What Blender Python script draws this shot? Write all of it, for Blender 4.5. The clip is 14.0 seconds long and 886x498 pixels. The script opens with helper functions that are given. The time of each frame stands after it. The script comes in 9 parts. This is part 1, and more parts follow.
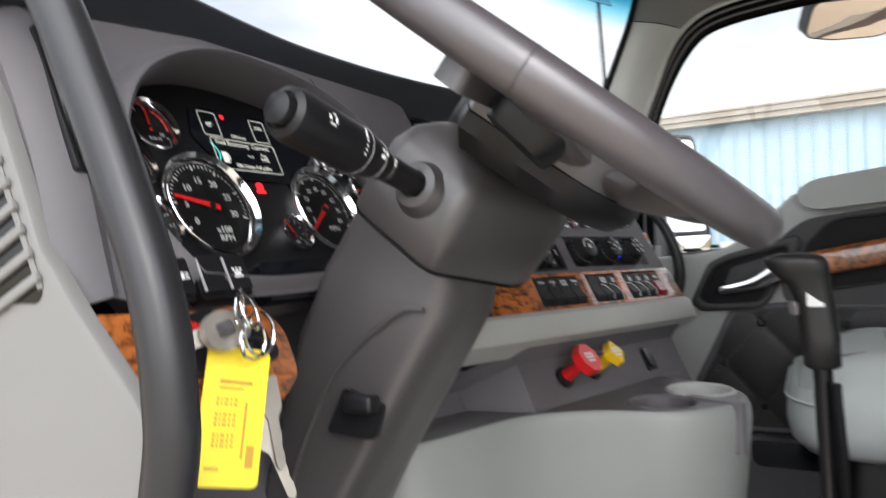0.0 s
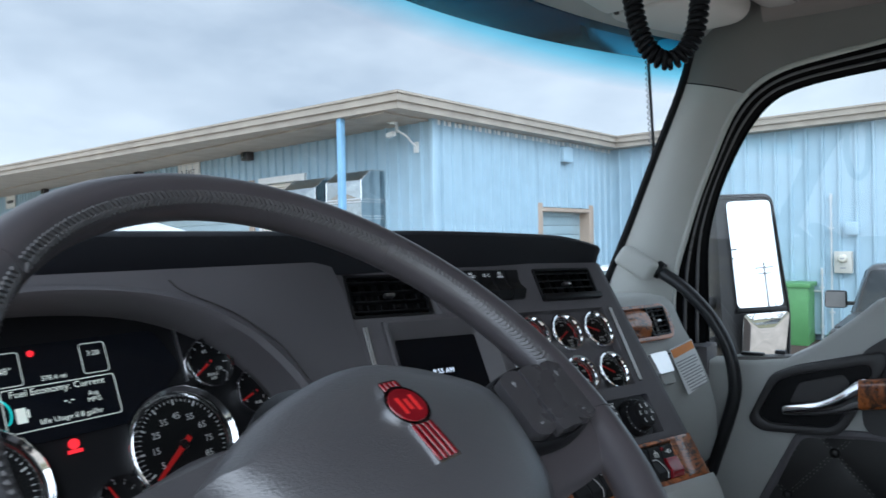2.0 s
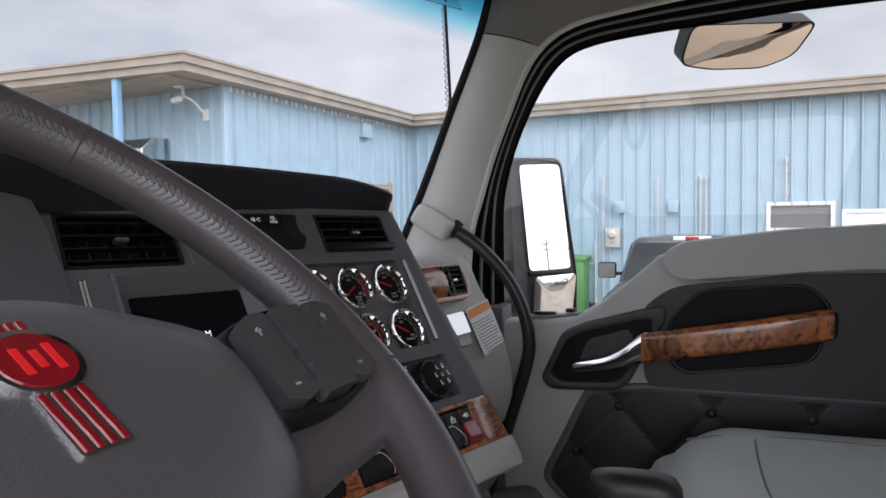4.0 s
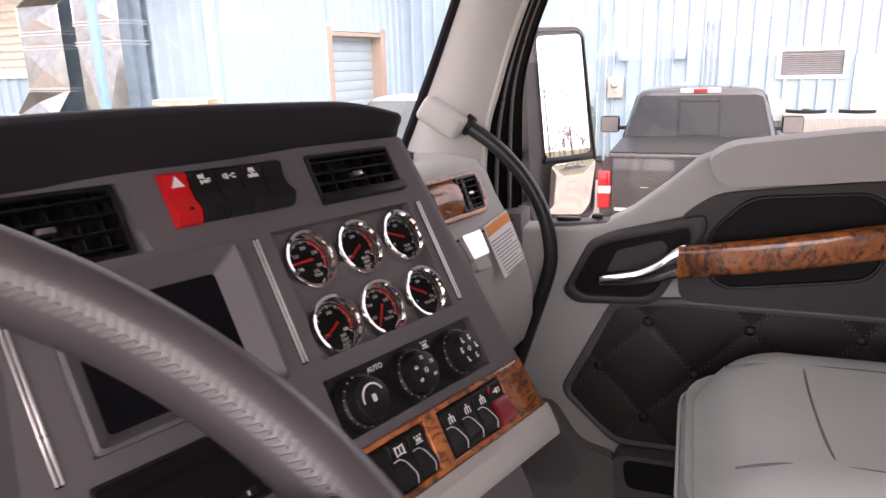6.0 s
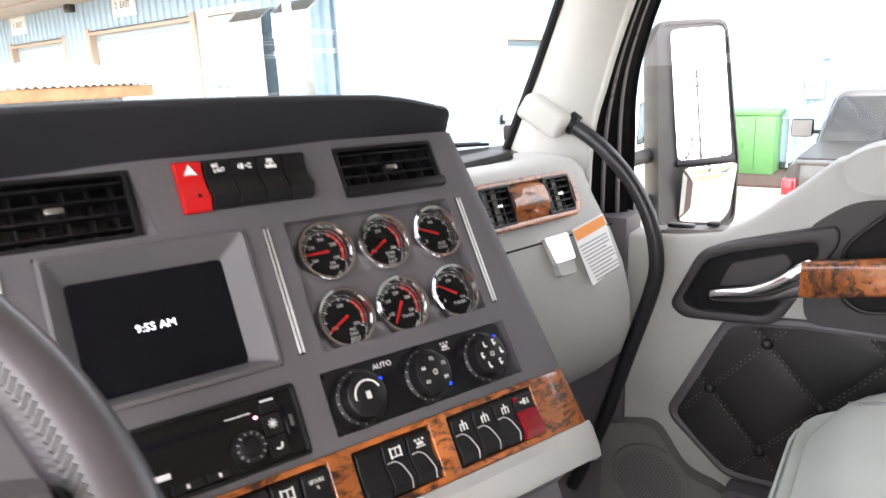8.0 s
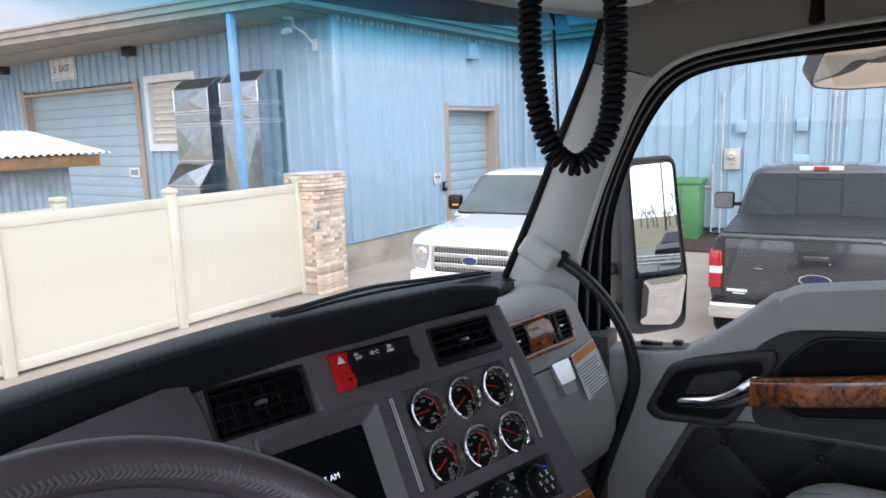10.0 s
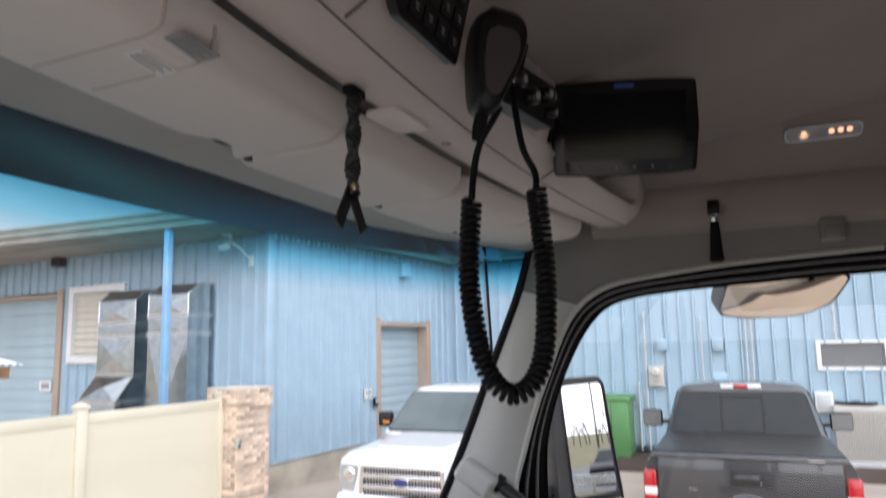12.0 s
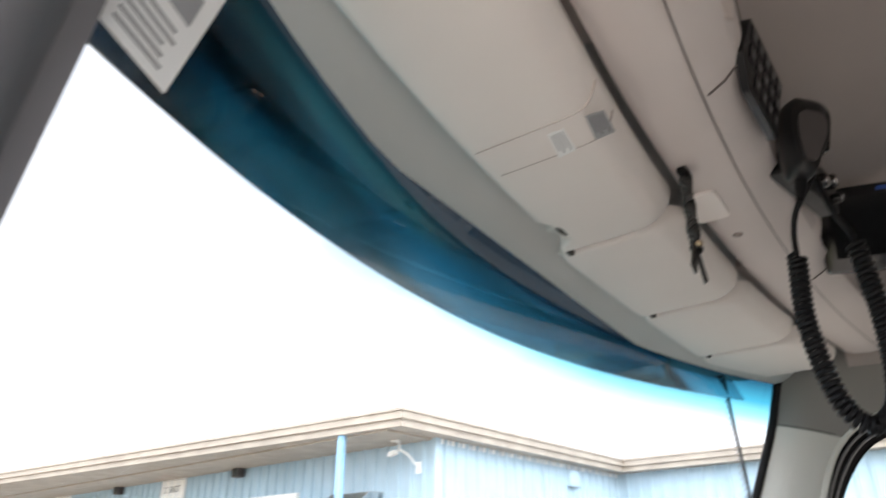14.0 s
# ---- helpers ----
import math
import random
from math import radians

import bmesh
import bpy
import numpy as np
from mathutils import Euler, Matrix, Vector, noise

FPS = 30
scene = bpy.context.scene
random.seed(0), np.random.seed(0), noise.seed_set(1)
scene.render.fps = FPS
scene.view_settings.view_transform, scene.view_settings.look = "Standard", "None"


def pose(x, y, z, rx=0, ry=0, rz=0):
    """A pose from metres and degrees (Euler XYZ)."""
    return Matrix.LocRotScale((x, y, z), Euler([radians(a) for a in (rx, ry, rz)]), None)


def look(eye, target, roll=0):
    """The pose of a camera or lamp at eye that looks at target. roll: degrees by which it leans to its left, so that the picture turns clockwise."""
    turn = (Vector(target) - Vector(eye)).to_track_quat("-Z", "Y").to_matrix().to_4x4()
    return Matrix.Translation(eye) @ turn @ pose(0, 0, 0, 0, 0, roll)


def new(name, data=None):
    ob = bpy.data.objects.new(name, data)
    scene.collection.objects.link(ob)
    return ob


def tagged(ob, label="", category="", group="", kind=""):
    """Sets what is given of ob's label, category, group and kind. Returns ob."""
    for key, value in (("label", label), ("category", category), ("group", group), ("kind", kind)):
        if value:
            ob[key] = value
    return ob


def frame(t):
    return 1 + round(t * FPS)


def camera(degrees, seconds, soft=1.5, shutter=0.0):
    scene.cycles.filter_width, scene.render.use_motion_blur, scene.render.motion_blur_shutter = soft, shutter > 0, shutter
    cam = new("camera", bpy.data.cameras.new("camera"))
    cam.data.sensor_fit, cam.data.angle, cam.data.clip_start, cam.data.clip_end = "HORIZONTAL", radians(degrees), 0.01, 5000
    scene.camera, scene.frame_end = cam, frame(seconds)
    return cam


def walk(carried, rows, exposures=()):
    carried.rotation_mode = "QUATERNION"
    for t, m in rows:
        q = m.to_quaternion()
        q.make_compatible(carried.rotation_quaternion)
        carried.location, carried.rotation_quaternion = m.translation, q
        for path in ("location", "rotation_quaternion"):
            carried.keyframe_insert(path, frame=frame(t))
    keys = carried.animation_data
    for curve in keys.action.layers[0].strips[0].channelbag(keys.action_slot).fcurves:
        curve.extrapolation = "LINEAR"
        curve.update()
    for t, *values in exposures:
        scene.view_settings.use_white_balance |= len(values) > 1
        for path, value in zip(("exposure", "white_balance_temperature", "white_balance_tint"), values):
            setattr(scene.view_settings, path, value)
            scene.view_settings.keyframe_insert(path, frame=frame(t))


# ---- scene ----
cam = camera(65.15, 14.0, soft=1.5, shutter=0.3)
PATH = [
    (0, (0.008, 0.016, 1.915), (1.773, 0.956, 1.913), -2.16),
    (0.5, (0.130, 0.029, 2.042), (1.693, 1.276, 2.042), -2.03),
    (0.7, (0.173, -0.000, 2.080), (1.699, 1.292, 2.075), -1.85),
    (1, (0.215, -0.042, 2.122), (1.702, 1.296, 2.119), -1.73),
    (1.5, (0.252, -0.044, 2.163), (1.780, 1.247, 2.158), -1.21),
    (2, (0.295, -0.061, 2.158), (1.911, 1.116, 2.139), -1.11),
    (2.5, (0.367, -0.062, 2.140), (2.068, 0.988, 2.106), -0.92),
    (3, (0.421, -0.054, 2.118), (2.204, 0.853, 2.078), -0.71),
    (3.5, (0.439, -0.025, 2.104), (2.296, 0.716, 2.058), -0.43),
    (3.7, (0.439, -0.020, 2.103), (2.312, 0.680, 2.058), -0.51),
    (5.8, (0.571, 0.096, 2.213), (2.395, 0.737, 1.699), -1.42),
    (6, (0.612, 0.085, 2.203), (2.431, 0.734, 1.685), -1.53),
    (6.5, (0.682, 0.045, 2.155), (2.470, 0.776, 1.638), -1.92),
    (7, (0.731, 0.014, 2.119), (2.436, 0.925, 1.606), -2.37),
    (7.5, (0.748, -0.010, 2.126), (2.362, 1.056, 1.618), -2.41),
    (8, (0.703, -0.039, 2.185), (2.305, 1.053, 1.694), -2.54),
    (8.5, (0.567, 0.003, 2.295), (2.198, 1.046, 1.793), -1.80),
    (9, (0.492, -0.003, 2.357), (2.157, 1.004, 1.897), -1.76),
    (9.2, (0.478, -0.009, 2.377), (2.161, 0.996, 1.980), -1.76),
    (11.5, (0.382, -0.019, 2.395), (2.199, 0.784, 2.160), -1.13),
    (12, (0.394, -0.020, 2.403), (2.223, 0.743, 2.672), -1.10),
    (12.5, (0.363, -0.038, 2.407), (2.106, 0.724, 3.025), -0.59),
    (13, (0.354, -0.026, 2.396), (1.993, 0.710, 3.274), 0.21),
    (13.5, (0.300, 0.083, 2.322), (1.888, 0.872, 3.246), 0.45),
    (14, (0.211, 0.130, 2.214), (1.690, 1.175, 3.063), -0.01),
]
EXPOSURES = [(0.0, 0.72, 6500, 13), (0.5, 1.1, 6400, 13), (1.0, 0.88, 6300, 13), (1.5, 0.42, 6000, 12), (2.2, 0.07, 5450, 5), (2.7, 0.02, 5500, 10), (3.5, 0.03, 5950, 14), (5.8, 0.80, 7200, 34), (6.5, 1.32, 7000, 25), (7.0, 1.85, 6900, 21), (7.5, 1.98, 6900, 20), (8.2, 1.82, 6600, 17), (9.0, 0.15, 6050, 17), (11.5, 0.1, 5900, 15), (12.0, 0.1, 6250, 18), (12.5, 0.68, 7600, 28), (13.0, 1.9, 6250, 18), (13.5, 1.85, 6200, 11), (14.0, 1.12, 6350, 13)]
walk(cam, [(t, look(eye, target, roll)) for t, eye, target, roll in PATH], EXPOSURES)

# ---- daylight ----
world = bpy.data.worlds.new("overcast_sky")
scene.world = world
world.use_nodes = True
wn, wl = world.node_tree.nodes, world.node_tree.links
wn.clear()
w_out, w_bg = wn.new("ShaderNodeOutputWorld"), wn.new("ShaderNodeBackground")
w_sky, w_mix, w_noise, w_ramp = wn.new("ShaderNodeTexSky"), wn.new("ShaderNodeMix"), wn.new("ShaderNodeTexNoise"), wn.new("ShaderNodeValToRGB")
w_map, w_co = wn.new("ShaderNodeMapping"), wn.new("ShaderNodeTexCoord")
w_sky.sky_type, w_sky.sun_disc, w_sky.sun_elevation, w_sky.sun_rotation = "NISHITA", False, radians(32), radians(227)
w_mix.data_type, w_mix.inputs["Factor"].default_value = "RGBA", 0.93
w_noise.inputs["Scale"].default_value, w_noise.inputs["Detail"].default_value, w_noise.inputs["Roughness"].default_value = 2.1, 6.0, 0.55
w_map.inputs["Scale"].default_value = (1.0, 1.0, 2.6)
w_ramp.color_ramp.elements[0].position, w_ramp.color_ramp.elements[0].color = 0.30, (5.2, 5.7, 6.3, 1)
w_ramp.color_ramp.elements[1].position, w_ramp.color_ramp.elements[1].color = 0.62, (9.2, 9.4, 9.5, 1)
wl.new(w_co.outputs["Generated"], w_map.inputs["Vector"])
wl.new(w_map.outputs["Vector"], w_noise.inputs["Vector"])
wl.new(w_noise.outputs["Fac"], w_ramp.inputs["Fac"])
wl.new(w_sky.outputs["Color"], w_mix.inputs["A"])
wl.new(w_ramp.outputs["Color"], w_mix.inputs["B"])
# thin cloud is brightest around the hidden sun
SUN_DIR = Vector((-0.62, -0.58, 0.53)).normalized()
w_dot, w_pow, w_mul = wn.new("ShaderNodeVectorMath"), wn.new("ShaderNodeMapRange"), wn.new("ShaderNodeMix")
w_dot.operation = "DOT_PRODUCT"
w_dot.inputs[1].default_value = SUN_DIR
wl.new(w_co.outputs["Generated"], w_dot.inputs[0])
wl.new(w_dot.outputs["Value"], w_pow.inputs["Value"])
w_pow.interpolation_type = "SMOOTHSTEP"
w_pow.inputs["From Min"].default_value, w_pow.inputs["From Max"].default_value = -0.2, 1.0
w_pow.inputs["To Min"].default_value, w_pow.inputs["To Max"].default_value = 0.80, 2.9
w_mul.data_type, w_mul.blend_type, w_mul.inputs["Factor"].default_value = "RGBA", "MULTIPLY", 1.0
wl.new(w_mix.outputs["Result"], w_mul.inputs["A"])
wl.new(w_pow.outputs["Result"], w_mul.inputs["B"])
wl.new(w_mul.outputs["Result"], w_bg.inputs["Color"])
w_bg.inputs["Strength"].default_value = 0.12
wl.new(w_bg.outputs["Background"], w_out.inputs["Surface"])

sun = new("sun", bpy.data.lights.new("sun", "SUN"))
sun.data.energy, sun.data.angle, sun.data.color = 0.6, radians(24), (1.0, 0.97, 0.93)
sun.matrix_world = look(SUN_DIR * 20, (0, 0, 0))


# ---- materials ----
def mat(name, color, rough=0.5, metal=0.0, grain=0.0, grain_scale=900.0, vary=0.12, vary_scale=6.0, coat=0.0, spec=0.5, rough_vary=0.08, per_object=0.0, sheen=0.0):
    """A node material: base colour with broad variation, roughness variation and a fine relief."""
    m = bpy.data.materials.new(name)
    m.use_nodes = True
    n, l = m.node_tree.nodes, m.node_tree.links
    b = n["Principled BSDF"]
    b.inputs["Metallic"].default_value = metal
    b.inputs["Specular IOR Level"].default_value = spec
    b.inputs["Coat Weight"].default_value = coat
    b.inputs["Coat Roughness"].default_value = 0.06
    b.inputs["Sheen Weight"].default_value = sheen
    co = n.new("ShaderNodeTexCoord")
    nz = n.new("ShaderNodeTexNoise")
    nz.inputs["Scale"].default_value, nz.inputs["Detail"].default_value = vary_scale, 5.0
    l.new(co.outputs["Object"], nz.inputs["Vector"])
    ramp = n.new("ShaderNodeValToRGB")
    ramp.color_ramp.elements[0].position, ramp.color_ramp.elements[1].position = 0.3, 0.7
    ramp.color_ramp.elements[0].color = (*[c * (1 - vary) for c in color], 1)
    ramp.color_ramp.elements[1].color = (*[min(1, c * (1 + vary)) for c in color], 1)
    l.new(nz.outputs["Fac"], ramp.inputs["Fac"])
    last = ramp.outputs["Color"]
    if per_object:
        info, hsv, mr = n.new("ShaderNodeObjectInfo"), n.new("ShaderNodeHueSaturation"), n.new("ShaderNodeMapRange")
        l.new(info.outputs["Random"], mr.inputs["Value"])
        mr.inputs["To Min"].default_value, mr.inputs["To Max"].default_value = 1 - per_object, 1 + per_object
        l.new(mr.outputs["Result"], hsv.inputs["Value"])
        l.new(last, hsv.inputs["Color"])
        last = hsv.outputs["Color"]
    l.new(last, b.inputs["Base Color"])
    rr = n.new("ShaderNodeMapRange")
    nz2 = n.new("ShaderNodeTexNoise")
    nz2.inputs["Scale"].default_value, nz2.inputs["Detail"].default_value = vary_scale * 4, 4.0
    l.new(co.outputs["Object"], nz2.inputs["Vector"])
    l.new(nz2.outputs["Fac"], rr.inputs["Value"])
    rr.inputs["To Min"].default_value, rr.inputs["To Max"].default_value = max(0.0, rough - rough_vary), min(1.0, rough + rough_vary)
    l.new(rr.outputs["Result"], b.inputs["Roughness"])
    if grain:
        g, bp = n.new("ShaderNodeTexNoise"), n.new("ShaderNodeBump")
        g.inputs["Scale"].default_value, g.inputs["Detail"].default_value = grain_scale, 2.0
        l.new(co.outputs["Object"], g.inputs["Vector"])
        l.new(g.outputs["Fac"], bp.inputs["Height"])
        bp.inputs["Strength"].default_value, bp.inputs["Distance"].default_value = grain, 0.0006
        l.new(bp.outputs["Normal"], b.inputs["Normal"])
    return m


def glass(name, color=(0.97, 0.99, 0.98), ior=1.3):
    """A clear pane: it lets light straight through and mirrors by Fresnel."""
    m = bpy.data.materials.new(name)
    m.use_nodes = True
    n, l = m.node_tree.nodes, m.node_tree.links
    n.clear()
    out, mix, tr, gl, fr = n.new("ShaderNodeOutputMaterial"), n.new("ShaderNodeMixShader"), n.new("ShaderNodeBsdfTransparent"), n.new("ShaderNodeBsdfGlossy"), n.new("ShaderNodeFresnel")
    fr.inputs["IOR"].default_value = ior
    gl.inputs["Roughness"].default_value = 0.0
    tr.inputs["Color"].default_value = (*color, 1)
    l.new(fr.outputs["Fac"], mix.inputs["Fac"])
    l.new(tr.outputs["BSDF"], mix.inputs[1])
    l.new(gl.outputs["BSDF"], mix.inputs[2])
    l.new(mix.outputs["Shader"], out.inputs["Surface"])
    return m


def glow(name, color, strength):
    m = bpy.data.materials.new(name)
    m.use_nodes = True
    b = m.node_tree.nodes["Principled BSDF"]
    b.inputs["Base Color"].default_value = (*color, 1)
    b.inputs["Emission Color"].default_value = (*color, 1)
    b.inputs["Emission Strength"].default_value = strength
    return m


def burl(name):
    """Lacquered burl wood: orange-brown with dark wandering figure."""
    m = mat(name, (0.42, 0.125, 0.028), 0.30, coat=1.0, vary=0.35, vary_scale=14.0)
    n, l = m.node_tree.nodes, m.node_tree.links
    b = n["Principled BSDF"]
    co, wv, nz, rp, mx = n.new("ShaderNodeTexCoord"), n.new("ShaderNodeTexNoise"), n.new("ShaderNodeTexNoise"), n.new("ShaderNodeValToRGB"), n.new("ShaderNodeMix")
    mp, va = n.new("ShaderNodeMapping"), n.new("ShaderNodeVectorMath")
    mp.inputs["Scale"].default_value = (1.0, 0.6, 2.2)
    l.new(co.outputs["Object"], mp.inputs["Vector"])
    nz.inputs["Scale"].default_value, nz.inputs["Detail"].default_value = 16.0, 4.0
    l.new(mp.outputs["Vector"], nz.inputs["Vector"])
    va.operation = "MULTIPLY_ADD"
    va.inputs[1].default_value = (0.16, 0.16, 0.16)
    l.new(nz.outputs["Color"], va.inputs[0])
    l.new(mp.outputs["Vector"], va.inputs[2])
    wv.inputs["Scale"].default_value, wv.inputs["Detail"].default_value, wv.inputs["Roughness"].default_value = 40.0, 8.0, 0.70
    l.new(va.outputs["Vector"], wv.inputs["Vector"])
    rp.color_ramp.elements[0].position, rp.color_ramp.elements[0].color = 0.39, (0, 0, 0, 1)
    rp.color_ramp.elements[1].position, rp.color_ramp.elements[1].color = 0.53, (1, 1, 1, 1)
    l.new(wv.outputs["Fac"], rp.inputs["Fac"])
    mx.data_type = "RGBA"
    base = b.inputs["Base Color"].links[0].from_socket
    l.new(rp.outputs["Color"], mx.inputs["Factor"])
    mx.inputs["A"].default_value = (0.035, 0.012, 0.006, 1)
    l.new(base, mx.inputs["B"])
    l.new(mx.outputs["Result"], b.inputs["Base Color"])
    return m


M = dict(
    dash=mat("charcoal_dash_plastic", (0.110, 0.103, 0.110), 0.55, grain=0.5, grain_scale=1400),
    hood=mat("slate_dash_pad", (0.0105, 0.011, 0.015), 0.52, grain=0.4, grain_scale=1300),
    panel=mat("grey_gauge_panel", (0.112, 0.105, 0.110), 0.45, grain=0.25, grain_scale=1800),
    black=mat("black_plastic", (0.008, 0.008, 0.009), 0.4, grain=0.2, grain_scale=1500, spec=0.35),
    gloss=mat("gloss_black_plastic", (0.008, 0.008, 0.009), 0.12, vary=0.05),
    rubber=mat("black_rubber", (0.008, 0.008, 0.009), 0.5, grain=0.2, spec=0.15),
    grey=mat("light_grey_trim", (0.42, 0.425, 0.405), 0.5, grain=0.45, grain_scale=1300, vary=0.04),
    pillar=mat("pale_grey_pillar_trim", (0.54, 0.54, 0.505), 0.55, grain=0.3, grain_scale=1200, vary=0.04),
    midgrey=mat("mid_grey_floor_trim", (0.17, 0.165, 0.16), 0.6, grain=0.4, vary=0.08),
    leather=mat("grey_leather", (0.55, 0.585, 0.565), 0.45, grain=0.6, grain_scale=420, vary=0.05),
    quilt=mat("black_vinyl", (0.013, 0.0125, 0.0125), 0.42, grain=0.6, grain_scale=600, vary=0.1),
    wheel=mat("dark_leather_wrap", (0.070, 0.062, 0.067), 0.34, spec=1.0, grain=0.25, grain_scale=1100, vary=0.10, vary_scale=14),
    hub=mat("charcoal_airbag_cover", (0.074, 0.071, 0.075), 0.33, spec=0.9, grain=0.6, grain_scale=800, vary=0.06),
    column=mat("charcoal_column_shroud", (0.056, 0.051, 0.052), 0.34, spec=0.9, grain=0.3, grain_scale=1400, vary=0.05),
    liner=mat("beige_headliner_cloth", (0.31, 0.268, 0.25), 0.95, grain=0.5, grain_scale=700, vary=0.05, sheen=0.2),
    console=mat("beige_overhead_plastic", (0.58, 0.525, 0.50), 0.6, grain=0.3, grain_scale=1000, vary=0.03),
    visor=mat("pale_visor_vinyl", (0.74, 0.69, 0.655), 0.65, grain=0.4, grain_scale=800, vary=0.03),
    chrome=mat("chrome", (0.82, 0.82, 0.83), 0.07, metal=1.0, vary=0.03, rough_vary=0.03),
    brightwork=mat("brushed_bright_trim", (0.86, 0.86, 0.86), 0.30, metal=0.7, vary=0.03),
    satin=mat("satin_metal", (0.55, 0.55, 0.56), 0.3, metal=1.0, vary=0.06),
    steel=mat("galvanised_steel", (0.62, 0.65, 0.67), 0.28, metal=1.0, vary=0.18, vary_scale=3, rough_vary=0.14),
    # pillar grey darkened: the shade on the driver's side is in this colour
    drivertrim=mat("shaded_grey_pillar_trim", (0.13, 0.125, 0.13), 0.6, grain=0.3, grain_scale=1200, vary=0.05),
    traygrey=mat("grey_green_tray_plastic", (0.25, 0.26, 0.25), 0.45, grain=0.35, grain_scale=1200, vary=0.05),
    uppertrim=mat("beige_grey_upper_trim", (0.22, 0.208, 0.197), 0.6, grain=0.3, grain_scale=1200, vary=0.05),
    seal=mat("matt_black_door_seal", (0.0035, 0.0035, 0.004), 0.75, grain=0.2, spec=0.06),
    door_dark=mat("dark_door_plastic", (0.034, 0.032, 0.033), 0.5, grain=0.4, grain_scale=1300, vary=0.06),
    # lip rubber lightened to blue-grey so that the colour carries its highlight
    seal_lip=mat("highlight_grey_seal_lip", (0.06, 0.06, 0.068), 0.3, spec=0.6, vary=0.1),
    podkey=mat("satin_black_key", (0.055, 0.052, 0.056), 0.28, spec=0.8, vary=0.06),
    lever_chrome=mat("polished_lever_chrome", (0.80, 0.80, 0.82), 0.11, metal=1.0, vary=0.03),
    wood=burl("burl_wood_veneer"),
    red=mat("red_plastic", (0.62, 0.012, 0.014), 0.35, vary=0.06),
    darkred=mat("dark_red_enamel", (0.22, 0.006, 0.012), 0.20, coat=0.6, vary=0.12, vary_scale=60),
    yellow=mat("yellow_plastic", (0.80, 0.50, 0.010), 0.4, vary=0.06),
    tag=mat("yellow_key_tag", (0.86, 0.66, 0.015), 0.4, vary=0.04),
    white=mat("white_print", (0.78, 0.78, 0.77), 0.6, vary=0.03),
    bargrey=mat("grey_print", (0.30, 0.30, 0.31), 0.6, vary=0.03),
    orange=mat("orange_print", (0.80, 0.27, 0.04), 0.55, vary=0.03),
    needle=mat("red_needle", (0.78, 0.02, 0.02), 0.4, vary=0.03),
    dial=mat("black_dial", (0.007, 0.007, 0.008), 0.55, vary=0.1, spec=0.2),
    lcd=mat("dark_display_glass", (0.005, 0.006, 0.009), 0.10, spec=0.35, vary=0.05, rough_vary=0.02),
    brass=mat("key_brass", (0.50, 0.40, 0.25), 0.35, metal=1.0, vary=0.12),
    clear=glass("clear_glass"),
)


# ---- mesh tools ----
def part(name, bm, material, parent=None, label="", smooth=40):
    """Links a bmesh as one mesh object, under a thing or a part."""
    bmesh.ops.recalc_face_normals(bm, faces=bm.faces[:])
    me = bpy.data.meshes.new(name)
    bm.to_mesh(me)
    bm.free()
    me.materials.append(material)
    if smooth:
        me.shade_smooth()
        me.set_sharp_from_angle(angle=radians(smooth))
    ob = new(name, me)
    ob.parent = parent
    if label:
        ob["label"] = label
    return ob


def thing(name, m, label, category, group="", kind=""):
    ob = new(name)
    ob.empty_display_size = 0.05
    ob.matrix_world = m
    return tagged(ob, label, category, group, kind)


def structure(name, bm, material, label, category, smooth=40):
    return tagged(part(name, bm, material, None, "", smooth), label, category, "", "structure")


def bevel(bm, w, seg=2, angle=30):
    bmesh.ops.remove_doubles(bm, verts=bm.verts[:], dist=1e-6)
    bmesh.ops.recalc_face_normals(bm, faces=bm.faces[:])
    es = [e for e in bm.edges if len(e.link_faces) == 2 and e.calc_face_angle(0) > radians(angle)]
    if es and w > 0:
        bmesh.ops.bevel(bm, geom=es, offset=w, segments=seg, profile=0.5, affect="EDGES", clamp_overlap=True)
    return bm


def box(bm, x0, x1, y0, y1, z0, z1, m=None):
    vs = [bm.verts.new(Vector((x, y, z))) for x in (x0, x1) for y in (y0, y1) for z in (z0, z1)]
    for f in ((0, 1, 3, 2), (4, 6, 7, 5), (0, 4, 5, 1), (2, 3, 7, 6), (0, 2, 6, 4), (1, 5, 7, 3)):
        bm.faces.new([vs[i] for i in f])
    if m is not None:
        bmesh.ops.transform(bm, matrix=m, verts=vs)
    return bm


def bbox(x0, x1, y0, y1, z0, z1, b=0.0, seg=2, m=None):
    bm = box(bmesh.new(), x0, x1, y0, y1, z0, z1)
    if b:
        bevel(bm, b, seg)
    if m is not None:
        bm.transform(m)
    return bm


def prism(pts, z0, z1, b=0.0, seg=2, m=None, bm=None):
    """A polygon in x, y, raised from z0 to z1, its edges rounded by b."""
    own = bmesh.new()
    lo = [own.verts.new((x, y, z0)) for x, y in pts]
    hi = [own.verts.new((x, y, z1)) for x, y in pts]
    own.faces.new(lo[::-1])
    own.faces.new(hi)
    for i in range(len(pts)):
        j = (i + 1) % len(pts)
        own.faces.new((lo[i], lo[j], hi[j], hi[i]))
    if b:
        bmesh.ops.recalc_face_normals(own, faces=own.faces[:])
        es = [e for e in own.edges if abs(e.verts[0].co.z - e.verts[1].co.z) < 1e-9 and e.verts[0].co.z == z1]
        bmesh.ops.bevel(own, geom=es, offset=b, segments=seg, profile=0.5, affect="EDGES", clamp_overlap=True)
    if m is not None:
        own.transform(m)
    if bm is None:
        return own
    return merge(bm, own)


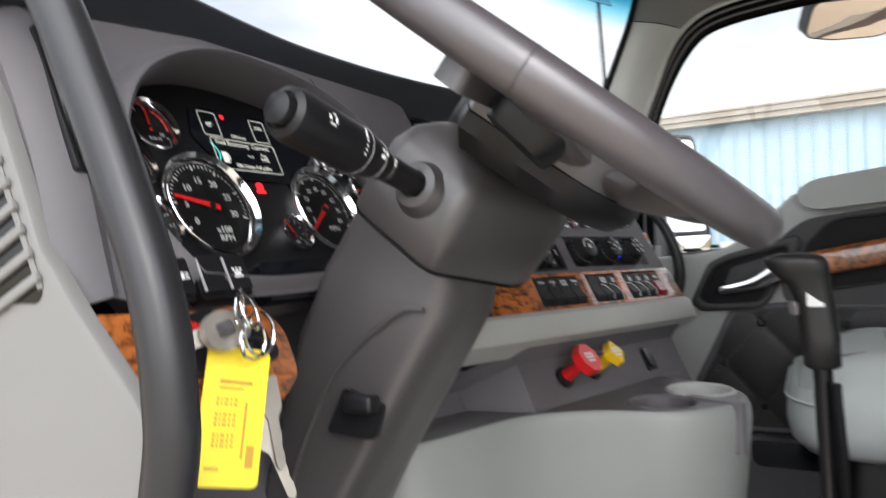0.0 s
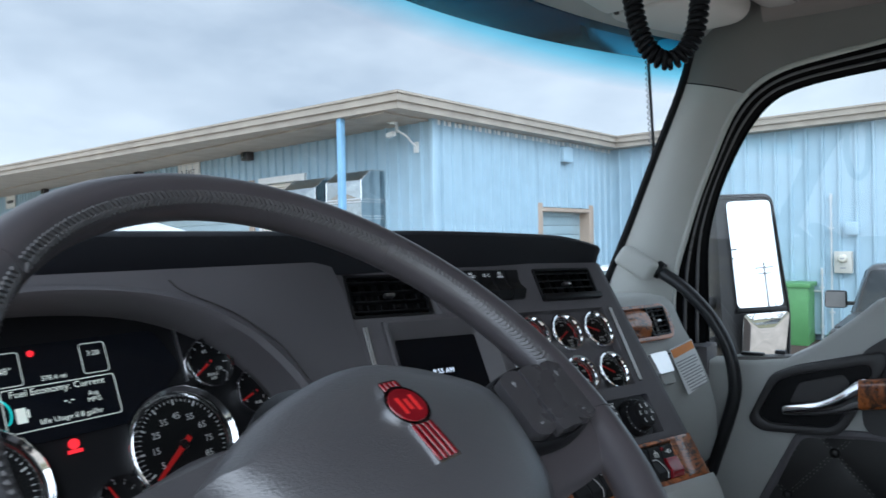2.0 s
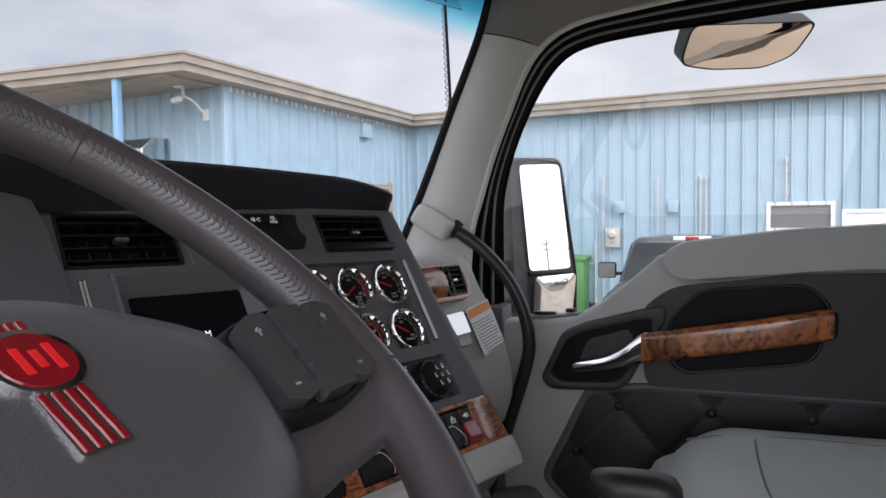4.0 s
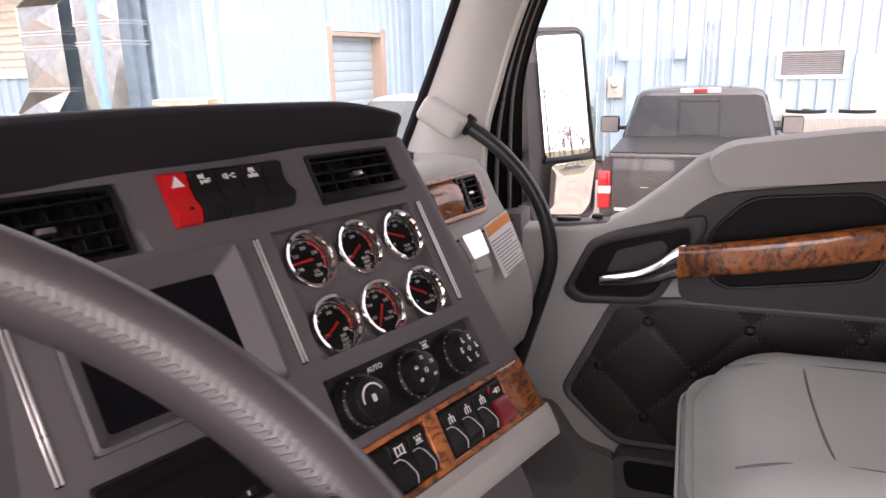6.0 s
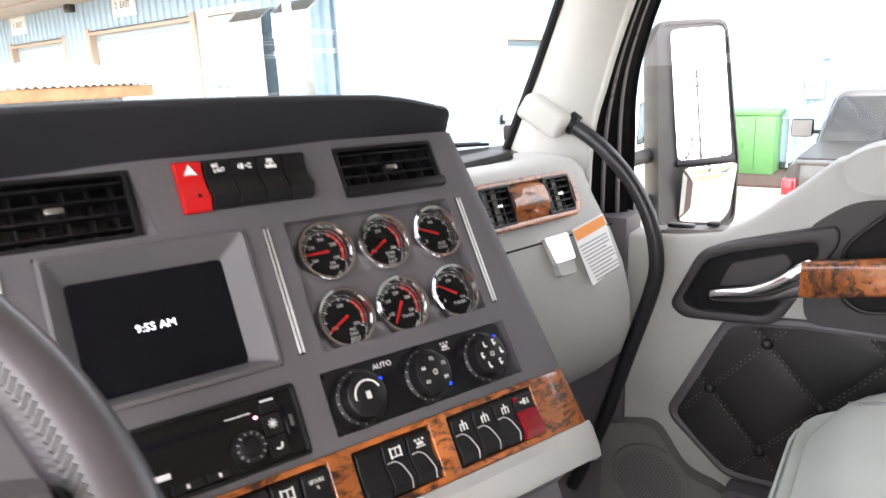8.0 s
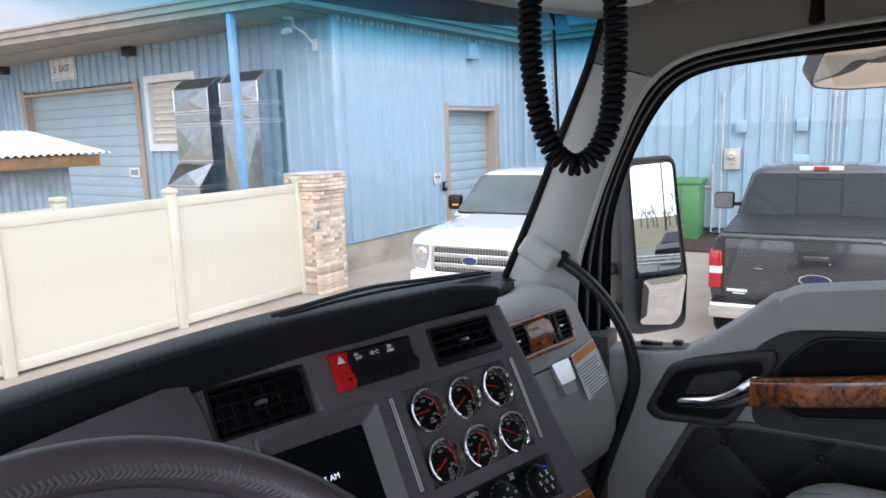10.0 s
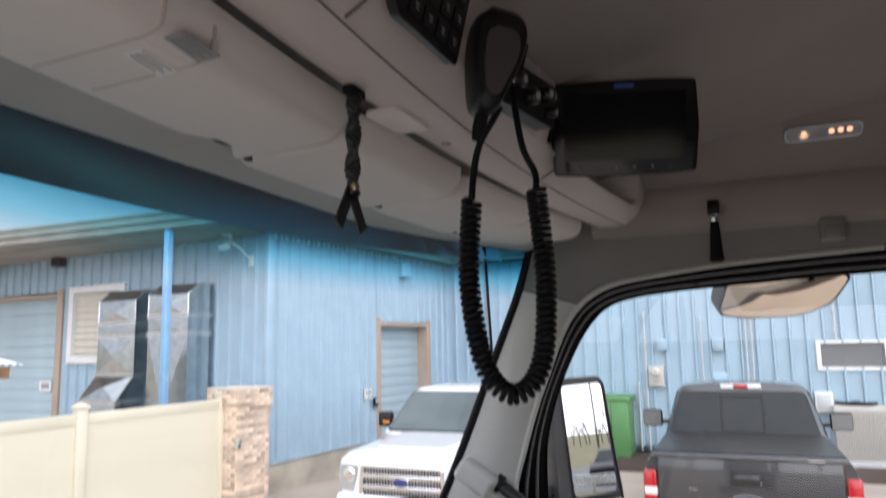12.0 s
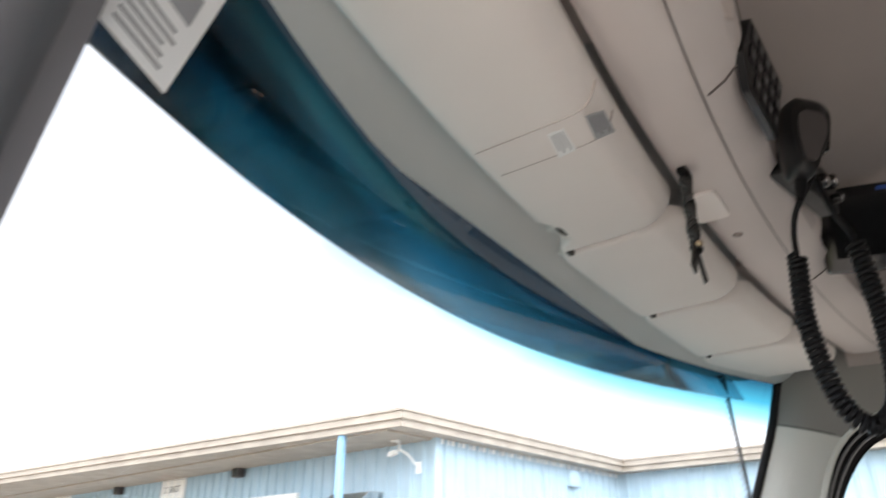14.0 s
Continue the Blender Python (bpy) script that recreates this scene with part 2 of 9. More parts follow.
def merge(bm, other):
    me = bpy.data.meshes.new("t")
    other.to_mesh(me)
    other.free()
    bm.from_mesh(me)
    bpy.data.meshes.remove(me)
    return bm


def rrect(x0, x1, y0, y1, r, n=5):
    """Outline of a rectangle with round corners."""
    out = []
    for cx, cy, a in ((x1 - r, y0 + r, -90), (x1 - r, y1 - r, 0), (x0 + r, y1 - r, 90), (x0 + r, y0 + r, 180)):
        for k in range(n + 1):
            t = radians(a + 90 * k / n)
            out.append((cx + r * math.cos(t), cy + r * math.sin(t)))
    return out


def round_poly(pts, r, n=4):
    """A polygon with its corners rounded by r."""
    out = []
    for i, p in enumerate(pts):
        a, b, c = Vector(pts[i - 1]), Vector(p), Vector(pts[(i + 1) % len(pts)])
        u, v = (a - b), (c - b)
        d = min(r, u.length * 0.45, v.length * 0.45)
        p0, p1 = b + u.normalized() * d, b + v.normalized() * d
        for k in range(n + 1):
            t = k / n
            out.append(tuple((1 - t) ** 2 * p0 + 2 * t * (1 - t) * b + t * t * p1))
    return out


def ring_frame(outer, inner, z0, z1, b=0.0, m=None):
    """A flat frame between two outlines of the same number of points."""
    bm = bmesh.new()
    v = [[bm.verts.new((x, y, z)) for x, y in o] for o in (outer, inner) for z in (z0, z1)]
    n = len(outer)
    for i in range(n):
        j = (i + 1) % n
        bm.faces.new((v[1][i], v[1][j], v[3][j], v[3][i]))
        bm.faces.new((v[0][i], v[2][i], v[2][j], v[0][j]))
        bm.faces.new((v[0][i], v[0][j], v[1][j], v[1][i]))
        bm.faces.new((v[2][i], v[3][i], v[3][j], v[2][j]))
    if b:
        bevel(bm, b, 2, 50)
    if m is not None:
        bm.transform(m)
    return bm


def lathe(profile, n=32, m=None, close=True):
    """Turns a profile of (radius, z) round the z axis."""
    bm = bmesh.new()
    rows = []
    for r, z in profile:
        if r < 1e-6:
            rows.append([bm.verts.new((0, 0, z))])
        else:
            rows.append([bm.verts.new((r * math.cos(2 * math.pi * k / n), r * math.sin(2 * math.pi * k / n), z)) for k in range(n)])
    for a, b in zip(rows, rows[1:]):
        for k in range(n):
            j = (k + 1) % n
            if len(a) == 1 and len(b) == 1:
                continue
            if len(a) == 1:
                bm.faces.new((a[0], b[k], b[j]))
            elif len(b) == 1:
                bm.faces.new((a[k], a[j], b[0]))
            else:
                bm.faces.new((a[k], a[j], b[j], b[k]))
    if m is not None:
        bm.transform(m)
    return bm


def smooth_path(pts, n=8):
    """A Catmull-Rom curve through points."""
    p = [Vector(v) for v in pts]
    p = [2 * p[0] - p[1]] + p + [2 * p[-1] - p[-2]]
    out = []
    for i in range(1, len(p) - 2):
        for k in range(n):
            t = k / n
            out.append(0.5 * ((2 * p[i]) + (-p[i - 1] + p[i + 1]) * t + (2 * p[i - 1] - 5 * p[i] + 4 * p[i + 1] - p[i + 2]) * t * t + (-p[i - 1] + 3 * p[i] - 3 * p[i + 1] + p[i + 2]) * t ** 3))
    return out + [p[-2]]


def sweep(path, r, n=12, closed=False, section=None, up=(0, 0, 1)):
    """A tube along a path; r a number or one for each point; section an outline of (sideways, up) factors."""
    bm = bmesh.new()
    path = [Vector(p) for p in path]
    cnt = len(path)
    sec = section or [(math.cos(2 * math.pi * k / n), math.sin(2 * math.pi * k / n)) for k in range(n)]
    rows, prev = [], None
    for i, p in enumerate(path):
        a = path[(i - 1) % cnt] if closed or i else p
        b = path[(i + 1) % cnt] if closed or i < cnt - 1 else p
        d = (b - a).normalized()
        if prev is None:
            s = d.cross(Vector(up))
            s = s.normalized() if s.length > 1e-4 else d.orthogonal().normalized()
        else:
            s = (prev - d * prev.dot(d)).normalized()
        prev = s
        w = s.cross(d)
        rr = r[i] if isinstance(r, (list, tuple)) else r
        rows.append([bm.verts.new(p + rr * (x * s + y * w)) for x, y in sec])
    m = len(sec)
    for i in range(cnt if closed else cnt - 1):
        a, b = rows[i], rows[(i + 1) % cnt]
        for k in range(m):
            j = (k + 1) % m
            bm.faces.new((a[k], a[j], b[j], b[k]))
    if not closed:
        bm.faces.new(rows[0][::-1])
        bm.faces.new(rows[-1])
    return bm


def skin(rows, closed=False, cap=False, bm=None):
    """A sheet over rows of points."""
    bm = bm or bmesh.new()
    vs = [[bm.verts.new(p) for p in row] for row in rows]
    for a, b in zip(vs, vs[1:]):
        n = len(a)
        for k in range(n if closed else n - 1):
            j = (k + 1) % n
            bm.faces.new((a[k], a[j], b[j], b[k]))
    if cap and closed:
        bm.faces.new(vs[0][::-1])
        bm.faces.new(vs[-1])
    return bm


def thicken(bm, d):
    """Gives a sheet the thickness d against its normals."""
    bmesh.ops.recalc_face_normals(bm, faces=bm.faces[:])
    bmesh.ops.solidify(bm, geom=bm.faces[:], thickness=d)
    return bm


def grid_plate(x0, x1, y0, y1, holes, z0, z1, warp=None, b=0.0):
    """A plate with rectangular holes (x0, x1, y0, y1) that go through it."""
    xs = sorted({x0, x1, *[h[0] for h in holes], *[h[1] for h in holes]})
    ys = sorted({y0, y1, *[h[2] for h in holes], *[h[3] for h in holes]})
    bm = bmesh.new()
    v = {}

    def at(x, y, z):
        if (x, y, z) not in v:
            v[x, y, z] = bm.verts.new((x, y, z))
        return v[x, y, z]

    def full(i, j):
        if not (0 <= i < len(xs) - 1 and 0 <= j < len(ys) - 1):
            return False
        cx, cy = (xs[i] + xs[i + 1]) / 2, (ys[j] + ys[j + 1]) / 2
        return not any(h[0] < cx < h[1] and h[2] < cy < h[3] for h in holes)

    for i in range(len(xs) - 1):
        for j in range(len(ys) - 1):
            if not full(i, j):
                continue
            a, c, e, g = xs[i], xs[i + 1], ys[j], ys[j + 1]
            bm.faces.new((at(a, e, z1), at(c, e, z1), at(c, g, z1), at(a, g, z1)))
            bm.faces.new((at(a, g, z0), at(c, g, z0), at(c, e, z0), at(a, e, z0)))
            for di, dj, p, q in ((-1, 0, (a, g), (a, e)), (1, 0, (c, e), (c, g)), (0, -1, (a, e), (c, e)), (0, 1, (c, g), (a, g))):
                if not full(i + di, j + dj):
                    bm.faces.new((at(*p, z0), at(*q, z0), at(*q, z1), at(*p, z1)))
    if b:
        bevel(bm, b, 2, 50)
    if warp:
        for w in bm.verts:
            w.co = Vector(warp(*w.co))
    return bm




def text_bm(s, size, depth=0.0006, align="CENTER", m=None):
    """Raised letters in Blender's own font, centred on the origin in x, y."""
    cu = bpy.data.curves.new("letters", "FONT")
    cu.body, cu.size, cu.extrude, cu.align_x, cu.align_y, cu.resolution_u = s, size, depth, align, "CENTER", 2
    ob = bpy.data.objects.new("letters", cu)
    scene.collection.objects.link(ob)
    me = bpy.data.meshes.new_from_object(ob.evaluated_get(bpy.context.evaluated_depsgraph_get()))
    bpy.data.objects.remove(ob)
    bpy.data.curves.remove(cu)
    bm = bmesh.new()
    bm.from_mesh(me)
    bpy.data.meshes.remove(me)
    if m is not None:
        bm.transform(m)
    return bm


def basis(o, x, y, z):
    m = Matrix.Identity(4)
    for i, v in enumerate((x, y, z, o)):
        for k in range(3):
            m[k][i] = v[k]
    return m


def facing(o, normal, up=(0, 0, 1)):
    """A frame at o: z along the normal, y as near up as can be, x to the right of one who looks at it."""
    z = Vector(normal).normalized()
    x = Vector(up).cross(z).normalized()
    return basis(o, x, z.cross(x), z)


def move(x, y, z=0.0):
    return Matrix.Translation((x, y, z))


def face_to(ob, d):
    """Turns a sheet's faces so that they look towards d."""
    me = ob.data
    if sum((p.normal.dot(Vector(d)) * p.area for p in me.polygons)) < 0:
        me.flip_normals()
    return ob


# ---- yard and building ----
GROUND = -0.1
BLD = basis((9.1, 7.22, GROUND), (0.995, -0.0995, 0), (0.0995, 0.995, 0), (0, 0, 1))
M.update(
    concrete=mat("yard_concrete", (0.41, 0.345, 0.28), 0.9, grain=0.6, grain_scale=60, vary=0.18, vary_scale=0.8),
    siding=mat("pale_blue_metal_siding", (0.34, 0.46, 0.54), 0.45, vary=0.05, vary_scale=2.5, rough_vary=0.06),
    rolldoor=mat("blue_grey_roll_door", (0.36, 0.46, 0.50), 0.5, vary=0.06, vary_scale=2),
    tan=mat("tan_door_frame", (0.40, 0.31, 0.24), 0.55, vary=0.06, vary_scale=3),
    fascia=mat("weathered_tan_fascia", (0.34, 0.295, 0.245), 0.6, vary=0.14, vary_scale=2.5),
    vinyl=mat("cream_vinyl_fence", (0.62, 0.58, 0.45), 0.5, vary=0.05, vary_scale=1.5),
    brick=mat("mottled_brick", (0.58, 0.45, 0.34), 0.85, grain=0.8, grain_scale=120, vary=0.25, vary_scale=9, per_object=0.35),
    mortar=mat("pale_mortar", (0.55, 0.50, 0.43), 0.95, grain=0.6, grain_scale=150),
    footing=mat("stained_concrete_footing", (0.42, 0.38, 0.31), 0.9, grain=0.5, grain_scale=80, vary=0.3, vary_scale=1.6),
    mulch=mat("dark_mulch", (0.07, 0.045, 0.035), 1.0, grain=1.0, grain_scale=40, vary=0.4, vary_scale=20),
    grass=mat("dry_grass", (0.20, 0.18, 0.09), 1.0, grain=1.0, grain_scale=20, vary=0.3, vary_scale=0.3),
    asphalt=mat("grey_asphalt", (0.16, 0.16, 0.16), 0.9, grain=0.6, grain_scale=60, vary=0.15, vary_scale=0.5),
    green=mat("green_utility_box", (0.10, 0.26, 0.09), 0.5, vary=0.06),
    beige=mat("beige_equipment_paint", (0.50, 0.48, 0.43), 0.55, vary=0.05),
    whitecar=mat("white_car_paint", (0.78, 0.79, 0.80), 0.18, coat=1.0, vary=0.02),
    darkcar=mat("dark_grey_car_paint", (0.030, 0.031, 0.034), 0.22, coat=1.0, vary=0.04),
    carglass=mat("tinted_car_glass", (0.020, 0.024, 0.026), 0.04, spec=0.26, vary=0.1, rough_vary=0.02),
    paleglass=mat("pale_green_car_glass", (0.075, 0.10, 0.10), 0.04, spec=0.9, vary=0.3, vary_scale=1.5, rough_vary=0.02),
    lampred=mat("red_lamp_lens", (0.42, 0.010, 0.014), 0.15, coat=0.5, vary=0.08),
    bark=mat("bare_branch_bark", (0.10, 0.08, 0.07), 0.9),
)


bm = bmesh.new()
box(bm, -900, 900, -900, 900, -0.6, 0.0)
gr = structure("ground", bm, M["grass"], "dry pale grass stretching to the horizon", "ground")
gr.matrix_world = move(0, 0, GROUND - 0.012)
bm = bbox(-14, 16.2, -16, 40, -0.3, 0.0)
yd = structure("pavement", bm, M["concrete"], "worn tan concrete yard in front of the building", "pavement")
yd.matrix_world = move(0, 0, GROUND)
bm = bbox(-60, 30, -46, -26, -0.3, 0.004)
rd = structure("road", bm, M["asphalt"], "grey asphalt road beyond the yard", "road")
rd.matrix_world = move(0, 0, GROUND)
bm = bbox(14.4, 17.2, -14, 6.6, -0.1, 0.05, 0.03)
mu = structure("mulch_bed", bm, M["mulch"], "strip of dark mulch along the wall foot", "flower bed")
mu.matrix_world = move(0, 0, GROUND)


def ribbed(length, z0, z1, pitch=0.305, rib=0.034, depth=0.055, holes=()):
    """Ribbed metal siding in x, z, facing -y; holes are (x0, x1, z0, z1)."""
    bm = bmesh.new()
    prof = []
    x = 0.0
    while x < length:
        for dx, dy in ((0.0, 0.0), (pitch - rib * 2.2, 0.0), (pitch - rib * 1.6, -depth), (pitch - rib * 0.6, -depth)):
            if x + dx < length:
                prof.append((x + dx, dy))
        x += pitch
    prof.append((length, 0.0))
    for h in holes:
        for e in h[:2]:
            prof.append((e, 0.0))
    prof.sort()
    zs = sorted({z0, z1, *[h[2] for h in holes if z0 < h[2] < z1], *[h[3] for h in holes if z0 < h[3] < z1]})
    grid = [[bm.verts.new((px, py, z)) for px, py in prof] for z in zs]
    for j in range(len(zs) - 1):
        for i in range(len(prof) - 1):
            cx, cz = (prof[i][0] + prof[i + 1][0]) / 2, (zs[j] + zs[j + 1]) / 2
            if any(h[0] < cx < h[1] and h[2] < cz < h[3] for h in holes):
                continue
            bm.faces.new((grid[j][i], grid[j][i + 1], grid[j + 1][i + 1], grid[j + 1][i]))
    return bm


bld = thing("building", BLD, "long pale blue metal warehouse with tan fascia and roll doors", "building")
# wall facing the truck beyond the white pickup
hb = [(3.33, 5.66, 0.5, 3.0)]
bm = ribbed(7.0, 0.52, 4.58, holes=hb)
bm.transform(move(1.25, 0.4, 0))
part("wall", bm, M["siding"], bld, "pale blue ribbed metal siding", smooth=0)
# wall with the overhead doors, going away
ha = [(6.1, 8.0 + 3.3, 0.0, 3.75), (12.6, 16.6, 0.0, 3.7), (18.6, 22.6, 0.0, 3.7), (25.2, 29.2, 0.0, 3.7), (4.15, 5.75, 2.3, 3.72)]
bm = ribbed(42.0, 0.1, 4.58, holes=[(42.4 - h[1], 42.4 - h[0], h[2], h[3]) for h in ha])
bm.transform(basis((1.25, 42.4, 0), (0, -1, 0), (1, 0, 0), (0, 0, 1)))
part("wall", bm, M["siding"], bld, "pale blue ribbed metal siding", smooth=0)
# wall behind the parked grey pickup
hc = [(8.42, 9.5, 1.9, 2.35)]
bm = ribbed(16.0, 0.2, 4.59, holes=hc)
bm.transform(move(7.9, 0.4, 0) @ pose(0, 0, 0, 0, 0, -90))
part("wall", bm, M["siding"], bld, "pale blue ribbed metal siding", smooth=0)
# corner trims, footing, inner walls that close the building
bm = bbox(1.2, 1.34, 0.33, 0.43, 0.5, 4.5, 0.004)
part("corner_trim", bm, M["siding"], bld)
bm = bmesh.new()
box(bm, 1.22, 7.9, 0.385, 0.7, -0.2, 0.52)
part("footing", bm, M["footing"], bld, "stained bare concrete footing")
bm = bmesh.new()
box(bm, 1.5, 20, 0.75, 42, 0.0, 4.55)
box(bm, 8.15, 20, -16, 0.75, 0.0, 4.55)
part("core", bm, M["siding"], bld)
# roof slab with stepped fascia
bm = bmesh.new()
for z0, z1, o in ((4.57, 4.69, 0.05), (4.69, 4.81, 0.0), (4.81, 4.85, -0.03)):
    box(bm, o, 20, o, 42, z0, z1)
    box(bm, 7.5 + o, 20, -16, o + 0.02, z0, z1)
for v in bm.verts:
    if v.co.x < 1.0 and v.co.y > 1.0:
        v.co.x -= 0.092 * v.co.y
bm.transform(move(0, 0, -0.07))
part("roof", bm, M["fascia"], bld, "weathered tan metal fascia")


def roll_door(x0, x1, z0, z1, m, inset, panel=0.235):
    """A sectional overhead door in x, z with its frame."""
    d = thing("overhead_door", m, "blue-grey sectional overhead door in a tan frame", "door", "overhead doors of the building")
    bm = bmesh.new()
    f = 0.16
    box(bm, x0 - f, x0 + 0.02, -0.06, inset + 0.06, 0, z1 + f)
    box(bm, x1 - 0.02, x1 + f, -0.06, inset + 0.06, 0, z1 + f)
    box(bm, x0 - f, x1 + f, -0.055, inset + 0.06, z1 - 0.02, z1 + f * 0.4)
    part("frame", bevel(bm, 0.008, 1), M["tan"], d)
    z = z0
    first = None
    while z < z1 - 0.02:
        top = min(z + panel, z1)
        if first is None:
            first = part("panel", bbox(x0, x1, inset, inset + 0.05, 0.003, panel - 0.003, 0.006), M["rolldoor"], d)
            first.location = (0, 0, z)
        else:
            o = new("panel", first.data)
            o.parent, o.location = d, (0, 0, z)
        z = top
    return d


def on_a(y, z=0.0, off=0.0):
    """A frame on the wall with the overhead doors: x runs towards the corner, z out of the wall, y up."""
    return BLD @ basis((1.25 - off, y, z), (0, -1, 0), (0, 0, 1), (-1, 0, 0))


def on_b(x, z=0.0, off=0.0):
    return BLD @ basis((x, 0.4 - off, z), (1, 0, 0), (0, 0, 1), (0, -1, 0))


def on_c(y, z=0.0, off=0.0):
    return BLD @ basis((7.9 - off, y, z), (0, -1, 0), (0, 0, 1), (-1, 0, 0))


def upright(m):
    """Turns a wall frame into one with x along the wall, y into it and z up."""
    return m @ basis((0, 0, 0), (1, 0, 0), (0, 0, -1), (0, 1, 0))


for h in ha[:4]:
    w = h[1] - h[0]
    roll_door(0.16, w - 0.16, 0.0, h[3] - 0.1, upright(on_a(h[1])), 0.12)
roll_door(0.14, 2.33 - 0.14, 0.5, 2.92, upright(on_b(4.58)), 0.22, 0.21)

# ---- fence, brick pier, parked vehicles ----
FEN = BLD @ move(0, -0.12, 0)
fence = thing("fence", FEN, "cream vinyl privacy fence with capped posts", "fence")
for x0, x1 in ((-2.45, -0.32), (-4.6, -2.57), (-6.7, -4.72), (-8.9, -6.82)):
    part("rail", bbox(x0, x1, -0.025, 0.025, 1.61, 1.74, 0.008), M["vinyl"], fence)
    part("rail", bbox(x0, x1, -0.025, 0.025, 0.04, 0.16, 0.008), M["vinyl"], fence)
for x in (-0.26, -2.51, -4.66, -6.76, -8.96):
    p = part("post", bbox(x - 0.063, x + 0.063, -0.063, 0.063, 0, 1.80, 0.008), M["vinyl"], fence)
    cap = bmesh.new()
    box(cap, x - 0.078, x + 0.078, -0.078, 0.078, 1.80, 1.835)
    vs = [cap.verts.new((x + a * 0.075, b * 0.075, 1.835)) for a, b in ((-1, -1), (1, -1), (1, 1), (-1, 1))]
    top = cap.verts.new((x, 0, 1.88))
    for i in range(4):
        cap.faces.new((vs[i], vs[(i + 1) % 4], top))
    part("cap", cap, M["vinyl"], p, smooth=0)


# ---- fixtures on the building ----
M.update(
    duct=mat("galvanised_duct_sheet", (0.56, 0.60, 0.61), 0.22, metal=1.0, vary=0.10, vary_scale=7, rough_vary=0.08),
    louvre=mat("cream_louvre_paint", (0.66, 0.62, 0.53), 0.5, vary=0.06),
    cream=mat("white_frame_paint", (0.72, 0.72, 0.70), 0.5, vary=0.05),
    polepaint=mat("blue_post_paint", (0.22, 0.40, 0.58), 0.4, vary=0.08),
    bluesign=mat("pale_blue_sign", (0.36, 0.55, 0.68), 0.4, vary=0.04),
    lightgrey=mat("light_grey_metal", (0.52, 0.53, 0.53), 0.4, vary=0.06),
    roofmetal=mat("corrugated_roof_metal", (0.62, 0.66, 0.68), 0.35, vary=0.12, vary_scale=3),
    shedmetal=mat("weathered_corrugated_metal", (0.36, 0.42, 0.45), 0.45, vary=0.2, vary_scale=4),
    timber=mat("rusty_timber_edge", (0.28, 0.16, 0.08), 0.8, vary=0.25, vary_scale=8),
    alu=mat("aluminium_rim", (0.5, 0.5, 0.5), 0.3, metal=1.0),
)
# zig-zag closure under the eave and flashing along the footing
bm = bmesh.new()
k = 0
while k * 0.152 < 6.5:
    x = 1.35 + k * 0.152
    box(bm, x, x + 0.085, 0.35, 0.366, 4.41, 4.495)
    k += 1
part("eave_closure", bm, M["cream"], bld, "white closure strip under the eave", smooth=0)["kind"] = "stuff"
part("drip_edge", bbox(1.22, 7.9, 0.345, 0.40, 0.505, 0.53, 0.004), M["siding"], bld)
part("soffit", bbox(0.1, 1.3, 0.44, 42, 4.47, 4.52), M["fascia"], bld, "shaded soffit under the overhang")

# louvred window
wn_m = upright(on_a(5.76))
lw = thing("louvred_window", wn_m, "cream louvred window in a white frame on the metal wall", "window")
bm = grid_plate(-0.09, 1.67, 2.23, 3.82, [(0.05, 1.53, 2.38, 3.68)], -0.06, 0.075)
bm.transform(basis((0, 0, 0), (1, 0, 0), (0, 0, 1), (0, -1, 0)))
part("frame", bm, M["cream"], lw, smooth=0)
first = None
for k in range(9):
    if first is None:
        first = part("slat", bbox(0.05, 1.53, -0.02, 0.06, -0.012, 0.012, 0.004, 1, pose(0, 0, 0, 42, 0, 0) @ move(0, 0, 0)), M["louvre"], lw)
    o = first if k == 0 else new("slat", first.data)
    o.parent = lw
    o.location = (0, 0, 2.46 + k * 0.142)
    s = part("slat", bbox(0.05, 1.53, 0.03, 0.04, -0.072, 0.066), M["louvre"], lw, smooth=0) if k == 0 else new("slat", bmx2)
    bmx2 = s.data
    s.parent, s.location = lw, (0, 0, 2.46 + k * 0.142)

# square ducts with cross-creased panels
def creased(bm, a, b, c, d, rise):
    """A four-sided panel with its middle raised."""
    v = [Vector(p) for p in (a, b, c, d)]
    mid = sum(v, Vector()) / 4
    nrm = (v[1] - v[0]).cross(v[3] - v[0]).normalized()
    vs = [bm.verts.new(p) for p in v]
    m = bm.verts.new(mid + nrm * rise)
    for i in range(4):
        bm.faces.new((vs[i], vs[(i + 1) % 4], m))


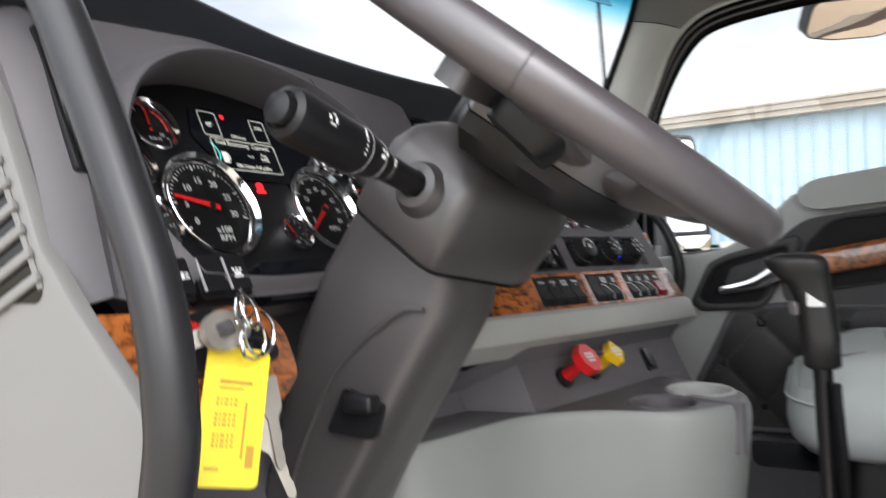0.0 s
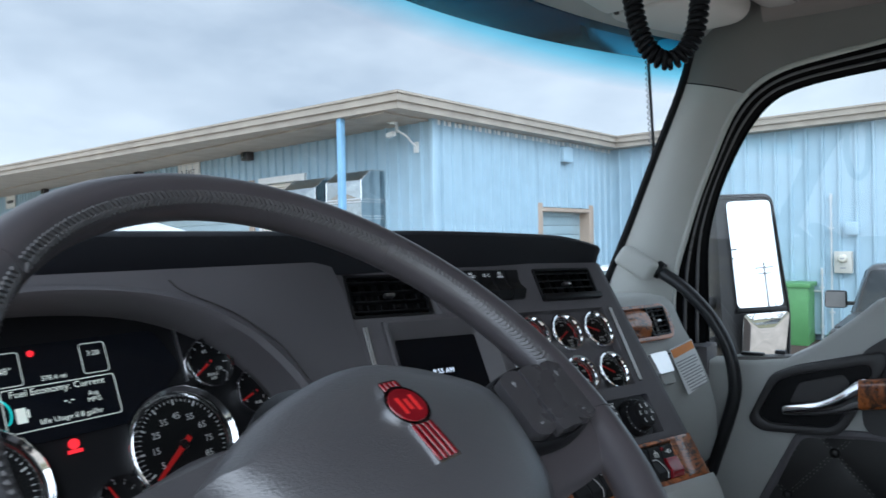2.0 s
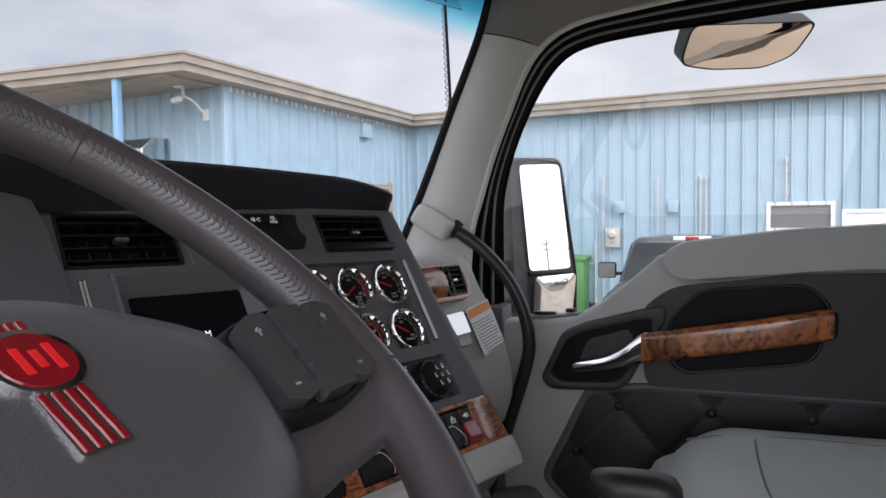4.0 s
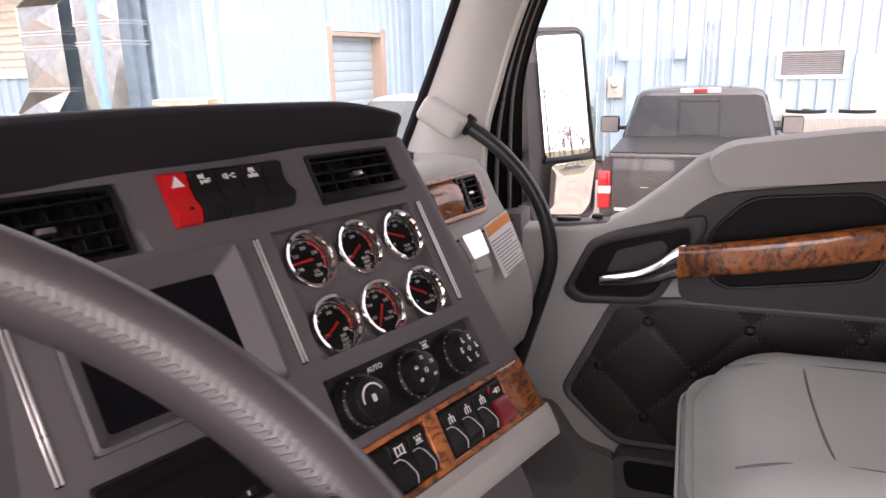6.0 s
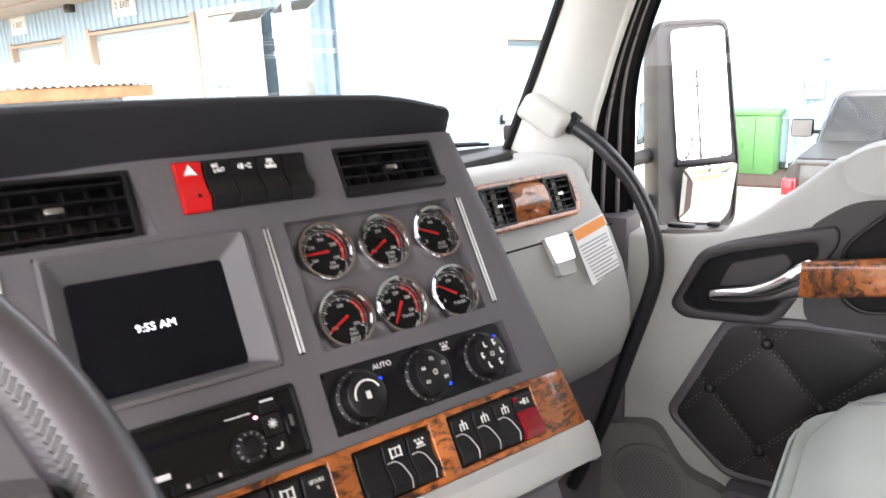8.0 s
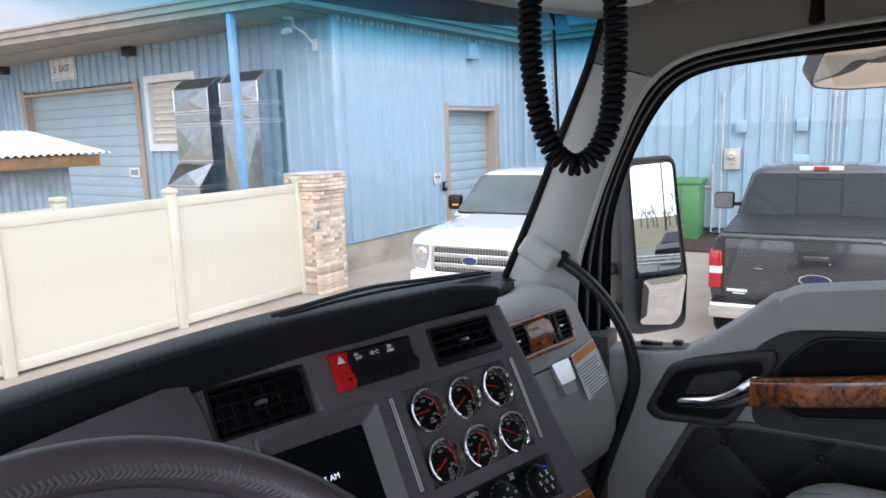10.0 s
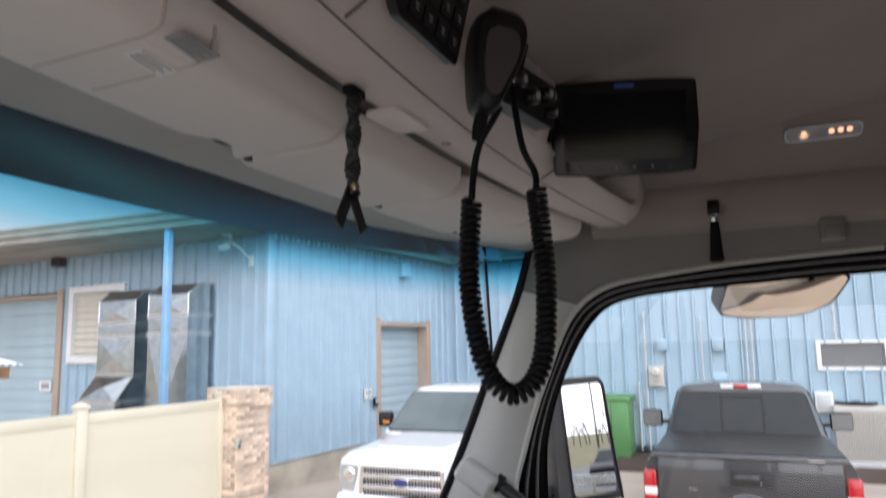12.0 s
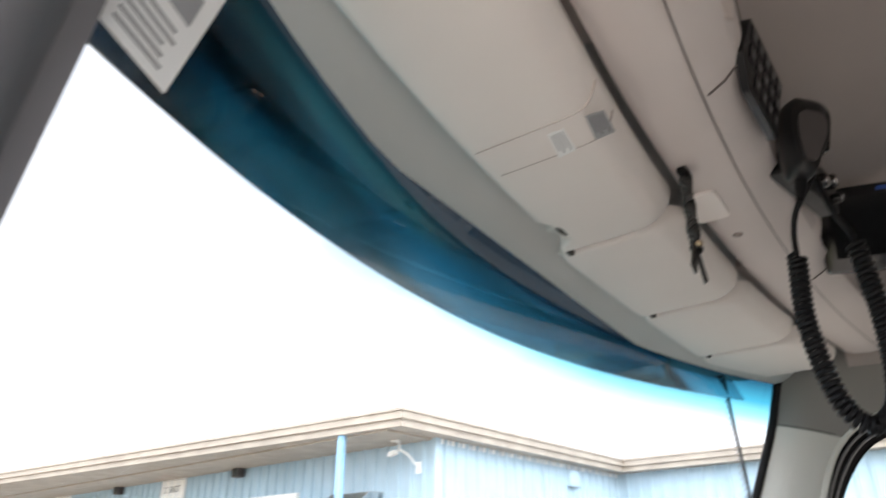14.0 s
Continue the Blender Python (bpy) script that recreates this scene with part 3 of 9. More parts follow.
def duct(y0, y1, shoulder, top, joints, flare, label):
    """A square duct: a sloped head, cross-creased panels between flanged joints, a flared foot."""
    d = thing("ventilation_duct", BLD, label, "duct", "ventilation ducts")
    F, K = 0.64, 1.24
    foot = joints[-1] - 0.46 if flare else 0.0
    lev = [(0.0, F - flare, 0.25 * flare), (foot, F - flare, 0.25 * flare)] if flare else [(0.0, F, 0.0)]
    lev += [(z, F, 0.0) for z in reversed(joints)] + [(shoulder, F, 0.0), (top, F + 0.26, 0.0)]
    for (za, fa0, sa), (zb, fb, sb) in zip(lev, lev[1:]):
        bm = bmesh.new()
        rise = 0.07 * min(1.0, (zb - za) / 0.5) if zb <= shoulder else 0.0
        creased(bm, (fa0, y1 + sa, za), (fa0, y0 + sa, za), (fb, y0 + sb, zb), (fb, y1 + sb, zb), rise)
        creased(bm, (fa0, y0 + sa, za), (K, y0 + sa, za), (K, y0 + sb, zb), (fb, y0 + sb, zb), 0.006)
        creased(bm, (K, y1 + sa, za), (fa0, y1 + sa, za), (fb, y1 + sb, zb), (K, y1 + sb, zb), 0.006)
        creased(bm, (K, y0 + sa, za), (K, y1 + sa, za), (K, y1 + sb, zb), (K, y0 + sb, zb), 0.0)
        part("section", bm, M["duct"], d, smooth=0)
    for z, fx, s in lev[1:-2]:
        f = 0.026
        for e in (-0.026, 0.026):
            part("flange", ring_frame([(fx - f, y0 - f + s), (K, y0 - f + s), (K, y1 + f + s), (fx - f, y1 + f + s)], [(fx + 0.01, y0 + 0.01 + s), (K - 0.02, y0 + 0.01 + s), (K - 0.02, y1 - 0.01 + s), (fx + 0.01, y1 - 0.01 + s)], z + e - 0.012, z + e + 0.012), M["flange"], d, "bright folded flange", smooth=0)
    for y in (y0, y1):
        rim = [(F, y, lev[-3][0]), (F, y, shoulder), (F + 0.26, y, top), (K, y, top)]
        part("corner_bead", sweep(rim, 0.014, 6), M["flange"], d)
    part("top", bbox(F + 0.25, K, y0, y1, top - 0.02, top, 0.004, 1), M["duct"], d)
    return d


M["flange"] = mat("bright_duct_flange", (0.80, 0.80, 0.80), 0.25, metal=0.85, vary=0.1, vary_scale=20)
duct(3.03, 4.08, 3.41, 3.62, (2.97, 2.73, 2.02), 0.3, "galvanised square duct with cross-creased panels")
duct(1.66, 2.68, 3.46, 3.66, (3.08, 2.76), 0.0, "galvanised square duct with cross-creased panels")

ps = thing("support_post", BLD @ move(0.02, 1.47, 0), "slim blue painted post under the roof overhang", "post")
part("shaft", bbox(-0.055, 0.055, -0.055, 0.055, 0.0, 4.5, 0.008), M["polepaint"], ps)
part("foot", bbox(-0.1, 0.1, -0.1, 0.1, 0.0, 0.012), M["polepaint"], ps)


def wall_sign(m, w, h, words):
    s = thing("wall_sign", m, "white metal bay sign on the wall" + (" with black lettering" if words else ""), "sign", "bay signs")
    part("board", bbox(-w / 2, w / 2, -h / 2, h / 2, 0.0, 0.025, 0.004, 1), M["cream"], s)
    part("border", ring_frame(rrect(-w / 2 + 0.03, w / 2 - 0.03, -h / 2 + 0.03, h / 2 - 0.03, 0.02), rrect(-w / 2 + 0.042, w / 2 - 0.042, -h / 2 + 0.042, h / 2 - 0.042, 0.015), 0.024, 0.028), M["bargrey"], s, smooth=0)
    if words:
        n, word = words.split()
        part("number", text_bm(n, h * 0.42, 0.002, m=move(-w * 0.30, 0, 0.027)), M["black"], s, smooth=0)
        part("lettering", text_bm(word, h * 0.42, 0.002, m=move(w * 0.08, 0, 0.027)), M["black"], s, smooth=0)
    else:
        part("lettering", bbox(-w * 0.32, w * 0.32, -h * 0.12, h * 0.12, 0.025, 0.029), M["black"], s)


wall_sign(on_a(9.1, 4.22, 0.03), 1.15, 0.52, "2 EAST")
wall_sign(on_a(15.6, 4.22, 0.03), 1.15, 0.52, "3 EAST")
wall_sign(on_a(23.4, 4.22, 0.03), 1.15, 0.52, "")
wall_sign(on_a(33.0, 4.22, 0.03), 1.15, 0.52, "")


def wall_lamp(m):
    w = thing("wall_lamp", m, "dark bronze box floodlight on the metal wall", "wall lamp", "wall lamps")
    bm = prism([(0.0, 0.0), (0.0, 0.42), (0.16, 0.42), (0.30, 0.30), (0.30, 0.0)], -0.22, 0.22)
    bm.transform(basis((0, -0.2, 0), (0, 0, 1), (0, 1, 0), (-1, 0, 0)))
    part("body", bevel(bm, 0.015, 2), mat("bronze_lamp_box", (0.05, 0.04, 0.04), 0.45), w)
    part("lens", bbox(-0.18, 0.18, -0.17, 0.12, 0.295, 0.306, 0.004), M["carglass"], w)


for y in (6.35, 12.0, 19.5, 27.0):
    wall_lamp(on_a(y - 0.15, 4.40, 0.03) @ Matrix.Diagonal((0.62, 0.62, 0.62, 1.0)))
sl = thing("letter_slot", on_a(6.75, 1.75, -0.10), "white framed slot in the overhead door", "door slot")
part("plate", grid_plate(-0.2, 0.2, -0.11, 0.11, [(-0.15, 0.15, -0.06, 0.06)], 0.0, 0.03), M["cream"], sl, smooth=0)
part("flap", bbox(-0.15, 0.15, -0.06, 0.06, 0.0, 0.012), M["bargrey"], sl)

cm = thing("camera_bracket", on_a(0.98, 4.30, 0.03) @ Matrix.Diagonal((0.75, 0.9, 0.9, 1.0)), "white bracket with two small cameras and a floodlight", "security camera")
part("arm", sweep(smooth_path([(0.30, -0.30, 0.0), (0.30, -0.22, 0.14), (0.24, -0.10, 0.24), (0.06, 0.02, 0.34)], 5), 0.022, 8), M["cream"], cm)
part("plate", bbox(0.22, 0.40, -0.42, -0.20, 0.0, 0.02, 0.004), M["cream"], cm)
part("mast", bbox(0.02, 0.08, -0.02, 0.50, 0.33, 0.38, 0.006), M["lightgrey"], cm)
for y, x, tilt in ((-0.06, -0.07, 8), (0.20, -0.02, -12)):
    c = part("housing", bbox(-0.12, 0.12, -0.045, 0.05, -0.05, 0.06, 0.018, 2, move(x, y, 0.42) @ pose(0, 0, 0, 0, 0, tilt)), M["cream"], cm, "white camera housing")
    part("lens", bbox(-0.128, -0.09, -0.03, 0.035, -0.035, 0.045, 0.01, 2, move(x, y, 0.42) @ pose(0, 0, 0, 0, 0, tilt)), M["gloss"], c)
part("floodlight", lathe([(0.0, 0.0), (0.05, 0.01), (0.10, 0.07), (0.11, 0.13), (0.095, 0.14), (0, 0.12)], 20, pose(-0.18, 0.34, 0.30, 40, -50, 0)), M["louvre"], cm, "round cream floodlight")

bs = thing("notice_sign", on_b(4.27, 1.48, 0.03), "small cream notice beside the door", "sign")
part("board", bbox(-0.13, 0.13, -0.11, 0.11, 0, 0.012, 0.003), M["louvre"], bs)
part("marking", bbox(-0.08, 0.08, 0.01, 0.05, 0.012, 0.014), M["black"], bs)
kb2 = thing("door_keypad", on_b(4.47, 1.30, 0.06), "small black keypad on the door frame", "keypad")
part("body", bbox(-0.06, 0.06, -0.1, 0.1, 0.0, 0.06, 0.012), M["black"], kb2)
part("cover", bbox(-0.045, 0.045, -0.02, 0.08, 0.06, 0.068, 0.004), M["bargrey"], kb2)
vb = thing("wall_vent", on_b(5.7, 4.2, 0.03), "small pale blue wall vent hood", "vent")
part("hood", bbox(-0.2, 0.2, -0.17, 0.17, 0, 0.12, 0.02), M["siding"], vb)
part("grille", bbox(-0.15, 0.15, -0.172, -0.15, 0.02, 0.10), M["bargrey"], vb)

# wall behind the grey pickup: conduits, meter, boxes, signs, grille
def conduit(y, z0, z1, r, label):
    c = thing("conduit", on_c(y, 0.1, 0.05), label, "conduit", "wall conduits")
    part("pipe", sweep([(0, z0, 0.03), (0, (z0 + z1) / 2, 0.03), (0, z1, 0.03)], r, 10, up=(1, 0, 0)), M["lightgrey"], c)
    part("head", lathe([(0, 0.14), (r * 1.4, 0.12), (r * 1.9, 0.03), (r * 1.6, 0.0)], 12, move(0, z1, 0.03) @ pose(0, 0, 0, -90, 0, 0)), M["lightgrey"], c)
    for q in (0.2, 0.8):
        part("strap", bbox(-r * 2.2, r * 2.2, z0 + (z1 - z0) * q - 0.02, z0 + (z1 - z0) * q + 0.02, -0.01, 0.03 + r * 1.15), M["lightgrey"], c)


conduit(-4.60, 0.0, 2.87, 0.019, "tall grey electric conduit on the metal wall")
conduit(-4.42, 0.0, 1.35, 0.017, "short grey conduit with a capped top")
conduit(-5.79, 0.6, 2.75, 0.014, "thin grey conduit on the metal wall")
conduit(-6.67, 0.4, 2.80, 0.017, "thin grey conduit on the metal wall")
conduit(-6.78, 0.4, 2.78, 0.015, "thin grey conduit on the metal wall")
conduit(-8.3, 2.35, 3.1, 0.02, "short vent pipe over the wall grille")
cb2 = thing("conduit_branch", on_c(-4.42, 1.1, 0.05), "short grey branch pipe at the meter", "pipe")
part("pipe", sweep([(-0.02, 0.0, 0.03), (-0.3, 0.0, 0.03), (-0.55, -0.02, 0.02)], 0.016, 8), M["lightgrey"], cb2)
for y, w in ((-4.99, 0.20), (-6.12, 0.20)):
    b = thing("junction_box", on_c(y, 2.38, 0.03), "pale blue square junction box on the wall", "electric box", "junction boxes")
    part("body", bbox(-w / 2, w / 2, -0.12, 0.12, 0, 0.12, 0.008), M["siding"], b)
    part("lid", bbox(-w / 2 - 0.008, w / 2 + 0.008, -0.128, 0.128, 0.12, 0.132, 0.003), M["siding"], b)
me = thing("electric_meter", on_c(-4.82, 1.70, 0.03), "beige electric meter box with a round glass meter", "electric meter")
part("box", bbox(-0.16, 0.16, -0.22, 0.22, 0, 0.13, 0.01), M["beige"], me)
mt = part("meter", lathe([(0, 0.10), (0.06, 0.095), (0.085, 0.06), (0.088, 0.0)], 24, move(0, 0.08, 0.13)), M["louvre"], me, "round meter cover")
part("dial", bbox(-0.04, 0.04, 0.065, 0.095, 0.225, 0.232), M["bargrey"], mt)
part("marking", bbox(-0.05, 0.05, -0.13, -0.10, 0.13, 0.133), M["bargrey"], me)
ap = thing("parking_sign", on_c(-6.12, 1.63, 0.04), "pale blue accessible parking sign on the wall", "sign")
part("board", bbox(-0.165, 0.165, -0.15, 0.15, 0, 0.01, 0.003), M["bluesign"], ap)
w = [(-0.03 + 0.055 * math.cos(radians(a)), -0.05 + 0.055 * math.sin(radians(a)), 0.013) for a in range(140, 400, 20)]
part("symbol", sweep(w, 0.008, 6, up=(0, 0, 1)), M["cream"], ap, "white wheelchair symbol")
part("symbol", sweep([(-0.05, 0.06, 0.013), (-0.04, -0.005, 0.013), (0.02, -0.005, 0.013), (0.05, -0.07, 0.013)], 0.008, 6), M["cream"], ap)
part("border", ring_frame(rrect(-0.155, 0.155, -0.14, 0.14, 0.02), rrect(-0.147, 0.147, -0.132, 0.132, 0.016), 0.009, 0.013), M["cream"], ap, smooth=0)

ag = thing("wall_grille", on_c(-8.02, 2.125, 0.0), "dark louvred air conditioner grille in a white frame", "air conditioner")
part("frame", grid_plate(-0.08, 1.16, -0.30, 0.30, [(0.0, 1.08, -0.225, 0.225)], -0.06, 0.05), M["cream"], ag, smooth=0)
part("back", bbox(0.0, 1.08, -0.225, 0.225, -0.12, -0.10), M["black"], ag)
sd = None
for k in range(11):
    if sd is None:
        s = part("slat", bbox(0.0, 1.08, -0.012, 0.012, -0.02, 0.0, 0.0, 1, pose(0, 0, 0, 35, 0, 0)), M["bargrey"], ag, smooth=0)
        sd = s.data
    else:
        s = new("slat", sd)
        s.parent = ag
    s.location = (0, -0.20 + k * 0.04, 0)
for k in range(6):
    s = part("bar", bbox(0.09 + k * 0.18, 0.098 + k * 0.18, -0.225, 0.225, 0.0, 0.006), M["bargrey"], ag, smooth=0)
dc = thing("side_door", on_c(-9.35, 0.1, 0.03), "white panelled side door in the metal wall", "door")
part("frame", grid_plate(-0.06, 1.06, 0.0, 2.16, [(0.02, 0.98, 0.02, 2.08)], -0.02, 0.05), M["cream"], dc, smooth=0)
part("leaf", bbox(0.02, 0.98, 0.02, 2.08, 0.0, 0.03, 0.004), M["cream"], dc)
part("handle", sweep([(0.1, 1.0, 0.03), (0.1, 1.0, 0.08), (0.2, 1.0, 0.08)], 0.012, 8), M["satin"], dc)
bc = thing("wall_box", on_c(-8.0, 1.22, 0.03), "small white outlet box low on the wall", "electric box")
part("body", bbox(-0.16, 0.16, -0.2, 0.2, 0, 0.14, 0.02), M["cream"], bc)
part("lid", bbox(-0.12, 0.12, -0.15, 0.15, 0.14, 0.155, 0.006), M["lightgrey"], bc)

gb = thing("utility_box", move(15.7, 2.2, GROUND + 0.05), "green metal utility cabinet standing in the mulch", "utility cabinet")
part("body", bbox(0, 0.9, 0, 1.1, 0.0, 1.18, 0.012), M["green"], gb)
part("lid", bbox(-0.03, 0.93, -0.05, 1.13, 1.16, 1.25, 0.015), M["green"], gb)
for y in (0.36, 0.73):
    part("door_gap", bbox(-0.004, 0.002, y - 0.004, y + 0.004, 0.08, 1.12), M["black"], gb)
part("latch", bbox(-0.03, 0.0, 0.55, 0.58, 0.5, 0.66, 0.006), M["green"], gb)
for z in (0.25, 0.9):
    part("hinge", bbox(0.05, 0.12, -0.02, 0.0, z, z + 0.1, 0.005), M["green"], gb)

ac = thing("condenser_unit", move(15.75, -3.45, GROUND + 0.03), "large beige air conditioner condenser with ribbed sides", "air conditioner")
part("base_frame", bbox(0.0, 0.85, 0.0, 1.85, 0.0, 0.12, 0.01), M["lightgrey"], ac)
part("body", bbox(0.03, 0.82, 0.03, 1.82, 0.12, 1.14, 0.03), M["beige"], ac)
s0 = None
for k in range(44):
    if s0 is None:
        s = part("rib", bbox(0.0, 0.035, 0.0, 0.018, 0.2, 1.06, 0.004, 1), M["beige"], ac, smooth=0)
        s0 = s.data
    else:
        s = new("rib", s0)
        s.parent = ac
    s.location = (0, 0.06 + k * 0.04, 0)
for y in (0.48, 1.38):
    part("fan_ring", lathe([(0.36, 0.0), (0.37, 0.06), (0.34, 0.07), (0.33, 0.0)], 28, move(0.42, y, 1.14)), M["black"], ac, "black round fan guard")
    part("fan_hub", lathe([(0, 0.08), (0.09, 0.075), (0.1, 0.0)], 18, move(0.42, y, 1.14)), M["black"], ac)
    for a in range(0, 180, 30):
        part("guard_bar", sweep([Vector((0.42 - 0.34 * math.cos(radians(a)), y - 0.34 * math.sin(radians(a)), 1.195)), Vector((0.42 + 0.34 * math.cos(radians(a)), y + 0.34 * math.sin(radians(a)), 1.195))], 0.006, 6), M["black"], ac)


# ---- parked vehicles ----
def wheel_at(parent, x, y, r):
    """A road wheel with its axle along x."""
    s = 1 if x > 0 else -1
    f = move(x, y, r) @ pose(0, 0, 0, 0, 90 * s, 0)
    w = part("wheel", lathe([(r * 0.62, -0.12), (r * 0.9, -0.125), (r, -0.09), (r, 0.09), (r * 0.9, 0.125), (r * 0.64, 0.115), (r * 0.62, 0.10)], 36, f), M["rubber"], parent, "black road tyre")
    part("rim", lathe([(r * 0.63, 0.10), (r * 0.60, 0.105), (r * 0.56, 0.07), (r * 0.3, 0.05), (0.06, 0.085), (0, 0.09)], 30, f), M["alu"], w, "silver wheel rim")
    for a in range(0, 360, 60):
        part("spoke", bbox(-0.03, 0.03, 0.05, r * 0.6, 0.055, 0.10, 0.01, 1, f @ Matrix.Rotation(radians(a), 4, "Z")), M["alu"], w)
    part("arch", lathe([(0, -0.02), (r * 1.24, -0.02), (r * 1.24, 0.0), (0, 0.0)], 36, move(x - s * 0.02, y, r + 0.03) @ pose(0, 0, 0, 0, 90 * s, 0)), M["black"], parent, "dark wheel arch")


def car_loft(sections, material, parent, name, label=""):
    """A body skin over sections of (y, [(x, z), ...]) that hold the right half from the bottom middle to the top middle."""
    rows = []
    for y, half in sections:
        yy = y if isinstance(y, (list, tuple)) else [y] * len(half)
        right = [(x, q, z) for (x, z), q in zip(half, yy)]
        rows.append(right + [(-x, q, z) for x, q, z in reversed(right[1:-1])])
    return part(name, skin(rows, True, True), material, parent, label, smooth=32)


def cab_top(parent, paint, belt, roof, y0, y1, r0, r1, wb, wr, pane_mat="carglass"):
    """A vehicle's greenhouse: y0, y1 at the belt and r0, r1 at the roof, rear to front."""
    lv = [(0.0, 0.0, 0.10), (0.5, 0.02, 0.13), (0.90, 0.012, 0.16), (0.97, -0.01, 0.18), (1.0, -0.06, 0.2)]
    rows = []
    for t, o, r in lv:
        w = wb + (wr - wb) * t + o
        a, b = y0 + (r0 - y0) * t - o, y1 + (r1 - y1) * t + o
        rows.append([(x, y, belt + (roof - belt) * t) for x, y in rrect(-w, w, a, b, r, 5)])
    rows.append([(x * 0.6, (r0 + r1) / 2 + (y - (r0 + r1) / 2) * 0.6, roof + 0.03) for x, y, z in rows[-1]])
    part("cab", skin(rows, True, True), paint, parent, smooth=35)

    def pane(name, corners, label):
        """corners run round the pane; it is lifted clear of the skin and given a seal."""
        v = [Vector(c) for c in corners]
        n = (v[1] - v[0]).cross(v[3] - v[0]).normalized()
        mid = sum(v, Vector()) / 4
        if n.dot(mid - Vector((0, (r0 + r1) / 2, mid.z))) < 0:
            n = -n
        u = (v[1] - v[0]).normalized()
        f = basis(mid, u, n.cross(u), n)
        inv = f.inverted()
        loc = [tuple((inv @ p)[:2]) for p in v]
        p = part(name, prism(round_poly(loc, 0.06), -0.05, 0.028, 0.006, 2, f), M[pane_mat], parent, label, smooth=30)
        big = [(x * 1.025, y * 1.05) for x, y in loc]
        part("seal", prism(round_poly(big, 0.07), -0.05, 0.022, 0.0, 1, f), M["black"], p)
        return f, loc

    def at(t, side, y):
        return side * (wb + (wr - wb) * t), y, belt + (roof - belt) * t
    a, b = 0.06, 0.86
    lo, hi = wb - 0.09, wr - 0.02
    rear = pane("rear_window", [(-lo, y0 + (r0 - y0) * a, belt + (roof - belt) * a), (lo, y0 + (r0 - y0) * a, belt + (roof - belt) * a), (hi, y0 + (r0 - y0) * b, belt + (roof - belt) * b), (-hi, y0 + (r0 - y0) * b, belt + (roof - belt) * b)], "tinted rear window")
    front = pane("windshield", [(-lo, y1 + (r1 - y1) * a, belt + (roof - belt) * a), (lo, y1 + (r1 - y1) * a, belt + (roof - belt) * a), (hi, y1 + (r1 - y1) * b, belt + (roof - belt) * b), (-hi, y1 + (r1 - y1) * b, belt + (roof - belt) * b)], "raked windshield")
    for s in (-1, 1):
        for q0, q1 in ((0.12, 0.48), (0.52, 0.92)):
            c = []
            for t, q in ((a, q0), (a, q1), (b, q1), (b, q0)):
                ya, yb = y0 + (r0 - y0) * t, y1 + (r1 - y1) * t
                c.append(at(t, s, ya + (yb - ya) * q))
            pane("side_window", c, "tinted side window")
    return rear, front


GP = basis((8.2, -0.02, GROUND), (0, -1, 0), (1, 0, 0), (0, 0, 1))
gp = thing("pickup_truck", GP, "dark grey pickup truck with a covered bed, parked", "pickup truck", "parked pickups")
half = lambda t, lo=0.48: [(0, lo), (0.86, lo), (0.97, lo + 0.12), (1.005, 0.82), (1.0, 1.02), (0.965, t - 0.07), (0.93, t - 0.015), (0.88, t), (0, t + 0.012)]
car_loft([(0.02, half(1.29)), (0.06, half(1.305)), (1.2, half(1.31)), (1.75, half(1.31)), (3.6, half(1.24)), (4.9, half(1.16)), (5.4, half(1.08)), (5.55, half(0.95, 0.52))], M["darkcar"], gp, "body")
part("bed_cover", prism(round_poly([(-0.90, 0.07), (0.90, 0.07), (0.87, 1.68), (-0.87, 1.68)], 0.03), 1.31, 1.335, 0.01, 3), mat("dark_bed_cover", (0.02, 0.02, 0.021), 0.45, coat=0.1, vary=0.1), gp, "dark hard bed cover")
rear, front = cab_top(gp, M["darkcar"], 1.24, 1.90, 1.76, 3.75, 1.95, 3.05, 0.93, 0.73)
f, loc = rear
for x in (-0.24, 0.24):
    part("window_divider", bbox(x - 0.014, x + 0.014, -0.25, 0.25, 0.02, 0.034, 0.003, 1, f), M["black"], gp)
part("window_rail", bbox(-0.24, 0.24, -0.225, -0.205, 0.02, 0.034, 0.003, 1, f), M["black"], gp)
part("window_rail", bbox(-0.24, 0.24, 0.205, 0.225, 0.02, 0.034, 0.003, 1, f), M["black"], gp)
bl = part("brake_lamp", bbox(-0.24, 0.24, 1.925, 1.97, 1.855, 1.915, 0.012, 2), M["cream"], gp, "white and red high brake lamp")
part("lens", bbox(-0.085, 0.085, 1.918, 1.95, 1.860, 1.910, 0.006, 2), M["lampred"], bl)
tg = part("tailgate", bbox(-0.86, 0.86, -0.025, 0.03, 0.62, 1.315, 0.018, 3), M["darkcar"], gp, "dark tailgate with a recessed handle")
part("spoiler", bbox(-0.90, 0.90, -0.045, 0.05, 1.275, 1.325, 0.02, 3), M["darkcar"], tg)
part("crease", bbox(-0.85, 0.85, -0.030, -0.02, 0.775, 0.785, 0.003, 1), M["darkcar"], tg)
hd = part("handle_bezel", bbox(-0.155, 0.155, -0.034, -0.02, 1.03, 1.165, 0.012, 2), M["black"], tg, "black handle bezel")
part("handle", bbox(-0.115, 0.115, -0.050, -0.03, 1.085, 1.135, 0.012, 2), M["darkcar"], hd)
part("keyhole", lathe([(0, 0.004), (0.01, 0.003), (0.012, 0)], 12, move(0.125, -0.034, 1.06) @ pose(0, 0, 0, 90, 0, 0)), M["chrome"], hd)
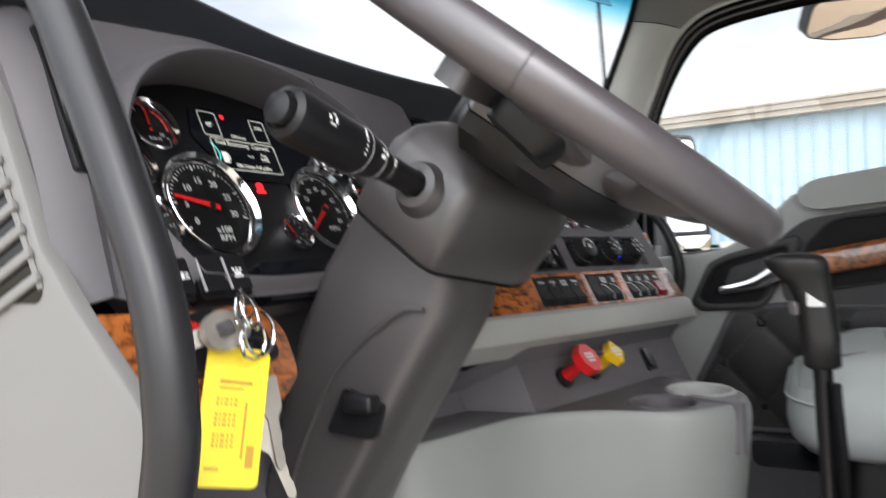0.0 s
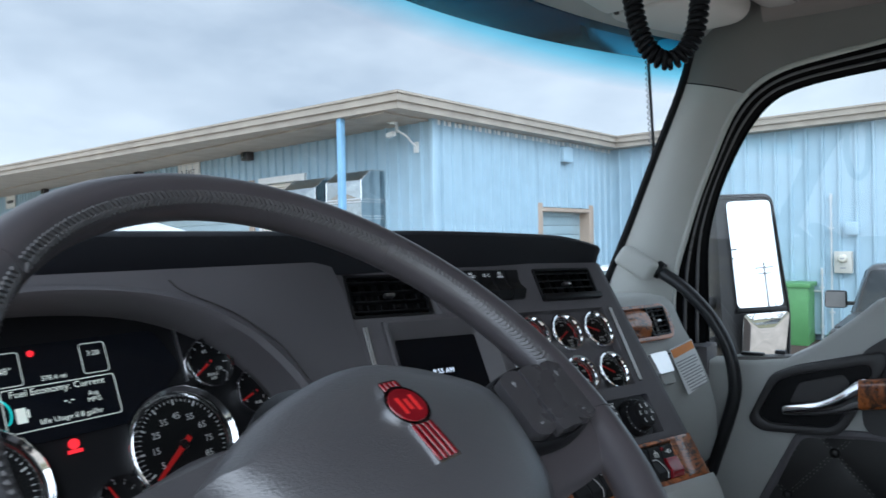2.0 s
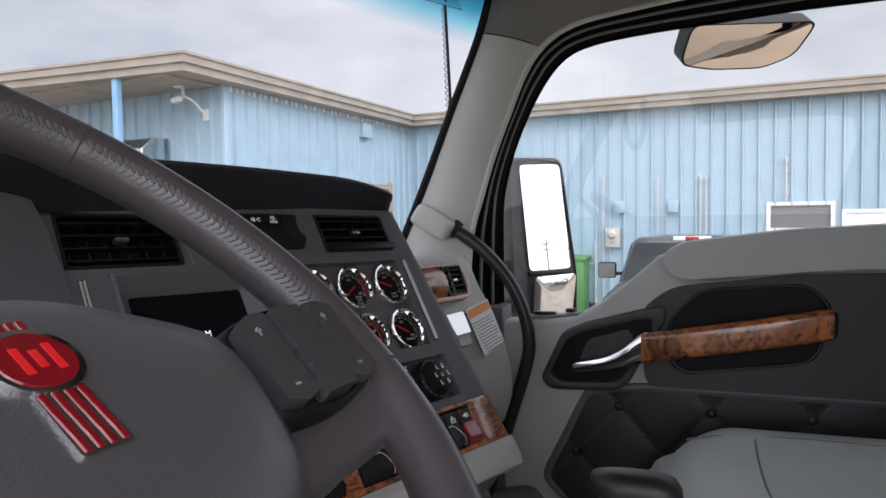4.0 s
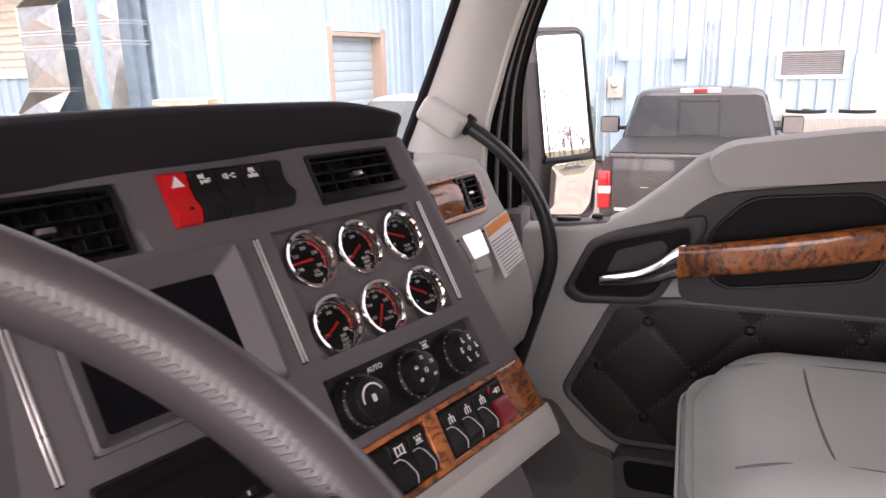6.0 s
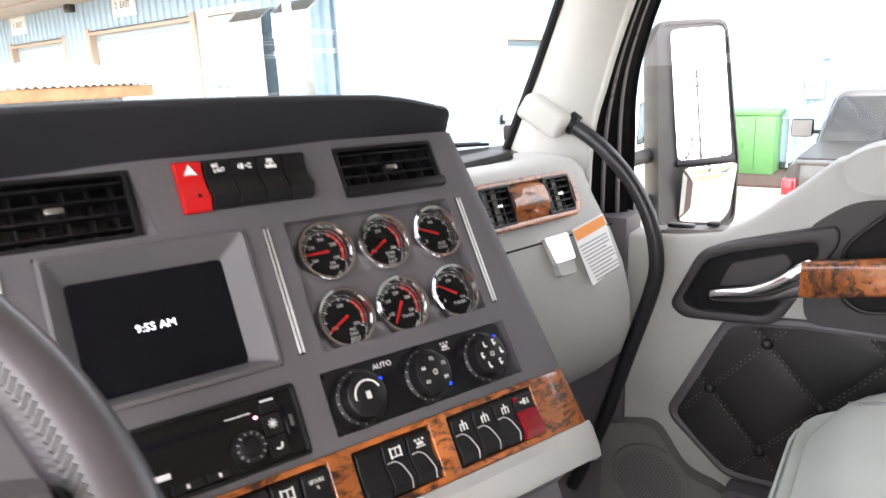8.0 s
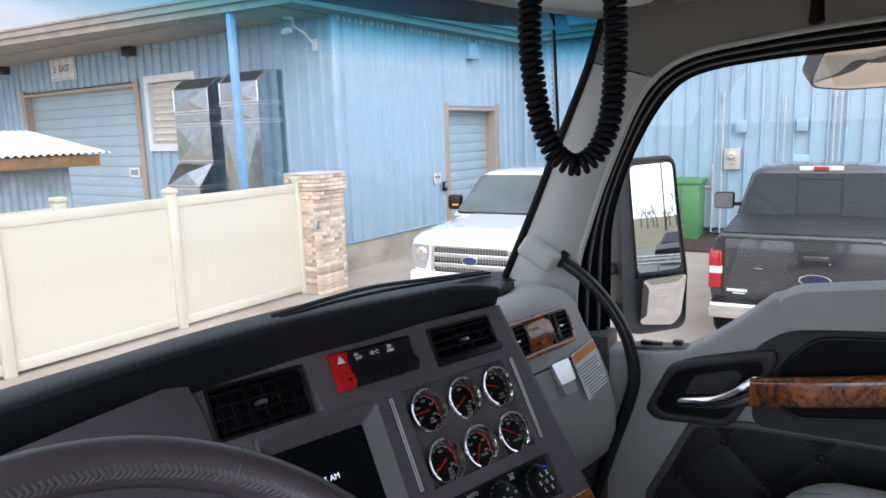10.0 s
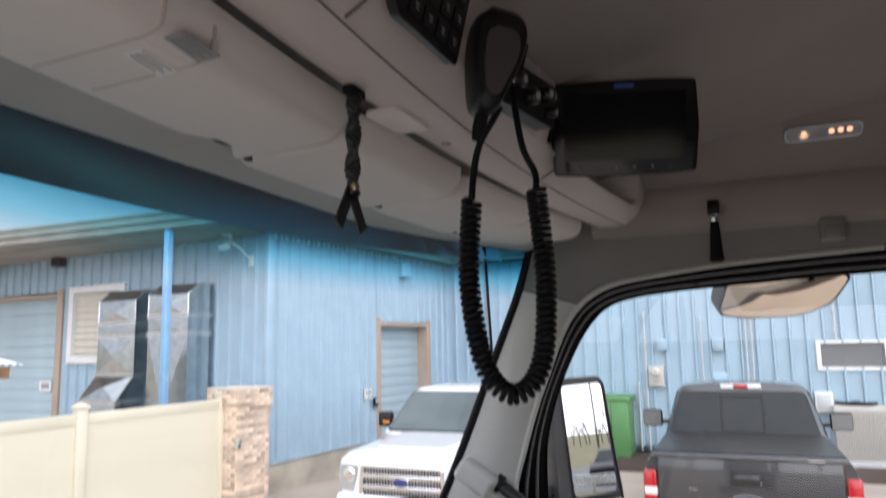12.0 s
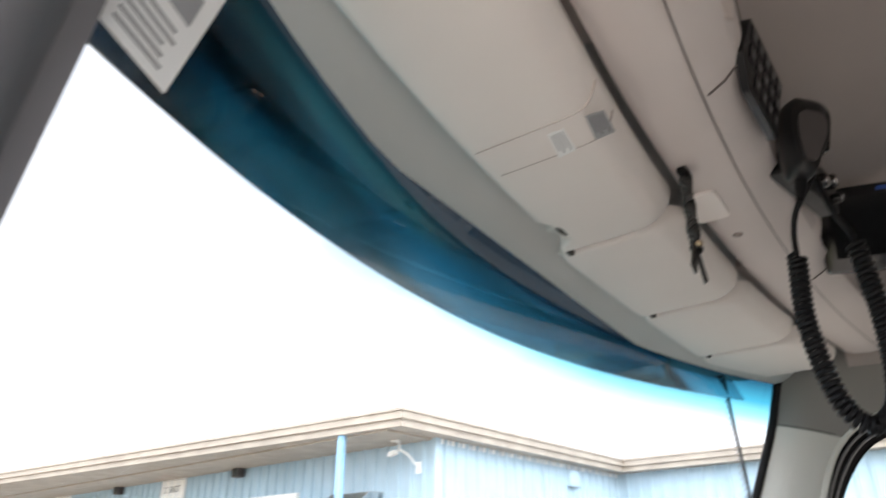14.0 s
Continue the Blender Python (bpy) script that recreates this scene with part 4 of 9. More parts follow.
ov = [(0.15 * math.cos(radians(a)), 0.060 * math.sin(radians(a))) for a in range(0, 360, 12)]
fb = basis((0.0, -0.026, 0.885), (1, 0, 0), (0, 0, 1), (0, -1, 0))
ob = part("badge", prism(ov, 0.0, 0.012, 0.004, 2, fb), M["chrome"], tg, "plain oval badge")
part("badge_fill", prism([(x * 0.88, y * 0.84) for x, y in ov], 0.004, 0.014, 0.002, 1, fb), mat("dark_blue_badge", (0.012, 0.02, 0.06), 0.2, coat=0.6), ob)
part("marking", bbox(-0.82, -0.62, -0.027, -0.0255, 0.712, 0.742), M["cream"], tg, "white dealer lettering as bars")
part("marking", bbox(-0.76, -0.64, -0.027, -0.0255, 0.690, 0.702), M["cream"], tg)
part("marking", bbox(-0.56, -0.48, -0.027, -0.0255, 0.968, 0.976), M["chrome"], tg)
part("marking", bbox(0.55, 0.70, -0.048, -0.0455, 1.293, 1.307), M["chrome"], tg)
for s in (-1, 1):
    lamp = part("tail_lamp", bbox(min(s * 0.875, s * 1.008), max(s * 0.875, s * 1.008), -0.03, 0.16, 0.73, 1.14, 0.022, 3), M["lampred"], gp, "red tail lamp with a white middle")
    part("lens", bbox(min(s * 0.872, s * 1.0), max(s * 0.872, s * 1.0), -0.034, 0.06, 0.895, 0.975, 0.008, 2), M["cream"], lamp)
    m0 = part("door_mirror", bbox(s * 1.17 - 0.13, s * 1.17 + 0.13, 2.55, 2.68, 1.29, 1.52, 0.035, 3), M["black"], gp, "black door mirror")
    part("glass", bbox(s * 1.17 - 0.115, s * 1.17 + 0.115, 2.545, 2.552, 1.305, 1.505, 0.0), M["midgrey"], m0, "grey mirror pane")
    part("bracket", bbox(min(s * 0.93, s * 1.08), max(s * 0.93, s * 1.08), 2.58, 2.65, 1.33, 1.38, 0.01), M["black"], m0)
    for y in (0.95, 4.5):
        wheel_at(gp, s * 0.90, y, 0.375)
bp2 = part("bumper", bbox(-0.99, 0.99, -0.16, 0.10, 0.44, 0.62, 0.04, 3), M["chrome"], gp, "chrome rear bumper")
part("step", bbox(-0.96, 0.96, -0.15, 0.0, 0.615, 0.632, 0.006), M["black"], bp2)

# white pickup, seen from the front
WP = basis((8.45, 3.96, GROUND), (0, 1, 0), (-1, 0, 0), (0, 0, 1))
wpk = thing("pickup_truck", WP, "white pickup truck with a chrome barred grille, parked", "pickup truck", "parked pickups")
hw = lambda t, w=1.0, lo=0.45: [(0, lo), (0.84 * w, lo), (0.95 * w, lo + 0.12), (0.99 * w, 0.78), (0.985 * w, t - 0.16), (0.95 * w, t - 0.06), (0.86 * w, t - 0.005), (0.72 * w, t + 0.02), (0, t + 0.035)]
car_loft([(-0.02, hw(1.05, 0.90)), (-0.07, hw(1.09, 0.95)), (-0.20, hw(1.115, 0.985)), (-0.7, hw(1.15)), (-1.35, hw(1.20)), (-2.2, hw(1.22)), (-3.6, hw(1.24)), (-5.7, hw(1.28)), (-5.8, hw(1.2, 0.97))], M["whitecar"], wpk, "body")
cab_top(wpk, M["whitecar"], 1.21, 1.83, -3.75, -1.25, -3.45, -2.05, 0.93, 0.73, "paleglass")
part("hood_bulge", prism(round_poly([(-0.50, -0.25), (0.50, -0.25), (0.55, -1.2), (-0.55, -1.2)], 0.1), 1.11, 1.165, 0.03, 3, Matrix(((1, 0, 0, 0), (0, 1, 0, 0), (0, -0.075, 1, 0), (0, 0, 0, 1)))), M["whitecar"], wpk, "raised middle of the hood")
gf = basis((0, -0.02, 0.79), (-1, 0, 0), (0, 0, 1), (0, 1, 0))
gl = part("grille", ring_frame(round_poly([(-0.60, -0.21), (-0.58, 0.195), (0.58, 0.195), (0.60, -0.21)], 0.05), round_poly([(-0.545, -0.17), (-0.53, 0.155), (0.53, 0.155), (0.545, -0.17)], 0.035), -0.02, 0.05, 0.010, gf), M["chrome"], wpk, "chrome framed grille")
part("back", bbox(-0.55, 0.55, -0.175, 0.16, -0.01, 0.004, 0, 1, gf), M["black"], gl)
for y in (0.06, -0.075):
    part("bar", bbox(-0.54, 0.54, y - 0.03, y + 0.03, 0.01, 0.055, 0.014, 3, gf), M["chrome"], gl, "thick chrome bar")
mesh_d = {}
for k in range(25):
    x = -0.50 + k / 24
    s = part("mesh_bar", bbox(-0.004, 0.004, -0.17, 0.155, 0.006, 0.022, 0, 1, gf), M["satin"], gl, smooth=0) if k == 0 else new("mesh_bar", mesh_d["v"])
    mesh_d["v"] = s.data
    s.parent, s.location = gl, (x, 0, 0)
for k, y in enumerate((0.135, 0.11, 0.005, -0.015, 0.025, -0.12, -0.145)):
    part("mesh_bar", bbox(-0.54, 0.54, y - 0.003, y + 0.003, 0.006, 0.024, 0, 1, gf), M["satin"], gl, smooth=0)
ob = part("badge", prism([(x * 0.78, y * 0.95 + 0.0) for x, y in ov], 0.04, 0.068, 0.006, 2, gf), M["chrome"], gl, "plain oval badge")
part("badge_fill", prism([(x * 0.69, y * 0.80) for x, y in ov], 0.06, 0.071, 0.002, 1, gf), mat("blue_badge", (0.01, 0.03, 0.16), 0.15, coat=1.0), ob)
for s in (-1, 1):
    pts = [(s * 0.64, 0.06), (s * 0.63, 0.175), (s * 0.88, 0.185), (s * 0.915, 0.05), (s * 0.89, -0.14), (s * 0.70, -0.16)]
    hl = part("headlamp", prism(round_poly(pts if s > 0 else pts[::-1], 0.03), -0.12, 0.005, 0.015, 3, gf), mat("lamp_bowl", (0.55, 0.57, 0.58), 0.12, metal=0.7, coat=1.0), wpk, "clear headlamp")
    part("bowl", lathe([(0.0, 0.012), (0.05, 0.02), (0.075, 0.012), (0.085, 0.0)], 20, gf @ move(s * 0.76, 0.06, 0.003)), M["chrome"], hl)
    m0 = part("door_mirror", bbox(s * 1.13 - 0.11, s * 1.13 + 0.11, -1.85, -1.70, 1.24, 1.47, 0.04, 3), M["black"], wpk, "black door mirror with an orange lamp")
    part("indicator", bbox(s * 1.13 - 0.09, s * 1.13 + 0.02, -1.703, -1.694, 1.30, 1.335, 0.003), M["orange"], m0)
    part("bracket", bbox(min(s * 0.92, s * 1.05), max(s * 0.92, s * 1.05), -1.82, -1.74, 1.26, 1.32, 0.01), M["black"], m0)
    for y in (-1.0, -4.6):
        wheel_at(wpk, s * 0.89, y, 0.39)
bp2 = part("bumper", bbox(-0.93, 0.93, -0.1, 0.06, 0.40, 0.62, 0.05, 3), M["whitecar"], wpk, "white front bumper")
part("air_intake", bbox(-0.5, 0.5, 0.04, 0.064, 0.44, 0.54, 0.015), M["black"], bp2)
for s in (-1, 1):
    part("wiper", sweep(smooth_path([(s * 0.1 - 0.25, -1.33, 1.245), (s * 0.1 + 0.05, -1.345, 1.262), (s * 0.1 + 0.36, -1.36, 1.26)], 4), 0.010, 6), M["black"], wpk)

# ---- shed and second fence behind the first ----
sh2 = thing("shed", move(0, 0, GROUND), "small shed with corrugated grey walls and a pale metal roof", "shed")


def corrugated(x0, x1, n, amp):
    k = n * 6
    return [(x0 + (x1 - x0) * i / k, amp * math.sin(2 * math.pi * i / 6)) for i in range(k + 1)]


pr = corrugated(1.0, 6.35, 52, 0.011)
part("wall", thicken(skin([[(x, 9.0 + a, z) for x, a in pr] for z in (0.0, 2.18)]), 0.004), M["shedmetal"], sh2, "weathered corrugated wall")
pr2 = corrugated(9.0, 12.0, 28, 0.011)
part("wall", thicken(skin([[(6.35 + a, y, z) for y, a in pr2] for z in (0.0, 2.18)]), 0.004), M["shedmetal"], sh2, "weathered corrugated wall")
pr3 = corrugated(0.8, 6.75, 58, 0.016)
part("roof", thicken(skin([[(x, y, z + a) for x, a in pr3] for y, z in ((8.62, 2.33), (10.4, 2.66), (12.2, 2.33))]), 0.004), M["roofmetal"], sh2, "pale corrugated metal roof")
part("eave_board", bbox(0.85, 6.6, 8.66, 8.72, 2.16, 2.31, 0.006), M["timber"], sh2, "rust-brown eave board")
part("gable_board", prism([(8.7, 2.18), (8.7, 2.30), (10.4, 2.62), (12.1, 2.30), (12.1, 2.18)], 6.40, 6.46, m=basis((0, 0, 0), (0, 1, 0), (0, 0, 1), (1, 0, 0))), M["timber"], sh2)


def branch(bm, a, d, length, r, depth, rng):
    """A limb that forks into thinner ones."""
    b = a + d * length
    s = d.orthogonal().normalized()
    w = d.cross(s)
    n = 5 if depth > 2 else 3
    lo = [bm.verts.new(a + r * (math.cos(6.2832 * k / n) * s + math.sin(6.2832 * k / n) * w)) for k in range(n)]
    hi = [bm.verts.new(b + r * 0.66 * (math.cos(6.2832 * k / n) * s + math.sin(6.2832 * k / n) * w)) for k in range(n)]
    for k in range(n):
        bm.faces.new((lo[k], lo[(k + 1) % n], hi[(k + 1) % n], hi[k]))
    if depth:
        for k in range(3 if depth > 1 else 4):
            e = (d + Vector((rng.uniform(-1, 1), rng.uniform(-1, 1), rng.uniform(-0.25, 0.7))) * 0.62).normalized()
            branch(bm, a + d * length * rng.uniform(0.6, 1.0), e, length * rng.uniform(0.55, 0.82), r * rng.uniform(0.5, 0.66), depth - 1, rng)


rng = random.Random(7)
for x, y, h, dp in ((-13.0, 5.5, 1.0, 5), (-20, -9, 1.2, 5), (-9.0, -150, 1.1, 5), (4.5, -160, 1.0, 5), (13.0, -152, 1.2, 5), (24.0, -166, 1.1, 5), (17.4, 6.3, 0.22, 4)):
    tr = thing("tree", move(x, y, GROUND), "bare leafless tree with fine grey twigs", "tree", "bare trees")
    bm = bmesh.new()
    top = Vector((0.02, 0.01, 1)).normalized()
    branch(bm, Vector((0, 0, 0)), top, 2.4 * h, 0.17 * h, 0, rng)
    part("trunk", bm, M["bark"], tr)
    bm = bmesh.new()
    for k in range(4):
        e = (Vector((math.cos(k * 1.6 + x), math.sin(k * 1.6 + x), 0)) * 0.5 + Vector((0, 0, 1))).normalized()
        branch(bm, Vector((0, 0, 2.25 * h)), e, 2.2 * h, 0.10 * h, dp, rng)
    part("crown", bm, M["bark"], tr, "bare branching crown")

# ---- road side seen in the mirror ----
gr2 = thing("guard_rail", move(0, -24.0, GROUND), "galvanised steel guard rail along the road", "guard rail")
for x in range(-30, 31, 2):
    part("post", bbox(x - 0.06, x + 0.06, -0.08, 0.08, 0, 0.72), M["steel"], gr2) if x == -30 else None
pd = gr2.children[0].data
for k in range(1, 31):
    o = new("post", pd)
    o.parent, o.location = gr2, (k * 2.0, 0, 0)
prof = [(0.09, 0.42), (0.12, 0.46), (0.09, 0.52), (0.12, 0.60), (0.09, 0.66), (0.12, 0.72), (0.09, 0.76)]
part("beam", thicken(skin([[(x, y, z) for y, z in prof] for x in (-30, 31)]), 0.006), M["steel"], gr2, "corrugated rail beam", smooth=0)
for x, y, h in ((-1.2, -64, 10.0), (1.6, -98, 11), (5.0, -112, 11), (-9, -70, 11)):
    p = thing("utility_pole", move(x, y, GROUND), "slim wooden utility pole beside the road", "utility pole", "utility poles")
    part("shaft", lathe([(0.13, 0), (0.09, h), (0, h)], 12), M["bark"], p)
    part("cross_arm", bbox(-1.1, 1.1, -0.06, 0.06, h - 0.7, h - 0.58), M["bark"], p)
    part("cross_arm", bbox(-0.8, 0.8, -0.06, 0.06, h - 1.5, h - 1.38), M["bark"], p)
tl = bmesh.new()
for k in range(160):
    a = Vector((-70 + k * 1.0 + rng.uniform(-0.5, 0.5), -130 + rng.uniform(-12, 12), 0))
    branch(tl, a, Vector((rng.uniform(-0.1, 0.1), 0, 1)).normalized(), rng.uniform(1.5, 2.6), 0.12, 3, rng)
o = part("far_woods", tl, M["bark"], None)
o.location = (0, 0, GROUND)
tagged(o, "far row of bare leafless trees on the horizon", "trees", "", "stuff")
pa2 = thing("parked_car", move(2.95, -31.0, GROUND) @ pose(0, 0, 0, 0, 0, 10), "dark small parked car at the far side of the yard", "car")
car_loft([(-2.1, [(0, 0.35), (0.75, 0.35), (0.85, 0.6), (0.8, 0.8), (0, 0.85)]), (-1.9, [(0, 0.3), (0.85, 0.3), (0.9, 0.6), (0.85, 0.9), (0, 0.95)]), (1.6, [(0, 0.3), (0.85, 0.3), (0.9, 0.6), (0.85, 0.9), (0, 0.95)]), (2.1, [(0, 0.35), (0.75, 0.35), (0.85, 0.55), (0.8, 0.7), (0, 0.75)])], M["black"], pa2, "body")
cab_top(pa2, M["black"], 0.92, 1.42, -1.7, 1.2, -1.0, 0.4, 0.8, 0.6)
for s in (-1, 1):
    for y in (-1.3, 1.3):
        wheel_at(pa2, s * 0.8, y, 0.31)

# ---- fence boards and the bricks of the gate pier ----
M["tanvinyl"] = mat("tan_vinyl_fence", (0.47, 0.40, 0.30), 0.5, vary=0.05, vary_scale=1.5)
bd = {}
for x0, x1 in ((-2.45, -0.32), (-4.6, -2.57), (-6.7, -4.72), (-8.9, -6.82)):
    k = int((x1 - x0) / 0.152)
    w = (x1 - x0) / k
    for i in range(k):
        if k not in bd:
            bd[k] = bevel(box(bmesh.new(), 0.0, w, -0.012, 0.012, 0.12, 1.62), 0.0004, 1)
            o = part("board", bd[k], M["vinyl"], fence, smooth=0)
            bd[k] = o.data
            bd[k, 1] = o.data.copy()
            bd[k, 1].materials[0] = M["tanvinyl"]
        else:
            o = new("board", bd[k])
            o.parent = fence
        if -6.8 < x0 < -6.0:
            o.data = bd[k, 1]
        o.location = (x0 + i * w, 0, 0)
fence2 = thing("fence", move(0, 8.05, GROUND) @ pose(0, 0, 0, 0, 0, -3), "cream vinyl privacy fence behind the first run", "fence")
for x0, x1 in ((3.45, 5.3), (1.3, 3.3), (-0.9, 1.15)):
    part("rail", bbox(x0, x1, -0.025, 0.025, 1.61, 1.74, 0.008), M["vinyl"], fence2)
    k = 12
    for i in range(k):
        w = (x1 - x0) / k
        key = round(x1 - x0, 2)
        if key not in bd:
            o = part("board", box(bmesh.new(), 0.002, w - 0.002, -0.012, 0.012, 0.08, 1.62), M["vinyl"], fence2, smooth=0)
            bd[key] = o.data
        else:
            o = new("board", bd[key])
            o.parent = fence2
        o.location = (x0 + i * w, 0, 0)
for x in (5.37, 3.38, 1.22, -0.97):
    p = part("post", bbox(x - 0.063, x + 0.063, -0.063, 0.063, 0, 1.80, 0.008), M["vinyl"], fence2)
    part("cap", bbox(x - 0.075, x + 0.075, -0.075, 0.075, 1.80, 1.86, 0.012), M["vinyl"], p)

PIER = BLD @ move(0.04, -0.21, 0)
pier = thing("brick_pier", PIER, "mottled tan brick gate pier with a corbelled top", "pier")
H, CO = 0.31, 0.0625
part("core", bbox(-H + 0.008, H - 0.008, -H + 0.008, H - 0.008, 0, 1.88), M["mortar"], pier, "pale mortar joints")
part("cap", bbox(-H - 0.035, H + 0.035, -H - 0.035, H + 0.035, 1.875, 1.90, 0.008), M["mortar"], pier)
part("hinge", bbox(-H - 0.05, -H + 0.01, -H - 0.02, -H + 0.06, 1.05, 1.17, 0.006), M["steel"], pier, "galvanised gate hinge")
bk = {}
rngb = random.Random(3)
for c in range(30):
    out = 0.0 if c < 24 else (0.016 if c < 26 else 0.034)
    z = 0.006 + c * CO
    hs = H + out
    D = 0.09
    run = 2 * hs - D
    st = run / 3
    lens = (run,) if c < 8 else (st, st, st) if c % 2 else (st / 2, st, st, st / 2)
    for side in range(4):
        x = -hs
        for ln in lens:
            key = round(ln, 4)
            if key not in bk:
                o = part("brick", bevel(box(bmesh.new(), 0.004, ln - 0.004, 0.0, D, 0.0, CO - 0.009), 0.003, 1), M["brick"], pier, smooth=0)
                bk[key] = o.data
            else:
                o = new("brick", bk[key])
                o.parent = pier
            o.matrix_local = Matrix.Rotation(radians(90 * side), 4, "Z") @ move(x, -hs + rngb.uniform(-0.003, 0.003), z)
            x += ln


# ---- cab shell ----
XC, XR, XL = 1.145, 1.99, 0.30
FLOOR = 1.12


def glass_at(x, z):
    """The windshield's y at x, z."""
    k = (x - XC) / 0.83
    edge = 0.41 + (2.612 - z) * 0.403
    return edge + 0.185 * (1 - k * k)


def tinted_band():
    """Windshield glass with a blue shade band along the top."""
    m = glass("windshield_glass", ior=1.30)
    n, l = m.node_tree.nodes, m.node_tree.links
    tr = [k for k in n if k.type == "BSDF_TRANSPARENT"][0]
    co, sp, mr, rp = n.new("ShaderNodeTexCoord"), n.new("ShaderNodeSeparateXYZ"), n.new("ShaderNodeMapRange"), n.new("ShaderNodeValToRGB")
    l.new(co.outputs["Object"], sp.inputs["Vector"])
    l.new(sp.outputs["Z"], mr.inputs["Value"])
    mr.inputs["From Min"].default_value, mr.inputs["From Max"].default_value = 2.50, 2.62
    rp.color_ramp.elements[0].color = (0.98, 0.99, 0.99, 1)
    rp.color_ramp.elements[1].color = (0.010, 0.055, 0.11, 1)
    e = rp.color_ramp.elements.new(0.35)
    e.color = (0.30, 0.72, 0.86, 1)
    e = rp.color_ramp.elements.new(0.6)
    e.color = (0.06, 0.37, 0.52, 1)
    l.new(mr.outputs["Result"], rp.inputs["Fac"])
    l.new(rp.outputs["Color"], tr.inputs["Color"])
    return m


M["screen"] = tinted_band()
rows = []
for j in range(9):
    z = 1.98 + (2.66 - 1.98) * j / 8
    rows.append([(XC - 0.85 + 1.70 * i / 28, glass_at(XC - 0.85 + 1.70 * i / 28, z) + 0.012, z) for i in range(29)])
ws = structure("windshield", skin(rows), M["screen"], "curved one-piece windshield with a blue shade band", "windshield")
ws.visible_shadow = False
face_to(ws, (0, -1, 0))

# floor and back of the cab
structure("floor", bbox(XL - 0.06, XR + 0.1, -1.05, 0.75, FLOOR - 0.05, FLOOR), M["midgrey"], "dark grey rubber cab floor", "floor")
# unseen rear wall, left windowless to hold back light from behind
bm = grid_plate(XL - 0.08, XR + 0.12, FLOOR, 2.95, [], -0.04, 0.04)
bm.transform(basis((0, -1.06, 0), (1, 0, 0), (0, 0, 1), (0, -1, 0)))
structure("wall_back", bm, M["liner"], "unseen beige cloth lined rear cab wall, closed against light", "wall")
bm = bmesh.new()
box(bm, XL - 0.1, XR + 0.12, 0.70, 0.76, FLOOR - 0.1, 1.95)
structure("wall_front", bm, M["black"], "dark firewall under the dash", "wall")

structure("wall_kick", bbox(1.975, 2.06, 0.40, 0.76, FLOOR - 0.05, 1.90), M["dash"], "dark kick panel ahead of the passenger door", "wall")

structure("chassis", bbox(0.50, 1.80, -1.0, 0.70, -0.1, FLOOR - 0.052), M["black"], "dark truck chassis under the cab", "chassis")

# roof lining, higher to the rear
rows = []
for j in range(13):
    y = 0.235 - 1.30 * j / 12
    row = []
    for i in range(25):
        x = XL - 0.05 + (XR - XL + 0.1) * i / 24
        k = abs((x - XC) / (XR - XC + 0.05))
        h = 2.793 + 0.10 * (1 - math.exp(-(0.235 - y) * 3.0))
        row.append((x, y, h - 0.10 * k ** 5))
    rows.append(row)
structure("ceiling", thicken(skin(rows), 0.02), M["liner"], "beige cloth headliner", "ceiling")


SIDE = [  # window edge, trim edge and outer edge of the door frame, as y, z
    ((0.424, 1.85), (0.484, 1.85), (0.715, 1.86)),
    ((0.424, 2.02), (0.476, 2.05), (0.636, 2.04)),
    ((0.422, 2.15), (0.450, 2.155), (0.574, 2.18)),
    ((0.399, 2.25), (0.420, 2.25), (0.537, 2.27)),
    ((0.366, 2.335), (0.3825, 2.345), (0.502, 2.355)),
    ((0.320, 2.420), (0.346, 2.430), (0.466, 2.44)),
    ((0.269, 2.476), (0.305, 2.485), (0.433, 2.522)),
    ((0.205, 2.500), (0.235, 2.525), (0.400, 2.63)),
    ((0.100, 2.513), (0.115, 2.545), (0.300, 2.74)),
    ((-0.05, 2.522), (-0.05, 2.562), (0.05, 2.765)),
    ((-0.30, 2.534), (-0.30, 2.575), (-0.25, 2.775)),
    ((-0.62, 2.528), (-0.63, 2.570), (-0.70, 2.775)),
    ((-0.68, 2.45), (-0.725, 2.475), (-1.05, 2.70)),
    ((-0.69, 1.95), (-0.735, 1.95), (-1.05, 1.95)),
]


def side_sheet(side, a, b, xa, xb, bow=0.0, ins=6, i0=0, i1=99):
    """A sheet between two edges of the door frame; side +1 the passenger's, -1 the driver's."""
    pa = smooth_path([(0, *p[a]) for p in SIDE], 4)
    pb = smooth_path([(0, *p[b]) for p in SIDE], 4)
    rows = []
    for k in range(ins + 1):
        t = k / ins
        x = xa + (xb - xa) * t - bow * math.sin(math.pi * t)
        rows.append([(XC + side * (x - XC), *(p.lerp(q, t))[1:]) for p, q in zip(pa[i0:i1], pb[i0:i1])])
    return skin(rows)


